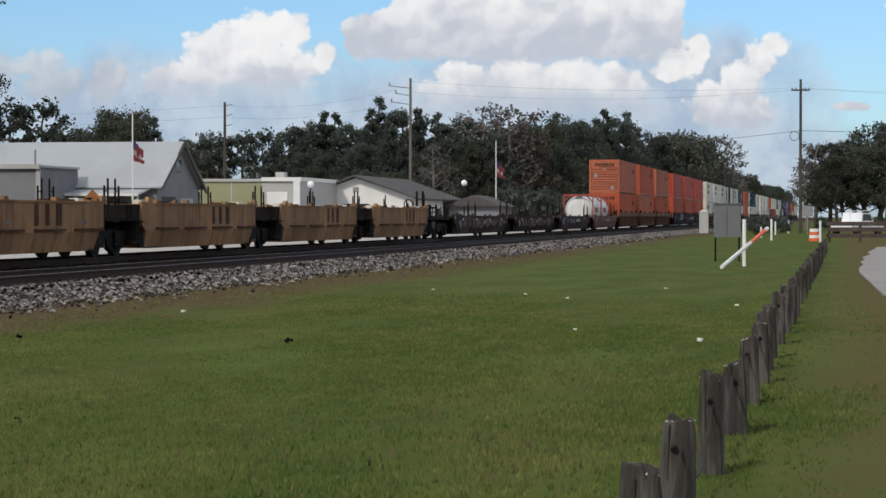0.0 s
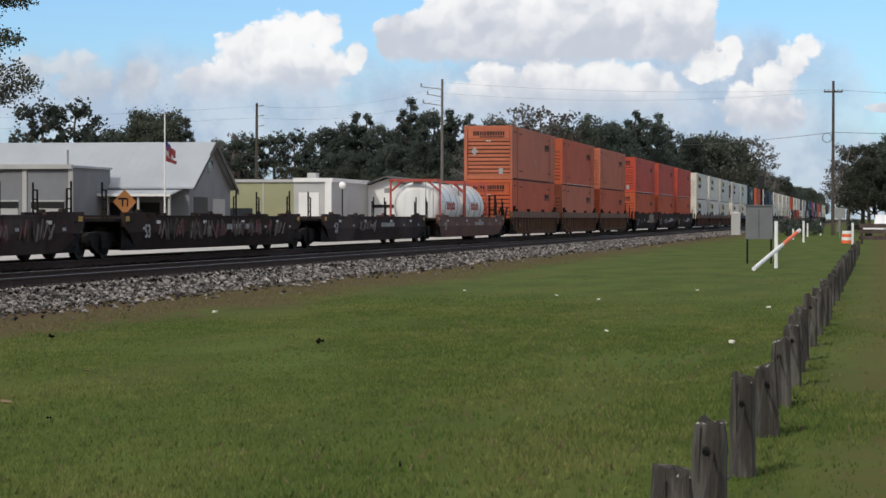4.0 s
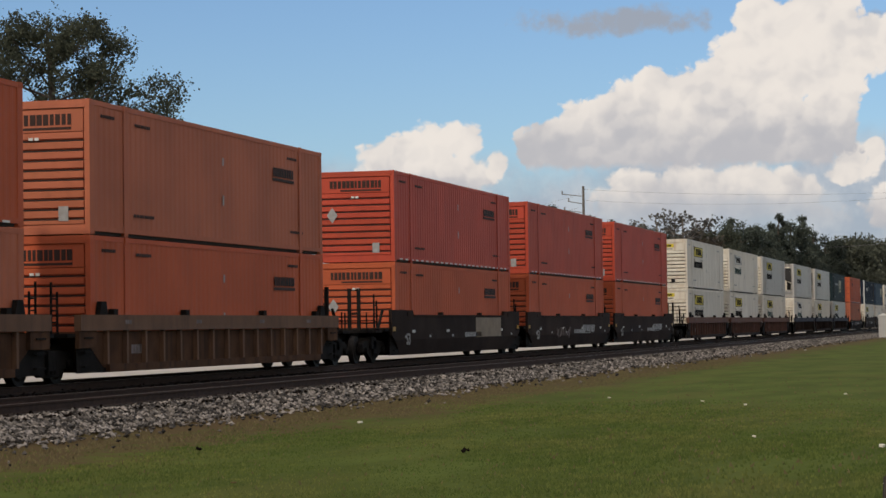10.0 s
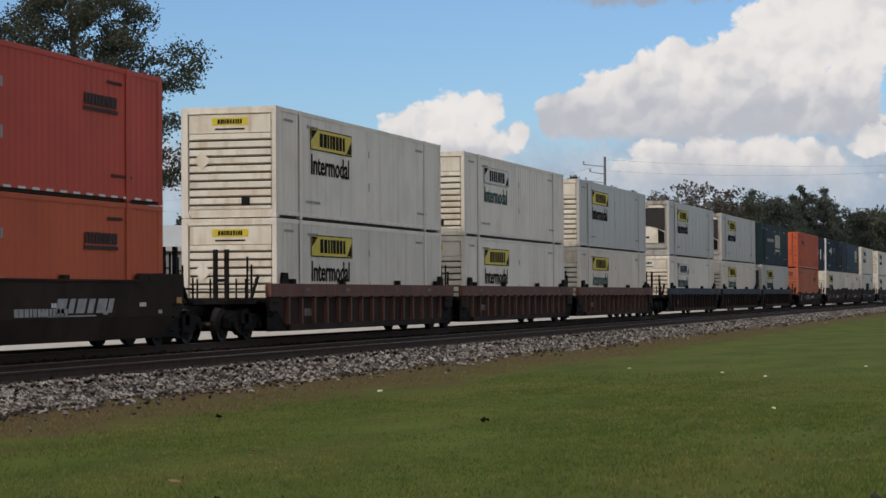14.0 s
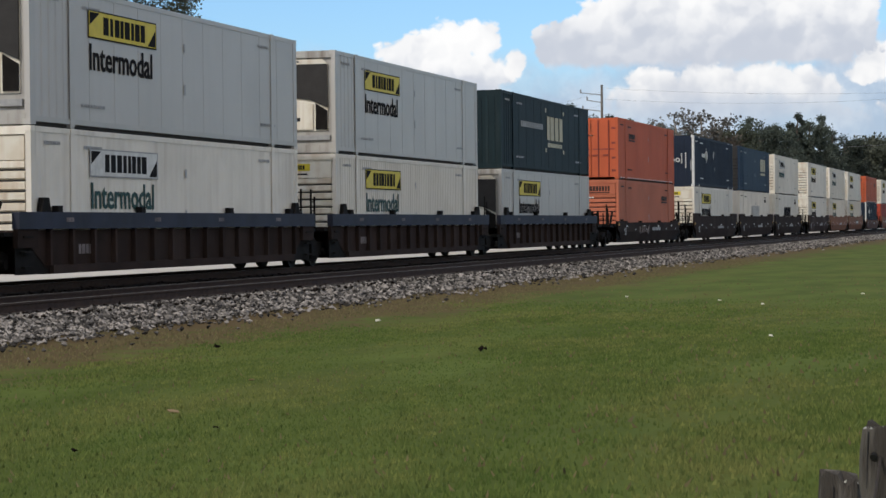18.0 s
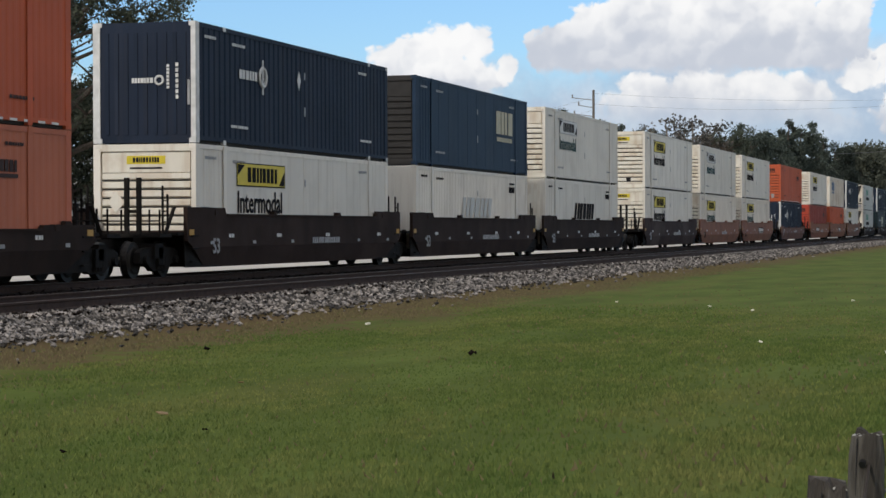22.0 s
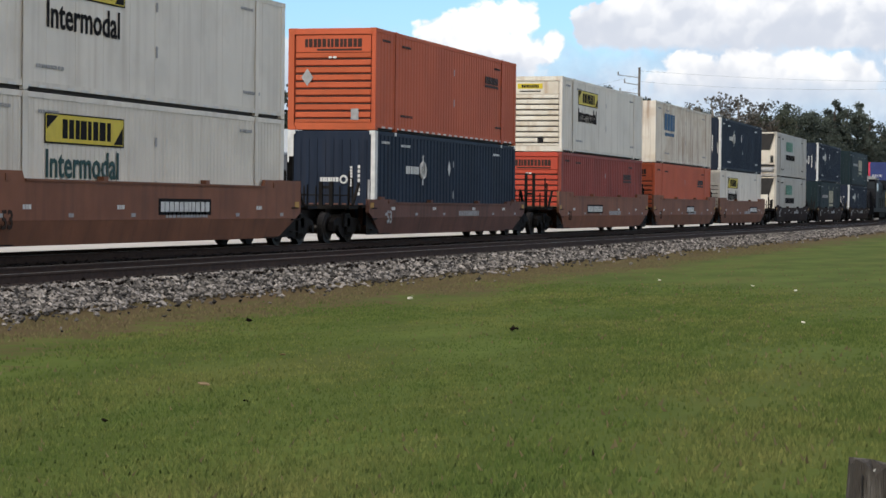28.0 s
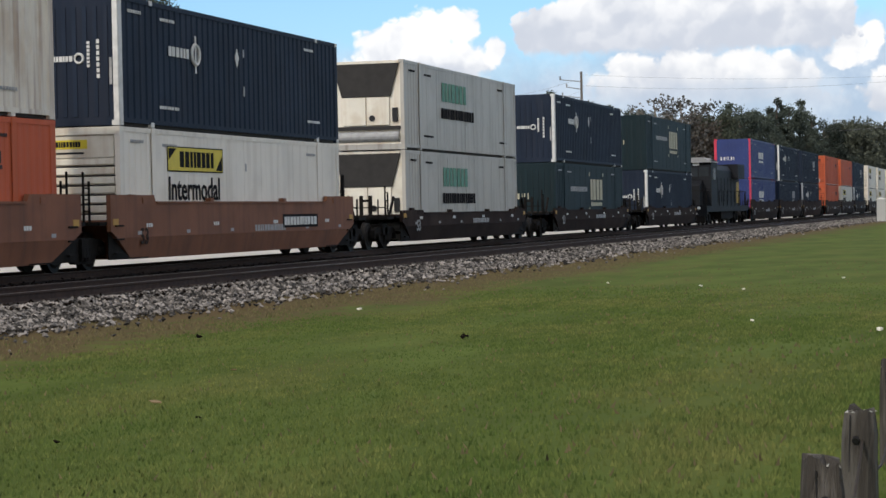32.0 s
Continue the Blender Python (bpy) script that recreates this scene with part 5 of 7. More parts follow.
def well_car(kind, chord, wall, label, length=BOX_L, nose=True, tail=True, number=0, mark=None):
    """One well: two side walls with chords, ribs or plates, floor, end platforms, ladders, guide posts, trucks, coupler."""
    u = thing("well_car", label, "rail car", "well cars of the train")
    low = low_car = kind == "low"
    kind = "smooth" if low else kind
    ext = 0.9 if length > 14 else 0.35
    y0, y1, zb, zt, zr = -ext, length + ext, 0.62, 1.86, 2.05
    if low:
        zt, zr = 1.5, 1.62
    if kind == "tan":
        y1 -= 0.85
    slope = 0.5 if kind == "tan" else 1.35
    for s in (1, -1):
        a, b = sorted((s * 1.33, s * 1.43))
        if kind == "smooth" or kind == "tan":
            rise = 2.5 if kind == "smooth" else 1.0
            top = zr if kind == "smooth" else 1.92
            out = [(y0, 1.25), (y0, top), (y0 + rise, top), (y0 + rise + 0.12, zt), (y1 - rise - 0.12, zt), (y1 - rise, top), (y1, top), (y1, 1.25), (y1 - 0.35, 1.1), (y0 + 0.35, 1.1)]
            w = part("side_wall", Shape().prism(out[::-1], a, b, "x"), wall, u)
            low = Shape()
            low.v = [(s * x, y, z) for x in (1.325, 1.425) for y, z, d in ((y0 + 0.35, 1.1, 0), (y1 - 0.35, 1.1, 0), (y1 - slope, zb, 0), (y0 + slope, zb, 0))]
            low.v = [(x - s * 0.11 if z < 1 else x, y, z) for x, y, z in low.v]
            low.f = [(0, 1, 2, 3), (7, 6, 5, 4), (0, 4, 5, 1), (1, 5, 6, 2), (2, 6, 7, 3), (3, 7, 4, 0)]
            if s < 0:
                low.f = [q[::-1] for q in low.f]
            part("lower_panel", low, wall, u)
            cap = Shape().box(min(s * 1.30, s * 1.46), max(s * 1.30, s * 1.46), y0 + rise + 0.12, y1 - rise - 0.12, zt, zt + 0.045)
            part("top_chord", cap, chord, u)
            if kind == "tan":
                # ledges in a dark paint that draws the shadow line beneath them
                led = Shape()
                for k in range(4):
                    yy = y0 + 1.2 + k * (y1 - y0 - 2.6) / 3.3
                    led.box(min(s * 1.43, s * 1.5), max(s * 1.43, s * 1.5), yy, yy + 2.1, 1.14, 1.2)
                part("ledge", led, WELL_SOOT_SHADE, u)["kind"] = "stuff"
                for yy in (y0 - 0.3, y1 + 0.02):
                    part("end_bulkhead", Shape().box(min(s * 0.2, s * 1.36), max(s * 0.2, s * 1.36), yy, yy + 0.28, 0.75, 1.84), IRON, u)
                for yy, ln in ((y0 + 1.5, 1.6), (y1 - 3.8, 2.0)):
                    tank = Shape().box(min(s * 1.0, s * 1.28), max(s * 1.0, s * 1.28), yy, yy + ln, zt - 0.1, zt + 0.09)
                    part("air_tank", tank, WELL_SOOT_SHADE, u)
                # small white pads imitate the glints along the top
                for yy in (y0 + 0.25, y1 - 1.6):
                    pad = Shape().box(min(s * 1.05, s * 1.3), max(s * 1.05, s * 1.3), yy, yy + 0.4, zt, zt + 0.12)
                    part("container_pad", pad, CREAM, u, "small white pad standing in for a glint")
        else:
            part("top_chord", Shape().box(min(s * 1.31, s * 1.47), max(s * 1.31, s * 1.47), y0, y1, 1.52, zt), chord, u)
            part("bottom_chord", Shape().box(a, b, y0 + 1.6, y1 - 1.6, zb, zb + 0.17), wall, u)
            out = [(y0 + 0.2, 1.5), (y1 - 0.2, 1.5), (y1 - 1.5, zb + 0.1), (y0 + 1.5, zb + 0.1)]
            part("side_wall", Shape().prism(out[::-1], min(s * 1.30, s * 1.335), max(s * 1.30, s * 1.335), "x"), wall, u)
            n = 15
            for k in range(n):
                yy = y0 + 1.5 + k * (y1 - y0 - 3.0) / (n - 1)
                part("rib", Shape().box(min(s * 1.335, s * 1.44), max(s * 1.335, s * 1.44), yy - 0.05, yy + 0.05, zb + 0.17, 1.52), chord if chord is not WELL_BLUE else wall, u)
            for yy in (y0, y1 - 0.9):
                part("end_gusset", Shape().box(a, b, yy, yy + 0.9, 1.15, 1.52), wall, u)
        # added dark plates cover the box where the wall slopes up
        for ya, yb in ((y0 + 0.1, 1.45), (length - 1.45, y1 - 0.1)):
            part("end_plate", Shape().box(min(s * 1.302, s * 1.322), max(s * 1.302, s * 1.322), ya, yb, zb, 1.3), IRON, u, "dark plate closing the sloped end")
        # guide posts and locks on the chord
        g = Shape()
        for yy in (0.9, length * 0.32, length * 0.66, length - 1.1):
            g.box(min(s * 1.31, s * 1.45), max(s * 1.31, s * 1.45), yy, yy + 0.22, zt, zt + 0.13)
        for yy in (0.3, length - 0.55):
            hi = zt + 0.2 if kind != "ribbed" else zr + 0.1
            g.prism([(yy - 0.1, zt), (yy + 0.35, zt), (yy + 0.25, hi), (yy, hi)], min(s * 1.31, s * 1.42), max(s * 1.31, s * 1.42), "x")
        part("guide_block", g, IRON if kind == "ribbed" else chord, u)["kind"] = "stuff"
    part("floor", Shape().box(-1.3, 1.3, 0.6, length - 0.6, zb - 0.01, FLOOR_Z - 0.004), wall, u)
    for yy, d in ((0.0, -1), (length, 1)):
        sill = Shape().box(-0.4, 0.4, min(yy - d * 0.1, yy + d * 1.7), max(yy - d * 0.1, yy + d * 1.7), 0.95, 1.35)
        part("centre_sill", sill, IRON, u)
        part("end_platform", Shape().box(-1.34, 1.34, min(yy, yy + d * 1.3), max(yy, yy + d * 1.3), 1.38, 1.46), IRON, u)
        part("end_wall", Shape().box(-1.3, 1.3, min(yy - d * 0.09, yy - d * 0.02), max(yy - d * 0.09, yy - d * 0.02), FLOOR_Z, 1.5), wall, u)
        for s in (1, -1):
            post = Shape()
            for k in (0.95, 1.25):
                post.tube((s * 0.95, yy + d * k, 1.46), (s * 0.95, yy + d * k, (2.2 if low_car else 2.35) + (0.2 if k > 1 else 0)), 0.03, sides=6)
            for zz in (1.7, 1.95, 2.2):
                post.tube((s * 0.95, yy + d * 0.95, zz), (s * 0.95, yy + d * 1.25, zz), 0.018, sides=5)
            part("ladder", post, IRON, u)
            step = Shape()
            for zz in (0.75, 1.05, 1.35):
                step.box(min(s * 1.38, s * 1.46), max(s * 1.38, s * 1.46), yy + d * 0.45 - 0.22, yy + d * 0.45 + 0.22, zz, zz + 0.035)
            part("step_iron", step, IRON, u)["kind"] = "stuff"
    joint = 1.6
    truck_parts(u, -joint if not nose else -1.75)
    if tail:
        truck_parts(u, length + 1.75)
    for on, yy, d in ((nose, -1.7, -1), (tail, length + 1.7, 1)):
        if on:
            k = Shape().box(-0.16, 0.16, min(yy, yy + d * 1.75), max(yy, yy + d * 1.75), 1.05, 1.3)
            part("coupler", k, IRON, u)
            rail = part("handrail", Shape().tube((-0.5, yy + d * 0.35, 1.72), (1.2, yy + d * 0.35, 1.72), 0.02, sides=6), IRON, u)
            for x in (-0.5, -0.1, 0.25, 0.95, 1.2):
                part("rail_post", Shape().tube((x, yy + d * 0.35, 1.4), (x, yy + d * 0.35, 1.98), 0.025, sides=6), IRON, rail)
            for x in (0.42, 0.72):
                stand = Shape().box(x - 0.05, x + 0.05, yy + d * 0.42 - 0.05, yy + d * 0.42 + 0.05, 1.38, 2.1 if low_car else 2.72)
                part("guide_post", stand, IRON, u, "thick dark guide post")
            part("post_tie", Shape().box(0.42, 0.72, yy + d * 0.42 - 0.03, yy + d * 0.42 + 0.03, 1.9, 1.98), IRON, u)
            part("end_deck", Shape().box(-1.35, 1.35, min(yy, yy + d * 0.7), max(yy, yy + d * 0.7), 1.34, 1.42), IRON, u)
            brace = Shape().tube((1.2, yy, 1.42), (1.2, yy - d * 0.55, 2.05), 0.05, sides=6).tube((-0.9, yy, 1.42), (-0.9, yy - d * 0.55, 2.05), 0.05, sides=6)
            part("slant_brace", brace, IRON, u)["kind"] = "stuff"
            valve = Shape().box(0.55, 1.15, min(yy, yy + d * 0.5), max(yy, yy + d * 0.5), 0.85, 1.2)
            part("brake_valve", valve, IRON, u)
            if d > 0:
                b = Shape().ring((0.0, yy + d * 0.5, 2.1), (0, 1, 0), 0.22, 0.03)
                b.tube((0.0, yy + d * 0.5, 1.42), (0.0, yy + d * 0.5, 2.1), 0.03, sides=6)
                part("brake_wheel", b, IRON, u)
    # pale stencils, reporting bars, yellow reflectors
    st = Shape()
    rnd = random.Random(number)
    x = 1.432 if kind != "ribbed" else 1.472
    zz = (1.32 if low else 1.55) if kind != "ribbed" else 1.66
    for k in range(4):
        yy = 1.5 + k * (length - 3.5) / 3 + rnd.uniform(-0.4, 0.4)
        bars(st, x, yy, yy + 0.35, zz, zz + 0.09, 2, number + k, thick=0.004)
    part("stencil", st, PALE if kind == "smooth" else SCRAWL, u)["kind"] = "stuff"
    rf = Shape()
    for k in range(6):
        yy = 0.6 + k * (length - 1.2) / 5
        rf.box(x, x + 0.004, yy, yy + 0.22, zz - 0.16, zz - 0.08)
    if kind == "smooth":
        part("reflector", rf, GREY_MARK, u)["kind"] = "stuff"
        for yy in (y0 + 0.12, y1 - 0.42):
            part("amber_reflector", Shape().box(1.43, 1.436, yy, yy + 0.3, zz + 0.06, zz + 0.2), AMBER, u)
    if kind == "smooth":
        link("lettering", FIFTY_DIM if wall is WELL_RED else FIFTY_THREE, u, "stencilled number", pose(1.432, 0.75, 0.95 if low else 1.12))
        nb = bars(Shape(), 1.433, length * 0.52, length * 0.52 + 2.4, 1.14 if low else 1.28, 1.3 if low else 1.5, 9, number + 9, thick=0.004)
        part("reporting_mark", nb, GREY_MARK, u)["kind"] = "stuff"
    if kind == "ribbed":
        nb = bars(Shape(), 1.336, 2.1, 2.75, 1.0, 1.2, 3, number, thick=0.004)
        part("reporting_mark", nb, SCRAWL, u)["kind"] = "stuff"
    if mark:
        mark(u, length)
    return u


def mark_at(y0, ln=3.0):
    return lambda u, length: mark_frame(u, y0, ln)


def mark_frame(u, y0, ln):
    f = Shape().box(1.433, 1.437, y0, y0 + ln, 1.2, 1.56)
    q = part("mark_panel", f, BLACK, u)
    part("mark_bar", bars(Shape(), 1.438, y0 + 0.12, y0 + ln - 0.12, 1.27, 1.49, 8, 5, thick=0.004), PALE, q)["kind"] = "stuff"


def mark_tan(u, length):
    for yy, w in ((6.6, 0.3), (7.35, 0.3), (8.1, 0.42)):
        part("mark_bar", Shape().box(1.433, 1.437, yy, yy + w, 1.28, 1.82), WELL_SOOT_SHADE, u)


def mark_slant(u, length):
    part("mark_bar", bars(Shape(), 1.433, 10.2, 13.0, 1.2, 1.5, 4, 15, slant=0.5, thick=0.004), GREY_MARK, u)["kind"] = "stuff"
    part("mark_rule", Shape().box(1.433, 1.437, 9.9, 12.2, 1.13, 1.16), GREY_MARK, u)


def mark_patch(u, length):
    part("paint_patch", Shape().box(1.433, 1.437, 10.0, 13.9, 1.12, 1.82), TAN_PATCH, u, "beige painted-out patch")


def mark_scrawl(u, length):
    s = Shape()
    rnd = random.Random(6)
    for k in range(9):
        yy = 4.7 + k * 0.3
        s.tube((1.436, yy, 1.0 + rnd.uniform(-0.05, 0.1)), (1.436, yy + rnd.uniform(-0.3, 0.5), 1.38 + rnd.uniform(-0.15, 0.06)), 0.026, sides=4)
    part("spray_scrawl", s, SCRAWL, u, "faded spray-painted scrawl")["kind"] = "stuff"


def mark_scrawl_long(u, length):
    """Sprayed loops and zigzags along most of the side, in three faded paints."""
    rnd = random.Random(16)
    for paint, n in ((SCRAWL, 9), (PINK_SPRAY, 6), (DULL_SPRAY, 7)):
        s = Shape()
        for k in range(n):
            y, lo, hi = 1.4 + (length - 3.2) * (k + rnd.random()) / n, 0.92 + rnd.uniform(0, 0.1), 1.36 + rnd.uniform(-0.06, 0.05)
            pts = []
            for j in range(rnd.randint(5, 9)):
                pts.append((1.436, y + j * rnd.uniform(0.10, 0.17), (hi if j % 2 else lo) + rnd.uniform(-0.08, 0.08)))
            s.path(pts, rnd.uniform(0.02, 0.034), 4)
        part("spray_scrawl", s, paint, u, "faded spray-painted scrawl")["kind"] = "stuff"


PINK_SPRAY = mat("faded_pink_spray_paint", (0.17, 0.075, 0.085), 0.8, vary=0.3, scale=3, bump=0)
DULL_SPRAY = mat("dull_grey_spray_paint", (0.075, 0.072, 0.07), 0.8, vary=0.3, scale=3, bump=0)
TAN_PATCH = mat("beige_patch_paint", (0.24, 0.20, 0.155), 0.8, vary=0.15, scale=2)

CARS = []      # (thing, place in the train)


def tank_container(m):
    t = thing("tank_container", "white tank container in a red-orange steel frame", "tank container", "tank containers on the train", m)
    L, W, H = 6.06, 1.22, 2.59
    v, f, n, rows = [], [], 28, [(0.32, 0.35), (0.28, 0.75), (0.34, 0.95), (0.45, 1.06), (0.6, 1.12), (L - 0.6, 1.12), (L - 0.45, 1.06), (L - 0.34, 0.95), (L - 0.28, 0.75), (L - 0.32, 0.35)]
    for y, r in rows:
        for i in range(n):
            a = 2 * math.pi * i / n
            v.append((r * math.cos(a), y, 1.36 + r * math.sin(a)))
    for j in range(len(rows) - 1):
        for i in range(n):
            f.append((j * n + i, (j + 1) * n + i, (j + 1) * n + (i + 1) % n, j * n + (i + 1) % n))
    f += [tuple(range(n)), tuple(range((len(rows) - 1) * n, len(rows) * n))[::-1]]
    barrel = link("barrel", mesh_of("barrel", v, f, TANK_WHITE, True), t)
    for y in (1.5, 3.03, 4.5):
        part("band", Shape().ring((0, y, 1.36), (0, 1, 0), 1.125, 0.02, 28), GREY_MARK, barrel)
    for y in (0.0, L - 0.12):
        fr = Shape()
        for x in (-W, W - 0.14):
            fr.box(x + 0.03, x + 0.11, y, y + 0.12, 0, H)
        fr.box(-W + 0.14, W - 0.14, y, y + 0.12, 0.0, 0.16).box(-W + 0.14, W - 0.14, y, y + 0.12, H - 0.13, H)
        for s in (-1, 1):
            fr.tube((s * 1.1, y + 0.06, 0.55), (s * 0.55, y + 0.06, 0.12), 0.05, sides=6).tube((s * 1.1, y + 0.06, 2.05), (s * 0.6, y + 0.06, 2.5), 0.05, sides=6)
        part("end_frame", fr, FRAME_RED, t)
    for s in (-1, 1):
        part("side_rail", Shape().box(min(s * 1.08, s * W), max(s * 1.08, s * W), 0.12, L - 0.12, 0.0, 0.14), FRAME_RED, t)
        part("brace", Shape().tube((s * 1.16, 0.1, 0.9), (s * 1.16, 1.1, 0.1), 0.03, sides=6).tube((s * 1.16, L - 0.1, 0.9), (s * 1.16, L - 1.1, 0.1), 0.03, sides=6), GREY_MARK, t)
    part("walkway", Shape().box(-0.25, 0.25, 0.12, L - 0.12, H - 0.09, H - 0.05), GREY_MARK, t)
    part("manlid", Shape().tube((0, 3.0, 2.44), (0, 3.0, 2.6), 0.25, sides=14), GREY_MARK, t)
    mk = Shape()
    for k in range(8):
        mk.box(1.095, 1.128, 1.9 + k * 0.26, 2.04 + k * 0.26, 1.2, 1.34 + (0.24 if k in (0, 2, 6) else 0.16))
    part("red_mark", mk, FRAME_RED, t, "small red carrier mark")["kind"] = "stuff"
    d = Shape()
    for k in range(4):
        d.box(1.08, 1.1, 0.9, 1.3, 1.1 + k * 0.14, 1.16 + k * 0.14)
    part("stencil", d, GREY_MARK, t)
    part("ladder", Shape().tube((0.5, 0.02, 0.1), (0.5, 0.02, 2.5), 0.025, sides=5).tube((0.85, 0.02, 0.1), (0.85, 0.02, 2.5), 0.025, sides=5), GREY_MARK, t)
    return t


def engine():
    """A six-axle diesel engine that faces the oncoming way."""
    e = thing("locomotive", "sooty dark diesel locomotive in mid-train, cab forward", "locomotive")
    fr = part("frame", Shape().box(-1.5, 1.5, 0.6, 21.4, 1.25, 1.62), LOCO_DARK, e)
    part("pilot_plate", Shape().box(-1.5, 1.5, 0.45, 0.6, 0.75, 1.7), LOCO_DARK, fr)
    part("snow_plough", Shape().prism([(-1.4, 0.55), (1.4, 0.55), (1.4, 1.0), (-1.4, 1.0)], 0.1, 0.45, "y"), IRON, fr)
    part("nose", Shape().prism([(1.2, 1.62), (3.0, 1.62), (3.0, 3.35), (1.9, 3.15), (1.25, 2.9)][::-1], -0.95, 0.95, "x"), LOCO_DARK, e)
    cab = part("cab", Shape().prism([(2.6, 1.62), (5.4, 1.62), (5.4, 4.3), (5.2, 4.55), (2.9, 4.55), (2.6, 4.25)][::-1], -1.5, 1.5, "x"), LOCO_DARK, e)
    part("cab_roof", Shape().prism([(-1.55, 4.45), (-1.0, 4.7), (1.0, 4.7), (1.55, 4.45), (1.55, 4.38), (-1.55, 4.38)][::-1], 2.4, 5.6, "y"), GREY_BOX, cab, "paler cab roof")
    for x0, x1 in ((-1.35, -0.75), (-0.65, 0.65), (0.75, 1.35)):
        part("windscreen", Shape().box(x0, x1, 2.585, 2.6, 3.5, 4.1), GLASS, cab)
    part("side_window", Shape().box(1.5, 1.515, 3.3, 4.7, 3.3, 4.0), GLASS, cab)
    part("number_board", Shape().box(-0.75, -0.35, 2.57, 2.6, 4.2, 4.38).box(0.35, 0.75, 2.57, 2.6, 4.2, 4.38), PALE, cab)
    part("headlight", Shape().tube((-0.12, 2.55, 4.28), (-0.12, 2.62, 4.28), 0.09, sides=12).tube((0.12, 2.55, 4.28), (0.12, 2.62, 4.28), 0.09, sides=12), PALE, cab)
    for s in (-1, 1):
        part("ditch_light", Shape().tube((s * 1.0, 0.4, 1.5), (s * 1.0, 0.46, 1.5), 0.1, sides=12), PALE, fr)
    hood = part("hood", Shape().prism([(-0.95, 1.62), (0.95, 1.62), (0.95, 4.0), (0.7, 4.35), (-0.7, 4.35), (-0.95, 4.0)], 5.4, 21.0, "y"), LOCO_DARK, e)
    for k in range(8):
        yy = 6.2 + k * 1.7
        part("hood_door", Shape().box(0.95, 0.975, yy, yy + 1.45, 1.85, 3.5), LOCO_DARK, hood)
    part("radiator", Shape().box(-1.4, 1.4, 17.0, 20.5, 3.5, 4.5), LOCO_DARK, hood)
    part("exhaust", Shape().box(-0.35, 0.35, 10.5, 12.0, 4.35, 4.6), IRON, hood)
    part("yellow_panel", Shape().box(0.95, 0.98, 19.2, 20.6, 1.8, 3.3), LOCO_YELLOW, hood)
    part("yellow_nose", Shape().box(-0.3, 0.3, 1.2, 1.24, 2.1, 2.3), LOCO_YELLOW, e)
    part("fuel_tank", Shape().prism([(8.2, 0.75), (14.0, 0.75), (14.0, 1.25), (8.2, 1.25)], -1.35, 1.35, "x"), IRON, e)
    h = Shape()
    for s in (-1.42, 1.42):
        for k in range(11):
            yy = 0.8 + k * 2.0
            if 2.4 < yy < 5.6:
                continue
            h.tube((s, yy, 1.62), (s, yy, 2.6), 0.025, sides=5)
        h.tube((s, 5.6, 2.6), (s, 21.0, 2.6), 0.025, sides=5).tube((s, 0.7, 2.6), (s, 2.4, 2.6), 0.025, sides=5)
    h.tube((-1.42, 0.7, 2.6), (1.42, 0.7, 2.6), 0.025, sides=5)
    part("handrail", h, IRON, e)
    part("front_mark", Shape().box(-0.9, 0.9, 0.42, 0.448, 1.1, 1.2), GREY_MARK, fr)
    truck_parts(e, 4.0, (-1.9, 0.0, 1.9))
    truck_parts(e, 18.0, (-1.9, 0.0, 1.9))
    part("coupler", Shape().box(-0.16, 0.16, -0.3, 0.6, 1.0, 1.3), IRON, e)
    return e


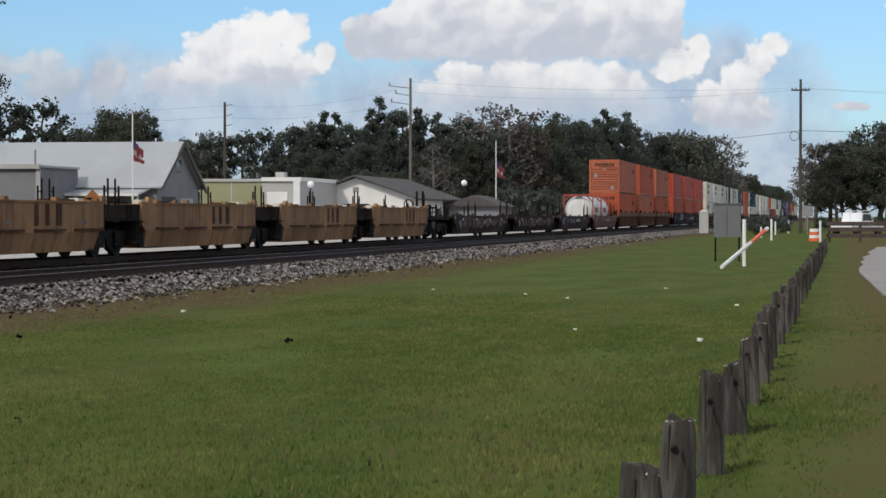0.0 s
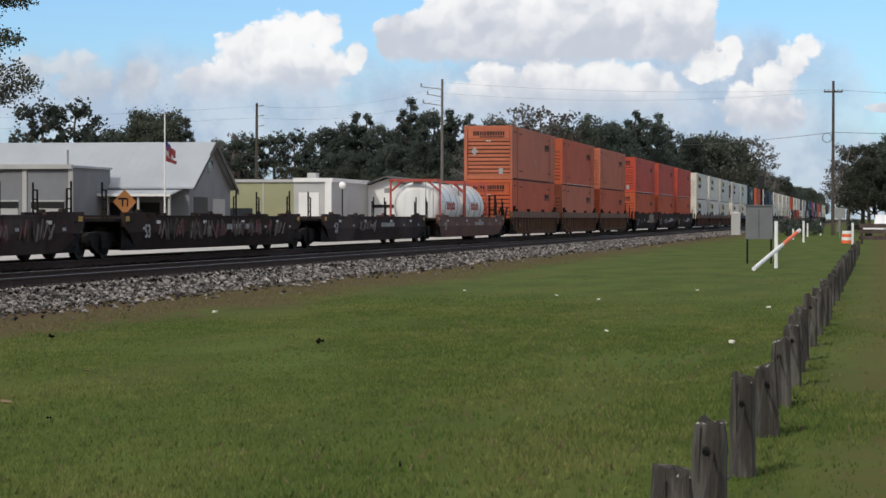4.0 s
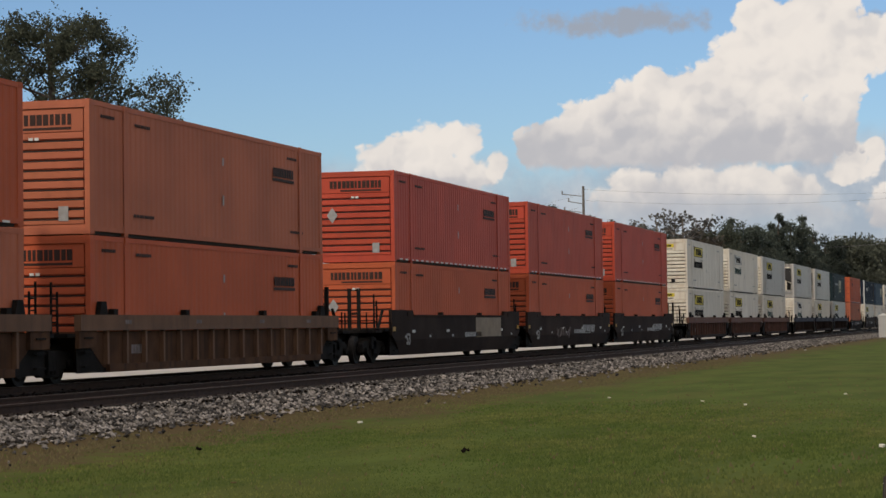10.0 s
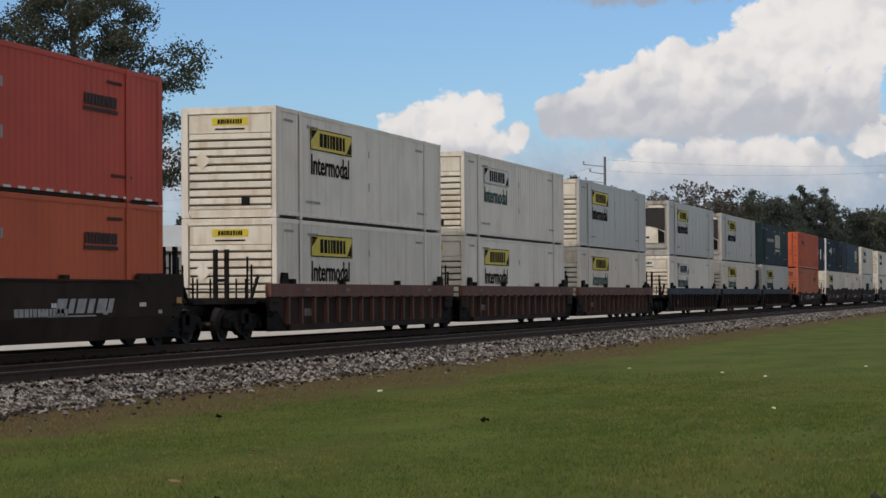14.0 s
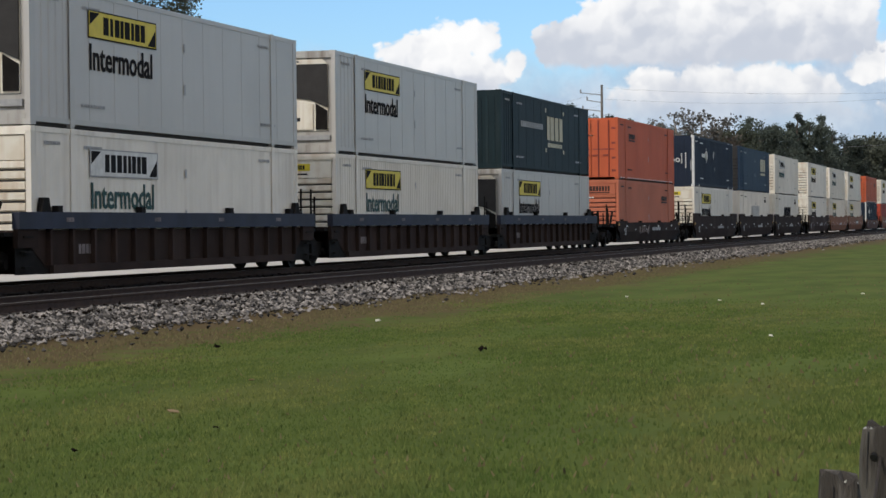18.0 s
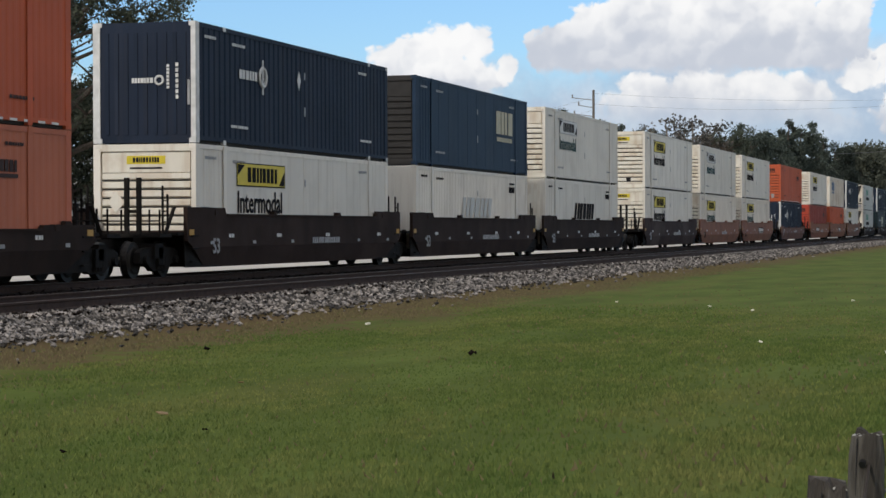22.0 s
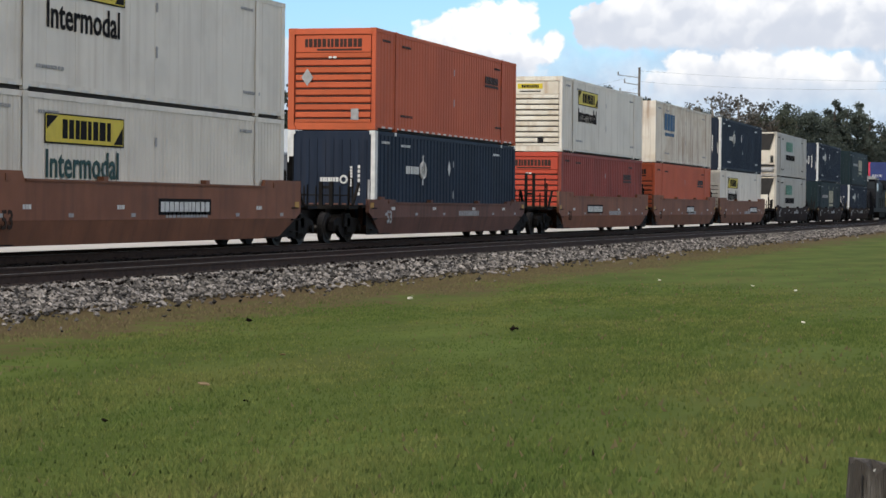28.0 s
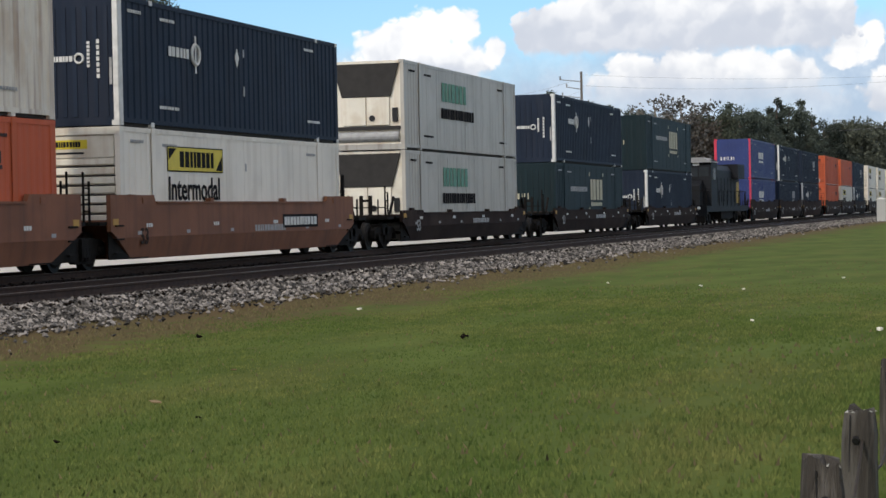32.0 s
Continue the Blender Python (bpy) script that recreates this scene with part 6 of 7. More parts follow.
# place of the well's front in the train, kind, chord, wall, label, lower, upper, nose, tail, mark
SM, RB, TN = "smooth", "ribbed", "tan"
L_TAN = "empty tan well car with grimy streaks"
L_PUR = "empty purple-brown well car with scrawls"
L_RIB = "rust-brown ribbed well car under stacked containers"
L_BLK = "soot-brown smooth-sided well car under stacked containers"
L_RED = "red-brown smooth-sided well car under stacked containers"
L_BLU = "dark ribbed well car with a faded blue chord"
CONSIST = [
    (28.8, TN, WELL_TAN, WELL_TAN, L_TAN, None, None, 0, 0, mark_tan), (44.1, TN, WELL_TAN, WELL_TAN, L_TAN, None, None, 0, 0, mark_tan),
    (59.4, TN, WELL_TAN, WELL_TAN, L_TAN, None, None, 0, 0, mark_tan), (74.9, TN, WELL_TAN, WELL_TAN, L_TAN, None, None, 0, 0, mark_tan),
    (90.2, TN, WELL_TAN, WELL_TAN, L_TAN, None, None, 0, 1, mark_tan),
    (110.1, "low", WELL_PURPLE, WELL_PURPLE, L_PUR, None, None, 1, 0, mark_scrawl_long), (131.0, "low", WELL_DARK, WELL_DARK, "empty dark well car with scrawls", None, None, 0, 0, mark_scrawl_long),
    (152.2, "low", WELL_PURPLE, WELL_PURPLE, L_PUR, None, None, 0, 0, mark_scrawl), (173.0, "low", TANK_CAR, TANK_CAR, "red-brown well car with two tank containers", "tanks", None, 0, 1, None),
    (193.4, RB, WELL_RUST, WELL_SOOT_SHADE, L_RIB, "orange", "faded", 1, 0, None), (212.8, RB, WELL_RUST, WELL_SOOT_SHADE, L_RIB, "faded", "orange", 0, 0, None), (232.2, RB, WELL_RUST, WELL_SOOT_SHADE, L_RIB, "orange", "faded", 0, 1, None),
    (255.8, SM, WELL_DARK, WELL_DARK, L_BLK, "orange", "red", 1, 0, mark_patch), (275.3, SM, WELL_DARK, WELL_DARK, L_BLK, "orange", "red", 0, 0, lambda u, n: (mark_scrawl(u, n), mark_slant(u, n))), (294.6, SM, WELL_DARK, WELL_DARK, L_BLK, "orange", "red", 0, 1, mark_slant),
    (318.4, RB, TANK_CAR, WELL_DARK, L_RIB, "white", "white", 1, 0, None), (337.6, RB, TANK_CAR, WELL_DARK, L_RIB, "white", "white_faded", 0, 0, None), (356.9, RB, TANK_CAR, WELL_DARK, L_RIB, "white_waved", "grey_plain", 0, 1, None),
    (380.1, RB, WELL_BLUE, WELL_DARK, L_BLU, "white_faded", "reefer", 1, 0, None), (399.6, RB, WELL_BLUE, WELL_DARK, L_BLU, "white_waved", "reefer", 0, 0, None), (419.3, RB, WELL_BLUE, WELL_DARK, L_BLU, "reefer", "teal", 0, 1, None),
    (442.4, "low", WELL_DARK, WELL_DARK, L_BLK, "faded", "orange_doors", 1, 1, mark_scrawl),
    (465.6, SM, WELL_DARK, WELL_DARK, L_BLK, "white", "navy", 1, 0, None), (485.0, SM, WELL_DARK, WELL_DARK, L_BLK, "swift_pale", "slate", 0, 0, None), (504.5, SM, WELL_DARK, WELL_DARK, L_BLK, "swift", "white_faded", 0, 1, None),
    (528.3, SM, WELL_PURPLE, WELL_PURPLE, L_BLK, "white", "white", 1, 0, None), (547.6, SM, WELL_RED, WELL_RED, L_RED, "white_waved", "white_faded", 0, 0, None), (567.0, SM, WELL_RED, WELL_RED, L_RED, "white_waved", "white", 0, 1, mark_at(8.0)),
    (590.6, "low", TANK_CAR, TANK_CAR, L_RED, "navy", "orange", 1, 1, None),
    (614.0, SM, WELL_RED, WELL_RED, L_RED, "old_red", "white", 1, 0, mark_at(4.1)), (633.4, SM, WELL_RED, WELL_RED, L_RED, "orange", "pale_csx", 0, 0, mark_at(8.0, 2.2)), (652.9, SM, WELL_RED, WELL_RED, L_RED, "white", "navy", 0, 1, mark_at(10.6)),
    (676.2, "low", WELL_DARK, WELL_DARK, L_BLK, "cool", "cool", 1, 1, None), (699.8, "low", WELL_DARK, WELL_DARK, L_BLK, "teal", "navy", 1, 1, None), (723.4, "low", WELL_DARK, WELL_DARK, L_BLK, "navy", "teal", 1, 1, None),
    (769.3, SM, WELL_DARK, WELL_DARK, L_BLK, "royal", "royal", 1, 0, None), (788.7, SM, WELL_DARK, WELL_DARK, L_BLK, "black", "navy", 0, 0, None), (808.1, SM, WELL_DARK, WELL_DARK, L_BLK, "navy", "black", 0, 1, None),
    (831.5, SM, WELL_DARK, WELL_DARK, L_BLK, "orange", "orange", 1, 0, None), (850.9, SM, WELL_DARK, WELL_DARK, L_BLK, "white", "orange", 0, 0, None), (870.3, SM, WELL_DARK, WELL_DARK, L_BLK, "navy", "black", 0, 1, None),
    (893.7, SM, WELL_DARK, WELL_DARK, L_BLK, "white", "white", 1, 0, None), (913.1, SM, WELL_DARK, WELL_DARK, L_BLK, "white", "white", 0, 0, None), (932.5, SM, WELL_DARK, WELL_DARK, L_BLK, "white", "white", 0, 1, None),
]


def build_train():
    for i, (at, kind, chord, wall, label, low, high, nose, tail, mark) in enumerate(CONSIST):
        n = 12.19 if kind == TN else BOX_L
        CARS.append((well_car(kind, chord, wall, label, n, bool(nose), bool(tail), i, mark), at, 0.0))
        if low == "tanks":
            first = tank_container(pose(0, 0, 0))
            CARS.append((first, at + 0.9, FLOOR_Z))
            CARS.append((copy_thing(first, pose(0, 0, 0)), at + 7.15, FLOOR_Z))
        elif low:
            CARS.append((MAKE[low](pose(0, 0, 0)), at, FLOOR_Z))
        if high:
            CARS.append((MAKE[high](pose(0, 0, 0)), at, FLOOR_Z + BOX_H + 0.03))
    CARS.append((engine(), 744.1, 0.0))


build_train()
# ---- buildings beyond the tracks ----
def wall_box(x0, x1, y0, y1, z0, z1):
    return Shape().box(x0, x1, y0, y1, z0, z1)


def build_barn():
    b = thing("metal_roof_barn", "grey barn with a pale galvanised gable roof and lean-to", "barn")
    x0, x1, y0, y1, ze, zr = -78.0, -46.3, 145.2, 155.0, 3.7, 6.7
    ym = (y0 + y1) / 2
    wall = part("wall", wall_box(x0, x1, y0, y1, 0, ze), WALL_GREY, b)
    part("gable", Shape().prism([(y0, ze), (y1, ze), (ym, zr - 0.1)], x1 - 0.2, x1, "x"), WALL_GREY, b)
    part("gable", Shape().prism([(y0, ze), (y1, ze), (ym, zr - 0.1)], x0, x0 + 0.2, "x"), WALL_GREY, b)
    for a, c in ((y0 - 0.5, ym), (y1 + 0.5, ym)):
        za = ze - 0.25
        o = [(a, za), (c, zr), (c, zr + 0.12), (a, za + 0.12)]
        if a > c:
            o = o[::-1]
        roof = part("roof", Shape().prism(o[::-1], x0 - 0.4, x1 + 0.5, "x"), ROOF_TIN, b)
        if a < c:
            s = Shape()
            for k in range(52):
                xx = x0 - 0.2 + k * 0.62
                s.prism([(a, za + 0.12), (c, zr + 0.12), (c, zr + 0.128), (a, za + 0.128)][::-1], xx, xx + 0.03, "x")
            part("standing_seam", s, ROOF_TIN, roof)
    part("barge_board", Shape().prism([(ym, zr + 0.15), (y1 + 0.5, ze - 0.25), (y1 + 0.5, ze - 0.55), (ym, zr - 0.3)], x1 + 0.42, x1 + 0.52, "x").prism([(ym, zr + 0.15), (ym, zr - 0.2), (y0 - 0.5, ze - 0.4), (y0 - 0.5, ze - 0.2)], x1 + 0.42, x1 + 0.52, "x"), ROOF_DARK, b, "dark gable trim")
    part("loft_window", Shape().box(x1, x1 + 0.03, ym - 0.6, ym + 0.6, 4.6, 5.5), GLASS, wall)
    part("barn_door", Shape().box(x1, x1 + 0.03, y0 + 1.0, y0 + 4.2, 0, 2.9), OPENING, wall, "open dark doorway")
    part("white_door", Shape().box(x1, x1 + 0.03, y0 + 5.4, y0 + 8.4, 0, 2.8), WALL_PALE, wall)
    # porch roof along the front
    p = part("porch_roof", Shape().prism([(142.6, 2.95), (145.2, 3.35), (145.2, 3.45), (142.6, 3.05)][::-1], -58.5, -46.8, "x"), ROOF_TIN, b)
    part("porch_fascia", Shape().box(-58.5, -46.8, 142.52, 142.6, 2.9, 3.08), WHITE_POST, b, "white porch fascia")
    for k in range(6):
        part("porch_post", Shape().box(-58.0 + k * 2.2, -57.85 + k * 2.2, 142.7, 142.85, 0, 2.98), WALL_PALE, b)
    # flat dark slabs on the wall stand for the unlit open bays
    for k in range(3):
        part("porch_window", Shape().box(-55.5 + k * 2.6, -53.6 + k * 2.6, 145.16, 145.2, 0.05, 2.5), OPENING, wall, "dark open bay")
    # flat-roofed bays at the front
    bay = part("bay", wall_box(-66.0, -52.0, 137.5, 145.2, 0, 4.75), WALL_GREY, b)
    part("bay_fascia", Shape().box(-66.2, -51.8, 137.2, 137.5, 4.65, 4.95), WALL_PALE, bay)
    part("bay_roof", Shape().box(-66.2, -51.8, 137.5, 145.1, 4.75, 4.9), ROOF_TIN, bay)
    for k in range(5):
        part("bay_pilaster", Shape().box(-64.9 + k * 3.2, -64.6 + k * 3.2, 137.4, 137.5, 0, 4.65), WALL_PALE, bay)
    for k in range(4):
        d = part("overhead_door", Shape().box(-64.3 + k * 3.2, -62.0 + k * 3.2, 137.44, 137.5, 0, 2.6), WALL_PALE, bay)
        part("door_opening", Shape().box(-64.3 + k * 3.2, -62.0 + k * 3.2, 137.43, 137.44, 2.05, 2.5), OPENING, d)
    part("vent_pipe", Shape().tube((-53.5, 141, 4.8), (-53.5, 141, 6.0), 0.08, sides=8), GREY_BOX, b)


def build_yellow_store():
    b = thing("stucco_store", "low flat-roofed yellow-green store with a white front bay", "store")
    w = part("wall", wall_box(-50.2, -43.6, 164.0, 176.0, 0, 4.2), WALL_YELLOW, b)
    part("parapet", Shape().box(-50.35, -43.6, 163.85, 176.0, 4.2, 4.42), WALL_PALE, b)
    part("front_bay", wall_box(-43.6, -40.6, 162.8, 175.0, 0, 4.2), WALL_PALE, b)
    part("bay_parapet", Shape().box(-43.6, -40.5, 162.6, 175.0, 4.2, 4.5), WALL_WHITE, b)
    part("shop_door", Shape().box(-43.2, -41.6, 162.74, 162.8, 0.2, 3.4), WALL_WHITE, b)
    part("pilaster", Shape().box(-41.1, -40.6, 162.6, 162.8, 0, 4.2), WALL_WHITE, b)
    part("wall_seam", Shape().box(-46.4, -46.3, 163.97, 164.0, 0, 4.2), WALL_PALE, w)
    part("roof_unit", Shape().box(-43.9, -43.2, 168, 169, 4.3, 5.0), WALL_PALE, b)
    part("shop_window", Shape().box(-49.2, -47.2, 163.95, 164.0, 1.0, 2.2), GLASS, w)


def build_white_house():
    b = thing("white_hall", "white block hall with a low dark gable roof", "house")
    x0, x1, y0, y1, ze, zr = -43.4, -34.4, 175.0, 196.0, 3.1, 4.75
    xm = -41.0 + 2.0
    w = part("wall", wall_box(x0, x1, y0, y1, 0, ze), WALL_WHITE, b)
    part("gable", Shape().prism([(x0, ze), (x1, ze), (xm, zr - 0.1)][::-1], y0, y0 + 0.2, "y"), WALL_WHITE, b)
    for a in (x0 - 0.7, x1 + 0.7):
        za = ze - 0.25
        o = [(a, za), (xm, zr), (xm, zr + 0.14), (a, za + 0.14)]
        part("roof", Shape().prism(o if a < xm else o[::-1], y0 - 0.7, y1 + 0.5, "y"), ROOF_DARK, b)
    for k in range(4):
        part("window", Shape().box(x1, x1 + 0.03, y0 + 2 + k * 4.5, y0 + 3.6 + k * 4.5, 1.0, 2.2), GLASS, w)
    part("wall_sign", Shape().box(-40.2, -37.9, y0 - 0.05, y0, 2.3, 2.55), OPENING, w)
    part("door", Shape().box(-36.2, -35.2, y0 - 0.04, y0, 0, 2.1), WALL_GREY, w)
    part("gable_vent", Shape().box(xm - 0.25, xm + 0.25, y0 - 0.03, y0, 3.5, 3.9), GREY_BOX, w)
    annex = thing("side_shed", "low brown shed with a dark roof", "shed")
    part("wall", wall_box(-34.0, -29.5, 190, 197, 0, 2.4), WALL_GREY, annex)
    part("roof", Shape().prism([(-34.4, 2.4), (-29.2, 2.4), (-31.8, 3.4)][::-1], 189.5, 197.5, "y"), ROOF_DARK, annex)


# ---- poles, wires, lamps, flags ----
def utility_pole(x, y, h, label, arms=(), material=POLE_WOOD):
    p = thing("utility_pole", label, "utility pole", "utility poles", pose(x, y, 0))
    part("shaft", Shape().tube((0, 0, -0.5), (0, 0, h), 0.17, 0.11, 12), material, p)
    for z, w, ang in arms:
        a = part("cross_arm", Shape().box(-w, w, -0.06, 0.06, z - 0.07, z + 0.07), material, p, m=pose(0, -0.14, 0, 0, 0, ang))
        for s in (-0.92, -0.5, 0.5, 0.92):
            part("insulator", Shape().tube((s * w, 0, z + 0.07), (s * w, 0, z + 0.25), 0.05, 0.035, 8), GREY_BOX, a)
    return p


def wire(points, sag, r=0.007):
    pts = []
    for a, b in zip(points, points[1:]):
        for k in range(13):
            t = k / 12
            pts.append(Vector(a).lerp(Vector(b), t) - Vector((0, 0, sag * 4 * t * (1 - t))))
    s = Shape().path([p for i, p in enumerate(pts) if i == 0 or (p - pts[i - 1]).length > 1e-4], r, 4)
    tagged(part("overhead_wire", s, WIRE, None), "thin dark overhead wire between poles", "wire", "overhead wires")


def build_poles():
    utility_pole(-39.4, 200, 14.3, "tall timber utility pole with bracket arms on one side", material=PALE_POLE)
    arm = thing("pole_bracket", "grey insulator brackets bolted to a pole", "bracket", m=pose(-39.4, 200, 0))
    for z, w in ((13.6, 1.9), (12.9, 1.3), (12.1, 1.7)):
        part("bracket_arm", Shape().tube((0.1, 0, z - 0.25), (-w, -0.4, z), 0.045, sides=6), GREY_BOX, arm)
        part("insulator", Shape().tube((-w, -0.4, z - 0.05), (-w, -0.4, z + 0.3), 0.07, sides=8), GREY_BOX, arm)
    utility_pole(-54.3, 190, 11.7, "timber utility pole with short side arms", material=POLE_WOOD)
    side = thing("pole_bracket", "short side arms on a pole", "bracket", m=pose(-54.3, 190, 0))
    for z in (11.4, 10.5, 9.6):
        part("bracket_arm", Shape().tube((0, 0, z), (0.75, -0.2, z + 0.1), 0.04, sides=6), GREY_BOX, side)
    utility_pole(-3.9, 205, 14.1, "tall dark timber utility pole by the crossing", arms=((13.1, 0.85, 6),))
    loop = Shape().ring((-0.55, -0.2, 8.9), (0, 1, 0), 0.42, 0.035, 20, 5)
    part("cable_loop", loop, WIRE, thing("cable_coil", "dark slack cable coil hung on a pole", "cable", m=pose(-3.9, 205, 0)))
    warn = thing("warning_sign", "orange diamond warning sign on a post beyond the tracks", "sign", m=pose(-39.29, 112, 0))
    part("post", Shape().tube((0, 0.04, 0), (0, 0.04, 2.9), 0.04, sides=8), GREY_BOX, warn)
    plate = part("plate", Shape().prism([(0, 1.62), (0.65, 2.3), (0, 2.97), (-0.65, 2.3)][::-1], -0.02, 0.0, "y"), SIGN_ORANGE, warn)
    for x0, x1, z0, z1 in ((-0.36, 0.1, 2.42, 2.52), (-0.17, -0.07, 2.05, 2.42), (0.12, 0.2, 2.05, 2.5)):
        part("bar", Shape().box(x0, x1, -0.026, -0.02, z0, z1), BLACK, plate)
    sign = thing("road_sign", "grey back of a road sign on a post", "sign", m=pose(-2.85, 180, 0))
    part("post", Shape().tube((0, 0, 0), (0, 0, 2.4), 0.04, sides=8), GREY_BOX, sign)
    part("plate", Shape().box(-0.42, 0.42, -0.03, 0.0, 1.5, 2.35), GREY_BOX, sign)
    wire([(-39.4, 200, 14.0), (-4.6, 205, 13.3), (60, 214, 12.0)], 0.5)
    wire([(-39.4, 200, 13.0), (-3.2, 205, 13.25), (60, 214, 11.7)], 0.8)
    wire([(-42, 420, 15.6), (-3.9, 205, 9.4), (55, 190, 8.6)], 0.5, 0.022)
    wire([(-39.6, 200, 13.6), (-54.3, 190, 11.4), (-110, 175, 10.5)], 0.8)
    wire([(-39.6, 200, 12.4), (-54.3, 190, 10.4), (-110, 175, 9.5)], 0.8)
    for x, y, h, tilt in ((-46.4, 140.2, 8.3, 0), (-31.4, 200, 8.4, 0)):
        f = thing("flagpole", "white flagpole with a limp red, white and blue flag", "flagpole", "flagpoles", pose(x, y, 0))
        part("pole", Shape().tube((0, 0, 0), (0, 0, h), 0.07, 0.04, 10), WHITE_POST, f)
        part("ball", Shape().tube((0, 0, h), (0, 0, h + 0.12), 0.07, 0.03, 8), GOLD, f)
        for k, (mt, z0, z1, w) in enumerate(((FLAG_BLUE, 6.0, 6.6, 0.35), (FLAG_RED, 5.6, 6.3, 0.7), (GREY_MARK, 5.5, 5.95, 0.55), (FLAG_RED, 5.2, 5.6, 0.75))):
            cloth = Shape()
            for j in range(5):
                a, b = 0.06 + w * j / 5, 0.06 + w * (j + 1) / 5
                d0, d1 = 0.06 * math.sin(j * 1.9 + k), 0.06 * math.sin((j + 1) * 1.9 + k)
                cloth.prism([(a, d0), (b, d1), (b, d1 + 0.02), (a, d0 + 0.02)], z0 - 0.25 * j / 5, z1 - 0.45 * j / 5, "z")
            part("flag_fold", cloth, mt, f)
    for x, y, h in ((-39.1, 160, 3.9), (-32.65, 190, 4.45)):
        l = thing("globe_lamp", "dark lamp post with a white glass globe", "street lamp", "globe lamps", pose(x, y, 0))
        part("post", Shape().tube((0, 0, 0), (0, 0, h - 0.25), 0.07, 0.05, 10), OPENING, l)
        me = bpy.data.meshes.new("globe")
        bm = bmesh.new()
        bmesh.ops.create_uvsphere(bm, u_segments=16, v_segments=10, radius=0.27)
        bm.to_mesh(me)
        bm.free()
        me.materials.append(LAMP_GLOBE)
        link("globe", me, l, m=pose(0, 0, h))


# ---- the crossing side: cabinet, markers, barrier, rail fence, truck, drive, litter ----
def build_roadside():
    c = thing("signal_cabinet", "grey steel signal cabinet on thin legs in the lawn", "cabinet", m=pose(-3.89, 75.5, 0))
    body = part("body", Shape().box(-0.45, 0.45, -0.25, 0.25, 0.8, 1.92), CABINET_GREY, c)
    part("lid", Shape().box(-0.48, 0.48, -0.29, 0.29, 1.92, 1.96), CABINET_GREY, c)
    part("door_seam", Shape().box(-0.01, 0.01, -0.254, -0.25, 0.84, 1.8), DARK_PARTS_SHADE, body)
    for x in (-0.4, 0.4):
        for y in (-0.2, 0.2):
            part("leg", Shape().box(x - 0.02, x + 0.02, y - 0.02, y + 0.02, -0.05, 0.8), IRON, c)
    w = thing("signal_case", "small white signal case beside the track", "cabinet", m=pose(-12.4, 200, 0))
    part("body", Shape().box(-0.4, 0.4, -0.4, 0.4, 0.0, 1.95), WALL_PALE, w)
    part("lid", Shape().prism([(-0.45, 1.95), (0.45, 1.95), (0.0, 2.15)][::-1], -0.45, 0.45, "y"), WHITE_POST, w)
    m = thing("signal_mast", "dark thin signal mast beside the track", "signal", m=pose(-10.4, 205, 0))
    part("mast", Shape().tube((0, 0, 0), (0, 0, 5.2), 0.08, sides=8), IRON, m)
    part("head", Shape().box(-0.3, 0.3, -0.12, 0.12, 4.2, 5.4), OPENING, m)
    g = thing("white_marker_post", "plain white marker post standing in the lawn", "post", m=pose(-3.0, 68.2, 0))
    part("shaft", Shape().tube((0, 0, -0.1), (0, 0, 1.42), 0.055, sides=10), WHITE_POST, g)
    # fallen gate arm propped on the post
    a, b = Vector((-3.44, 63.8, 0.05)), Vector((-2.42, 72.0, 1.12))
    arm = thing("gate_arm", "white and orange-red crossing gate arm propped at a slant", "gate arm")
    mid = a.lerp(b, 0.6)
    part("white_end", Shape().tube(a, mid, 0.06, sides=8), WHITE_POST, arm)
    part("orange_end", Shape().tube(mid, a.lerp(b, 0.93), 0.06, sides=8), ORANGE_TAPE, arm)
    part("tip", Shape().tube(a.lerp(b, 0.93), b, 0.06, sides=8), WHITE_POST, arm)
    group = "white marker posts"
    for x, y, h in ((-5.9, 162, 0.75), (-4.54, 142.5, 1.35), (-5.66, 188, 1.1), (-4.89, 201, 1.25), (-1.35, 132, 1.25)):
        q = thing("white_marker_post", "plain white marker post standing in the lawn", "post", group, pose(x, y, 0))
        part("shaft", Shape().tube((0, 0, -0.1), (0, 0, h), 0.07, sides=8), WHITE_POST, q)
    bar = thing("traffic_barrel", "orange and white traffic barrel by the road", "barrel", m=pose(-1.75, 136, 0))
    for k in range(4):
        part("band", Shape().tube((0, 0, k * 0.19), (0, 0, k * 0.19 + 0.19), 0.33 - k * 0.015, 0.32 - k * 0.015, 16), ORANGE_TAPE if k % 2 == 0 else WHITE_POST, bar)
    f = thing("rail_fence", "low brown timber rail fence along the road", "fence")
    for k in range(11):
        part("post", Shape().box(-0.9 + k * 1.8, -0.75 + k * 1.8, 133.0, 133.15, -0.1, 1.05), FENCE_BROWN, f)
    for z in (0.25, 0.62, 0.96):
        part("rail", Shape().box(-1.0, 17.4, 132.92, 133.0, z, z + 0.24), FENCE_BROWN, f)
    t = thing("pickup_truck", "white pickup truck parked beyond the rail fence", "truck", m=pose(1.0, 168, 0, 0, 0, 62))
    part("body", Shape().prism([(-2.6, 0.5), (2.6, 0.5), (2.6, 1.0), (1.2, 1.1), (0.8, 1.12), (-2.6, 1.12)][::-1], -0.9, 0.9, "y"), CAR_WHITE, t)
    part("cab", Shape().prism([(-0.9, 1.12), (1.1, 1.12), (0.6, 1.75), (-0.7, 1.8)][::-1], -0.82, 0.82, "y"), CAR_WHITE, t)
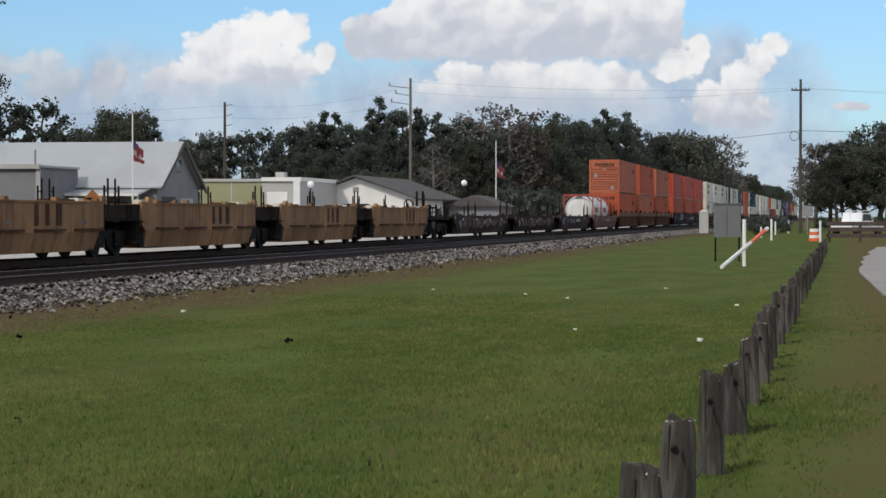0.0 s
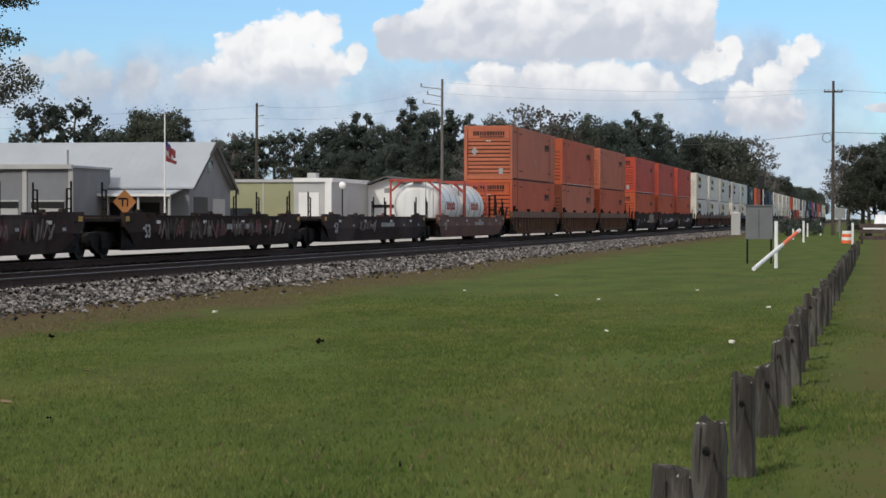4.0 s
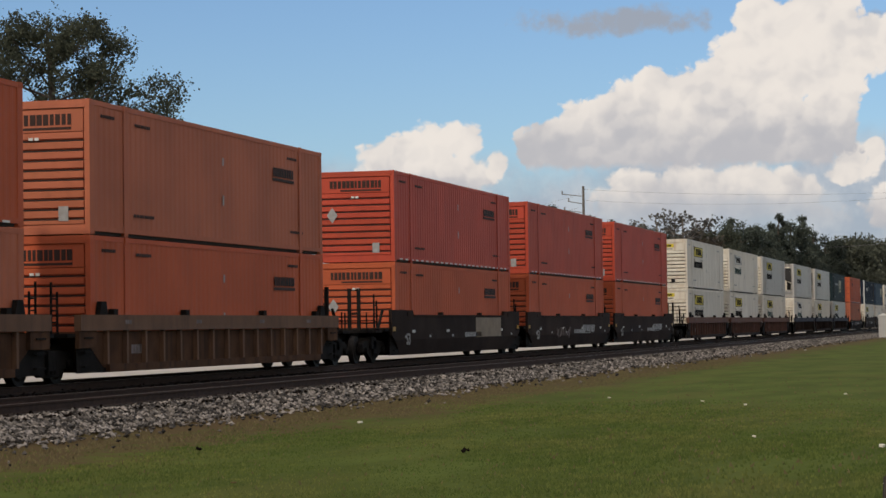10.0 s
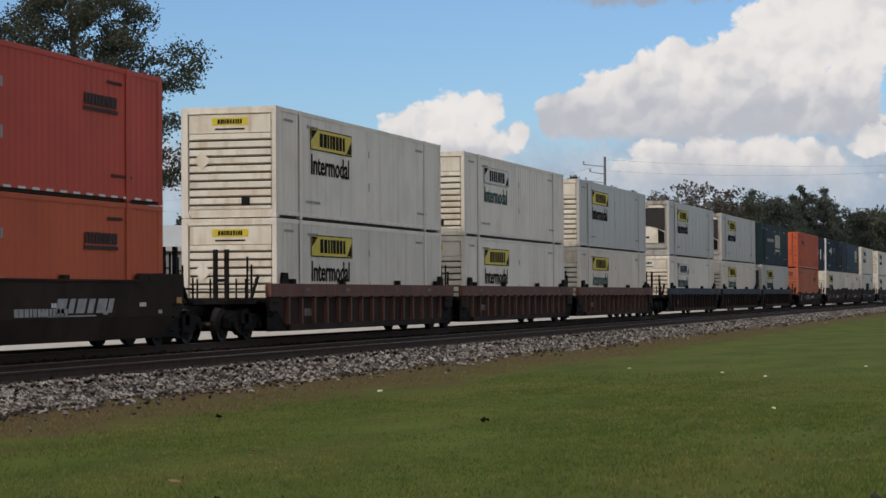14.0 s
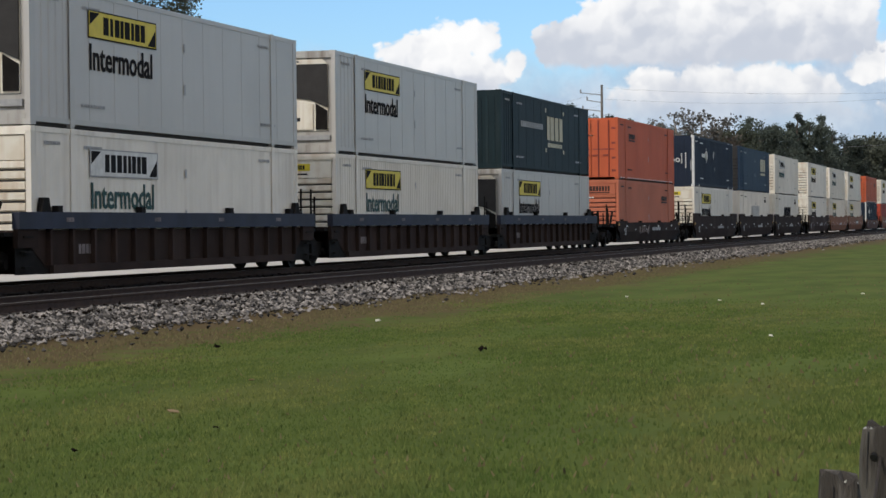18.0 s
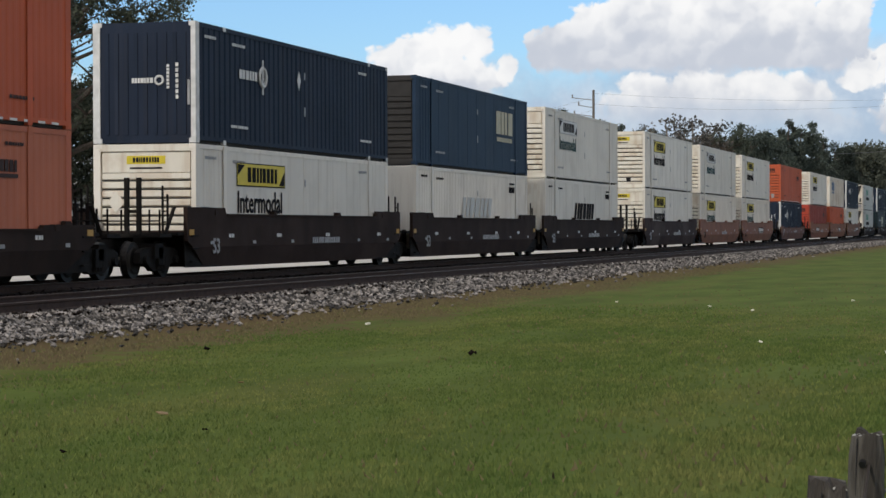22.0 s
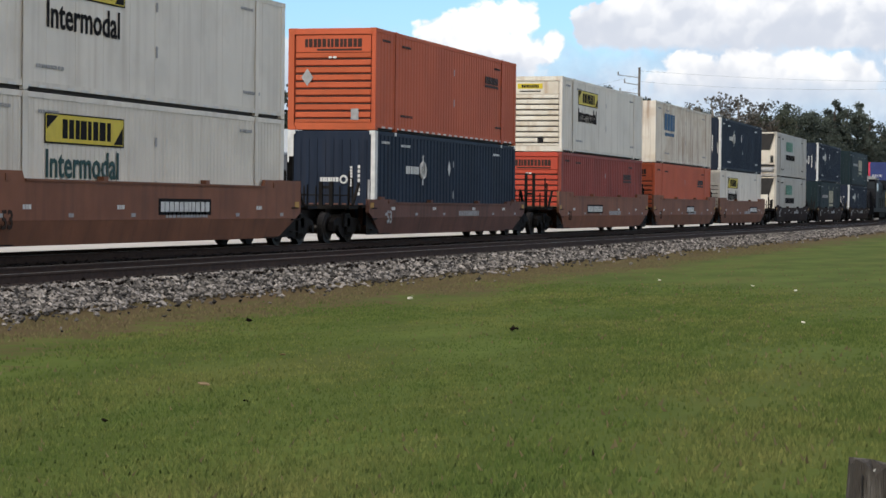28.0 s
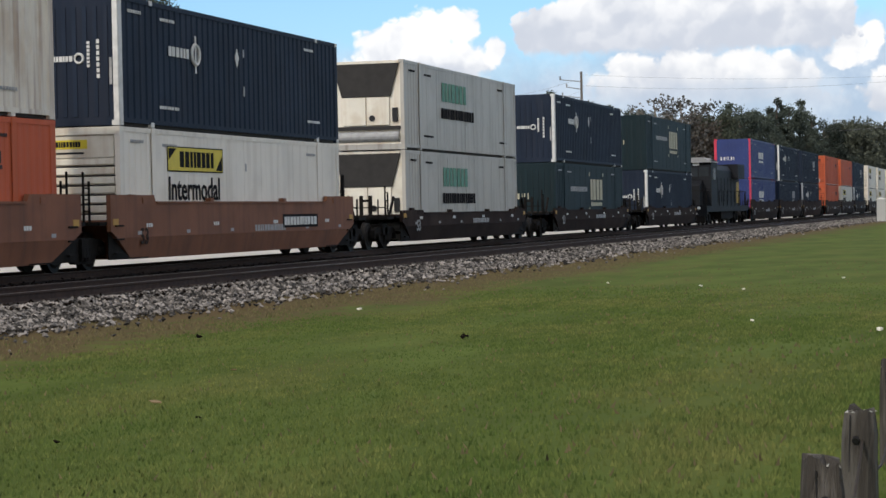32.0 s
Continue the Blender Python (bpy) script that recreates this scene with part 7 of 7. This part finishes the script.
    part("side_window", Shape().prism([(-0.7, 1.2), (0.85, 1.2), (0.5, 1.66), (-0.6, 1.7)][::-1], -0.84, -0.82, "y"), GLASS, t)
    for x in (-1.7, 1.7):
        for y in (-0.85, 0.85):
            part("wheel", Shape().tube((x, y - 0.12, 0.36), (x, y + 0.12, 0.36), 0.36, sides=18), OPENING, t)
    part("ladder_rack", Shape().tube((-2.4, -0.7, 1.12), (-2.4, -0.7, 1.9), 0.03, sides=6).tube((-2.4, -0.7, 1.9), (0.9, -0.7, 1.95), 0.03, sides=6), CAR_WHITE, t)
    dr = Shape().prism([(0.42, 60), (0.75, 43), (2.2, 36), (9, 34), (9, 110), (1.6, 110), (1.3, 100), (1.0, 94), (1.05, 88), (0.68, 82), (0.72, 77), (0.55, 74), (0.6, 69), (0.44, 65)], -0.02, 0.02, "z")
    tagged(part("driveway", dr, DRIVE, None), "worn pale concrete drive beside the lawn", "driveway", kind="structure")
    for i, (x, y, s) in enumerate(((-1.75, 37.1, 0.07), (-4.95, 39.9, 0.06), (-1.69, 26.5, 0.09), (-3.47, 28.8, 0.06), (-6.0, 41.8, 0.06), (-8.2, 44.0, 0.06), (-3.6, 45.5, 0.07), (-10.1, 33.0, 0.1))):
        s *= 0.52
        s2 = Shape().prism([(-s, -s * 0.5), (s * 0.8, -s * 0.7), (s, s * 0.3), (0.1 * s, s * 0.8), (-s * 0.9, s * 0.4)], 0.0, s * 0.55, "z")
        ob = part("paper_scrap", s2, LITTER, None, m=pose(x, y, 0.015, 8, -6, 40 * i))
        tagged(ob, "small crumpled pale paper scrap in the grass", "litter", "paper scraps")
    for i, (x, y, s) in enumerate(((-6.78, 16.5, 0.055), (-0.19, 10.6, 0.06), (-0.4, 11.2, 0.04), (-7.4, 20.0, 0.04))):
        s2 = Shape().prism([(-s, 0), (-s * 0.3, -s * 0.6), (s, -s * 0.2), (s * 0.6, s * 0.5), (-s * 0.4, s * 0.6)], 0.0, 0.008, "z")
        tagged(part("fallen_leaf", s2, DRY_LEAF, None, m=pose(x, y, 0.03, 10, 8, 50 * i)), "curled dry brown leaf on the grass", "leaf", "fallen leaves")
    for i, (x, y, s) in enumerate(((-6.56, 25.7, 0.09), (-10.06, 25.9, 0.07), (-6.31, 13.6, 0.035), (-6.0, 15.4, 0.03))):
        s *= 0.6
        me = scatter_mesh("dirt_clod", [(0, 0, 0.02), (s * 0.8, 0.02, 0.015), (-s * 0.5, s * 0.4, 0.015)], [s, s * 0.6, s * 0.5], DARK_BED, 50 + i)
        tagged(link("dirt_clod", me, m=pose(x, y, 0.0)), "dark clod of earth on the lawn", "clod", "earth clods")


# ---- trees ----
def leaf_crown(name, blobs, count, size, material, seed, shell=0.55, gap=-0.22):
    """Small leaf sprays spread through uneven clumps, thicker towards their outsides."""
    rng = np.random.default_rng(seed)
    vol = np.array([b[3] ** 2.2 for b in blobs])
    which = rng.choice(len(blobs), count, p=vol / vol.sum())
    d = rng.normal(size=(count, 3))
    d /= np.linalg.norm(d, axis=1, keepdims=True)
    r = (shell + (1 - shell) * rng.random(count)) * rng.uniform(0.75, 1.12, count)
    b = np.array(blobs)[which]
    c = b[:, :3] + d * r[:, None] * b[:, 3:4] * np.array([1, 1, 0.8])
    c += rng.normal(0, 0.2, (count, 3)) * b[:, 3:4]
    # leave gaps: drop sprays where a coarse noise is low
    keep = np.array([noise.noise(Vector((q[0] * 0.8, q[1] * 0.8, q[2] * 0.95 + seed))) for q in c]) > gap
    c = c[keep]
    n = len(c)
    a = rng.normal(size=(n, 3))
    a /= np.linalg.norm(a, axis=1, keepdims=True)
    e = np.cross(a, rng.normal(size=(n, 3)))
    e /= np.linalg.norm(e, axis=1, keepdims=True)
    s = size * rng.uniform(0.5, 1.3, n)[:, None]
    k = np.cross(a, e) * s * 0.35
    v = np.stack([c - a * s, c + e * s * 0.55 + k, c + a * s * 0.9, c - e * s * 0.6 - k], 1)
    me = bpy.data.meshes.new(name)
    me.vertices.add(4 * n)
    me.vertices.foreach_set("co", v.ravel())
    me.loops.add(4 * n)
    me.loops.foreach_set("vertex_index", np.arange(4 * n, dtype=np.int32))
    me.polygons.add(n)
    me.polygons.foreach_set("loop_start", np.arange(0, 4 * n, 4, dtype=np.int32))
    me.materials.append(material)
    me.update()
    me.validate()
    return me


def grow(h, reach, limbs, seed, lean=0.0, bare=0.35, up=0.6, taper=0.6):
    """A tapered trunk with limbs; gives the shape and the limb ends."""
    rnd = random.Random(seed)
    s, ends = Shape(), []
    r0 = h * 0.028
    last, lr = Vector((0, 0, -0.3)), r0 * 1.3
    n = 7
    axis = []
    for i in range(1, n + 1):
        t = i / n
        q = Vector((lean * h * t + rnd.uniform(-0.02, 0.02) * h, rnd.uniform(-0.02, 0.02) * h, h * 0.92 * t))
        r = r0 * (1 - 0.85 * t)
        s.tube(last, q, lr, r, 9)
        axis.append((last, q, r))
        last, lr = q, r
    ends.append((last, 1.0))
    for i in range(limbs):
        t = bare + (0.95 - bare) * (i + rnd.random() * 0.6) / limbs
        k = min(n - 1, int(t * n))
        a, b, r = axis[k]
        p = a.lerp(b, t * n - k)
        w = i * 2.4 + rnd.uniform(-0.5, 0.5)
        ln = reach * (1.05 - taper * (t - bare) / (1 - bare)) * rnd.uniform(0.7, 1.1)
        q = p + Vector((math.cos(w) * ln * 0.55, math.sin(w) * ln * 0.55, ln * up * 0.35))
        e = q + Vector((math.cos(w + rnd.uniform(-0.4, 0.4)) * ln * 0.45, math.sin(w) * ln * 0.45, ln * up * 0.45))
        s.tube(p, q, max(r * 0.55, 0.05), max(r * 0.35, 0.035), 6).tube(q, e, max(r * 0.35, 0.035), 0.02, 5)
        for j in range(2):
            f = q + Vector((math.cos(w + (1.1 if j else -1.1)) * ln * 0.4, math.sin(w + (1.1 if j else -1.1)) * ln * 0.4, ln * up * 0.3))
            s.tube(q, f, max(r * 0.25, 0.03), 0.015, 4)
            ends.append((f, 0.7))
        ends.append((e, 0.9))
        ends.append((q, 0.6))
    return s, ends


TREES, TOPS = {}, {}


def tree(kind, x, y, scale=1.0, turn=0.0, label=None, top=None):
    spec = {
        "forest_a": (14.0, 4.2, 19, 1, 1.05, 16000, 0.15, LEAF_DARK, BARK, 0.2, "dark green broadleaf tree at the wood's edge"),
        "forest_b": (15.5, 3.2, 26, 2, 0.85, 16000, 0.15, LEAF_DARK, BARK, 0.2, "tall dark evergreen tree at the wood's edge"),
        "forest_c": (12.5, 5.2, 18, 3, 1.25, 17000, 0.15, LEAF_OAK, BARK, 0.2, "rounded oak with dull green leaves"),
        "olive": (10.5, 4.2, 12, 4, 1.35, 9000, 0.2, LEAF_OLIVE, BARK, 0.2, "olive green broadleaf tree"),
        "russet": (12.0, 4.0, 11, 5, 1.3, 3600, 0.24, LEAF_RUSSET, PALE_BARK, 0.25, "thinning tree with russet autumn leaves"),
        "pine": (14.0, 3.8, 8, 6, 0.95, 3600, 0.22, LEAF_DARK, BARK, 0.55, "tall pine with bare trunk and flat tufts"),
        "bare": (12.0, 3.6, 16, 7, 0.9, 1500, 0.18, LEAF_GREY, PALE_BARK, 0.25, "nearly bare grey-twigged tree"),
        "oak": (18.2, 8.2, 30, 8, 1.15, 92000, 0.085, LEAF_OAK, BARK, 0.3, "large spreading live oak with open dark crown"),
        "shrub": (3.2, 2.0, 6, 9, 1.1, 900, 0.3, LEAF_DARK, BARK, 0.05, "dense dark green leafy shrub"),
    }[kind]
    h, reach, limbs, seed, blob, count, size, leaf, bark, bare, text = spec
    m = pose(x, y, 0, 0, 0, turn) @ Matrix.Scale(scale, 4)
    if kind not in TREES:
        t = tagged(new("tree" if kind != "shrub" else "shrub"), label or text, "tree" if kind != "shrub" else "shrub", "trees behind the railway")
        s, ends = grow(h, reach, limbs, seed, bare=bare, taper={"forest_b": 0.95, "oak": 0.8}.get(kind, 0.6))
        part("trunk", s, bark, t)
        rnd = random.Random(seed + 50)
        blobs = [(p.x, p.y, p.z, blob * k * rnd.uniform(0.7, 1.25) * (1.35 - 0.85 * max(p.z, 0) / h if kind == "forest_b" else 1)) for p, k in ends]
        link("crown", leaf_crown("crown", blobs, count, size, leaf, seed, gap={"oak": -0.03, "pine": -0.1, "bare": -0.1}.get(kind, -0.2)), t)
        TOPS[kind] = float(np.quantile([v.co.z for v in t.children[-1].data.vertices], 0.998))
        if top:
            m = pose(x, y, 0, 0, 0, turn) @ Matrix.Scale(top / TOPS[kind], 4)
        t.matrix_basis = m
        TREES[kind] = t
        return t
    src = TREES[kind]
    if top:
        scale = top / TOPS[kind]
    made = copy_thing(src, pose(x, y, 0, 0, 0, turn))
    made.scale = (scale, scale, scale)
    return made


def build_trees():
    rnd = random.Random(7)
    # the large oaks behind the passing train
    tree("oak", -48.2, 104, 1.03, 20)
    for i, (x, y, sc) in enumerate(((-50.0, 101, 0.6), (-55.0, 106, 0.66), (-61.0, 104, 0.7), (-67.0, 108, 0.7))):
        tree("forest_c", x, y, sc, 75 * i)
    tree("oak", -60.0, 112, 0.95, 130)
    for x, y, h in ((-49.2, 107, 8.5), (-51.5, 110, 9.0)):
        tree("forest_c", x, y, 1.0, 50 * x, top=h)
    tree("oak", -70.0, 118, 0.9, 250)
    # skyline behind the buildings: kind, place, height
    for k, x, y, h in (("pine", -86.1, 220, 13.0), ("pine", -84.4, 225, 13.2), ("pine", -80.6, 222, 10.2), ("forest_c", -78.0, 232, 12.5), ("forest_c", -75.6, 226, 11.3), ("forest_b", -73.2, 228, 11.9), ("forest_c", -80.6, 230, 10.5),
                       ("bare", -70.4, 236, 10.5), ("pine", -68.3, 232, 9.7), ("pine", -68.2, 238, 10.1), ("pine", -66.5, 240, 10.4), ("pine", -63.0, 236, 10.5), ("forest_b", -64.0, 246, 10.4), ("forest_a", -66.7, 262, 11.4), ("forest_a", -64.9, 264, 12.6),
                       ("forest_b", -63.3, 266, 14.1), ("forest_b", -62.8, 270, 14.1), ("forest_a", -60.5, 266, 12.4), ("forest_a", -58.3, 268, 11.9), ("forest_b", -57.3, 270, 16.0), ("forest_b", -56.3, 262, 14.2), ("forest_b", -55.3, 268, 13.8), ("forest_a", -54.6, 272, 14.3), ("forest_b", -52.4, 270, 14.6)):
        tree(k, x, y, 1.0, rnd.uniform(0, 360), top=h)
    for k, x, y, h in (("forest_b", -50.1, 272, 14.1), ("forest_a", -48.8, 276, 13.4), ("forest_b", -48.0, 282, 13.9), ("forest_a", -46.0, 280, 13.2), ("bare", -40.7, 250, 13.6), ("bare", -38.2, 252, 13.6), ("bare", -39.8, 256, 12.8), ("bare", -37.9, 262, 13.5),
                       ("russet", -37.0, 256, 11.3), ("forest_a", -45.2, 285, 12.1), ("forest_c", -39.2, 285, 13.0), ("forest_b", -37.8, 292, 14.9), ("forest_a", -37.2, 300, 14.5), ("forest_a", -36.1, 308, 14.3), ("forest_b", -35.6, 320, 15.4), ("forest_b", -35.0, 326, 16.9),
                       ("forest_a", -34.0, 334, 15.9), ("forest_b", -33.1, 340, 17.2), ("forest_b", -32.1, 350, 15.3), ("forest_a", -31.3, 362, 14.7), ("forest_b", -30.4, 372, 13.5), ("bare", -38.5, 206, 8.0)):
        tree(k, x, y, 1.0, rnd.uniform(0, 360), top=h)
    # lower growth that fills the wood
    for i in range(30):
        x = -92 + i * 1.95 + rnd.uniform(-0.8, 0.8)
        if -73 < x < -62:
            continue
        tree(rnd.choice(("forest_a", "forest_c", "forest_a")), x, 252 + rnd.uniform(-6, 14), 1.0, rnd.uniform(0, 360), top=rnd.uniform(8.5, 10.5))
    for i in range(14):
        tree(rnd.choice(("forest_c", "olive", "forest_a")), -80 + i * 2.9 + rnd.uniform(-1, 1), 236 + rnd.uniform(-8, 8), 1.0, rnd.uniform(0, 360), top=rnd.uniform(5.0, 6.8))
    for i in range(12):
        tree(rnd.choice(("forest_a", "forest_c")), -40.5 - i * 0.2 + rnd.uniform(-1, 1), 284 + i * 9, 1.0, rnd.uniform(0, 360), top=rnd.uniform(11.0, 13.0))
    for i in range(10):
        tree("forest_a", -35.5 + rnd.uniform(-1.5, 0.5) + i * 0.4, 300 + i * 8, 1.0, rnd.uniform(0, 360), top=rnd.uniform(8.5, 11.0))
    # paler trees farther along the line, then the long far wood
    for k, x, y, h in (("olive", -28.0, 372, 14.0), ("olive", -27.4, 392, 14.6), ("olive", -28.2, 440, 15.8), ("olive", -31.0, 400, 14.5), ("olive", -31.5, 430, 14.5), ("bare", -28.0, 478, 18.2), ("bare", -28.0, 535, 19.2), ("bare", -28.5, 575, 17.5), ("russet", -30.0, 460, 15.0), ("forest_a", -33.0, 500, 14.0), ("forest_a", -32.0, 530, 14.0)):
        tree(k, x, y, 1.0, rnd.uniform(0, 360), top=h)
    for i in range(32):
        tree(rnd.choice(("forest_a", "forest_b", "forest_c")), -29.5 + rnd.uniform(-2.5, 0.5), 540 + i * 24, 1.0, rnd.uniform(0, 360), top=rnd.uniform(12.5, 14.5))
    # the road side
    for k, x, y, h in (("bare", -4.1, 252, 7.2), ("bare", -3.0, 256, 9.5), ("forest_c", -1.5, 258, 9.3), ("forest_a", -0.1, 262, 9.8), ("pine", 1.2, 250, 9.9), ("pine", 2.3, 256, 11.1), ("forest_b", 4.3, 254, 11.6), ("forest_a", 6.2, 258, 12.4),
                       ("forest_c", -0.8, 240, 7.5), ("forest_c", 2.2, 242, 8.4), ("forest_c", 4.6, 240, 8.6), ("forest_b", 9.0, 256, 12.5), ("forest_a", 13.0, 258, 12.0), ("forest_c", 18.0, 260, 11.0), ("forest_a", 24.0, 258, 12.5)):
        tree(k, x, y, 1.0, rnd.uniform(0, 360), top=h)
    for i in range(14):
        tree("shrub", -30 + rnd.uniform(-2, 1), 205 + i * 12, rnd.uniform(0.8, 1.3), rnd.uniform(0, 360))
    for x, y in ((-9.0, 190), (-7.6, 192), (-6.4, 196), (-5.2, 198), (-2.2, 230), (0.5, 232), (3.5, 234), (6.5, 236)):
        tree("shrub", x, y, 0.42, rnd.uniform(0, 360))


build_barn()
build_yellow_store()
build_white_house()
build_poles()
build_roadside()
build_trees()


# ---- the train runs past ----
def motions():
    times = [0, 4, 8, 12, 16, 20, 24, 28, 32]
    for ob, at, z in CARS:
        walk(ob, [(t, pose(TRAIN_X, at - train_way(t), z)) for t in times])


motions()
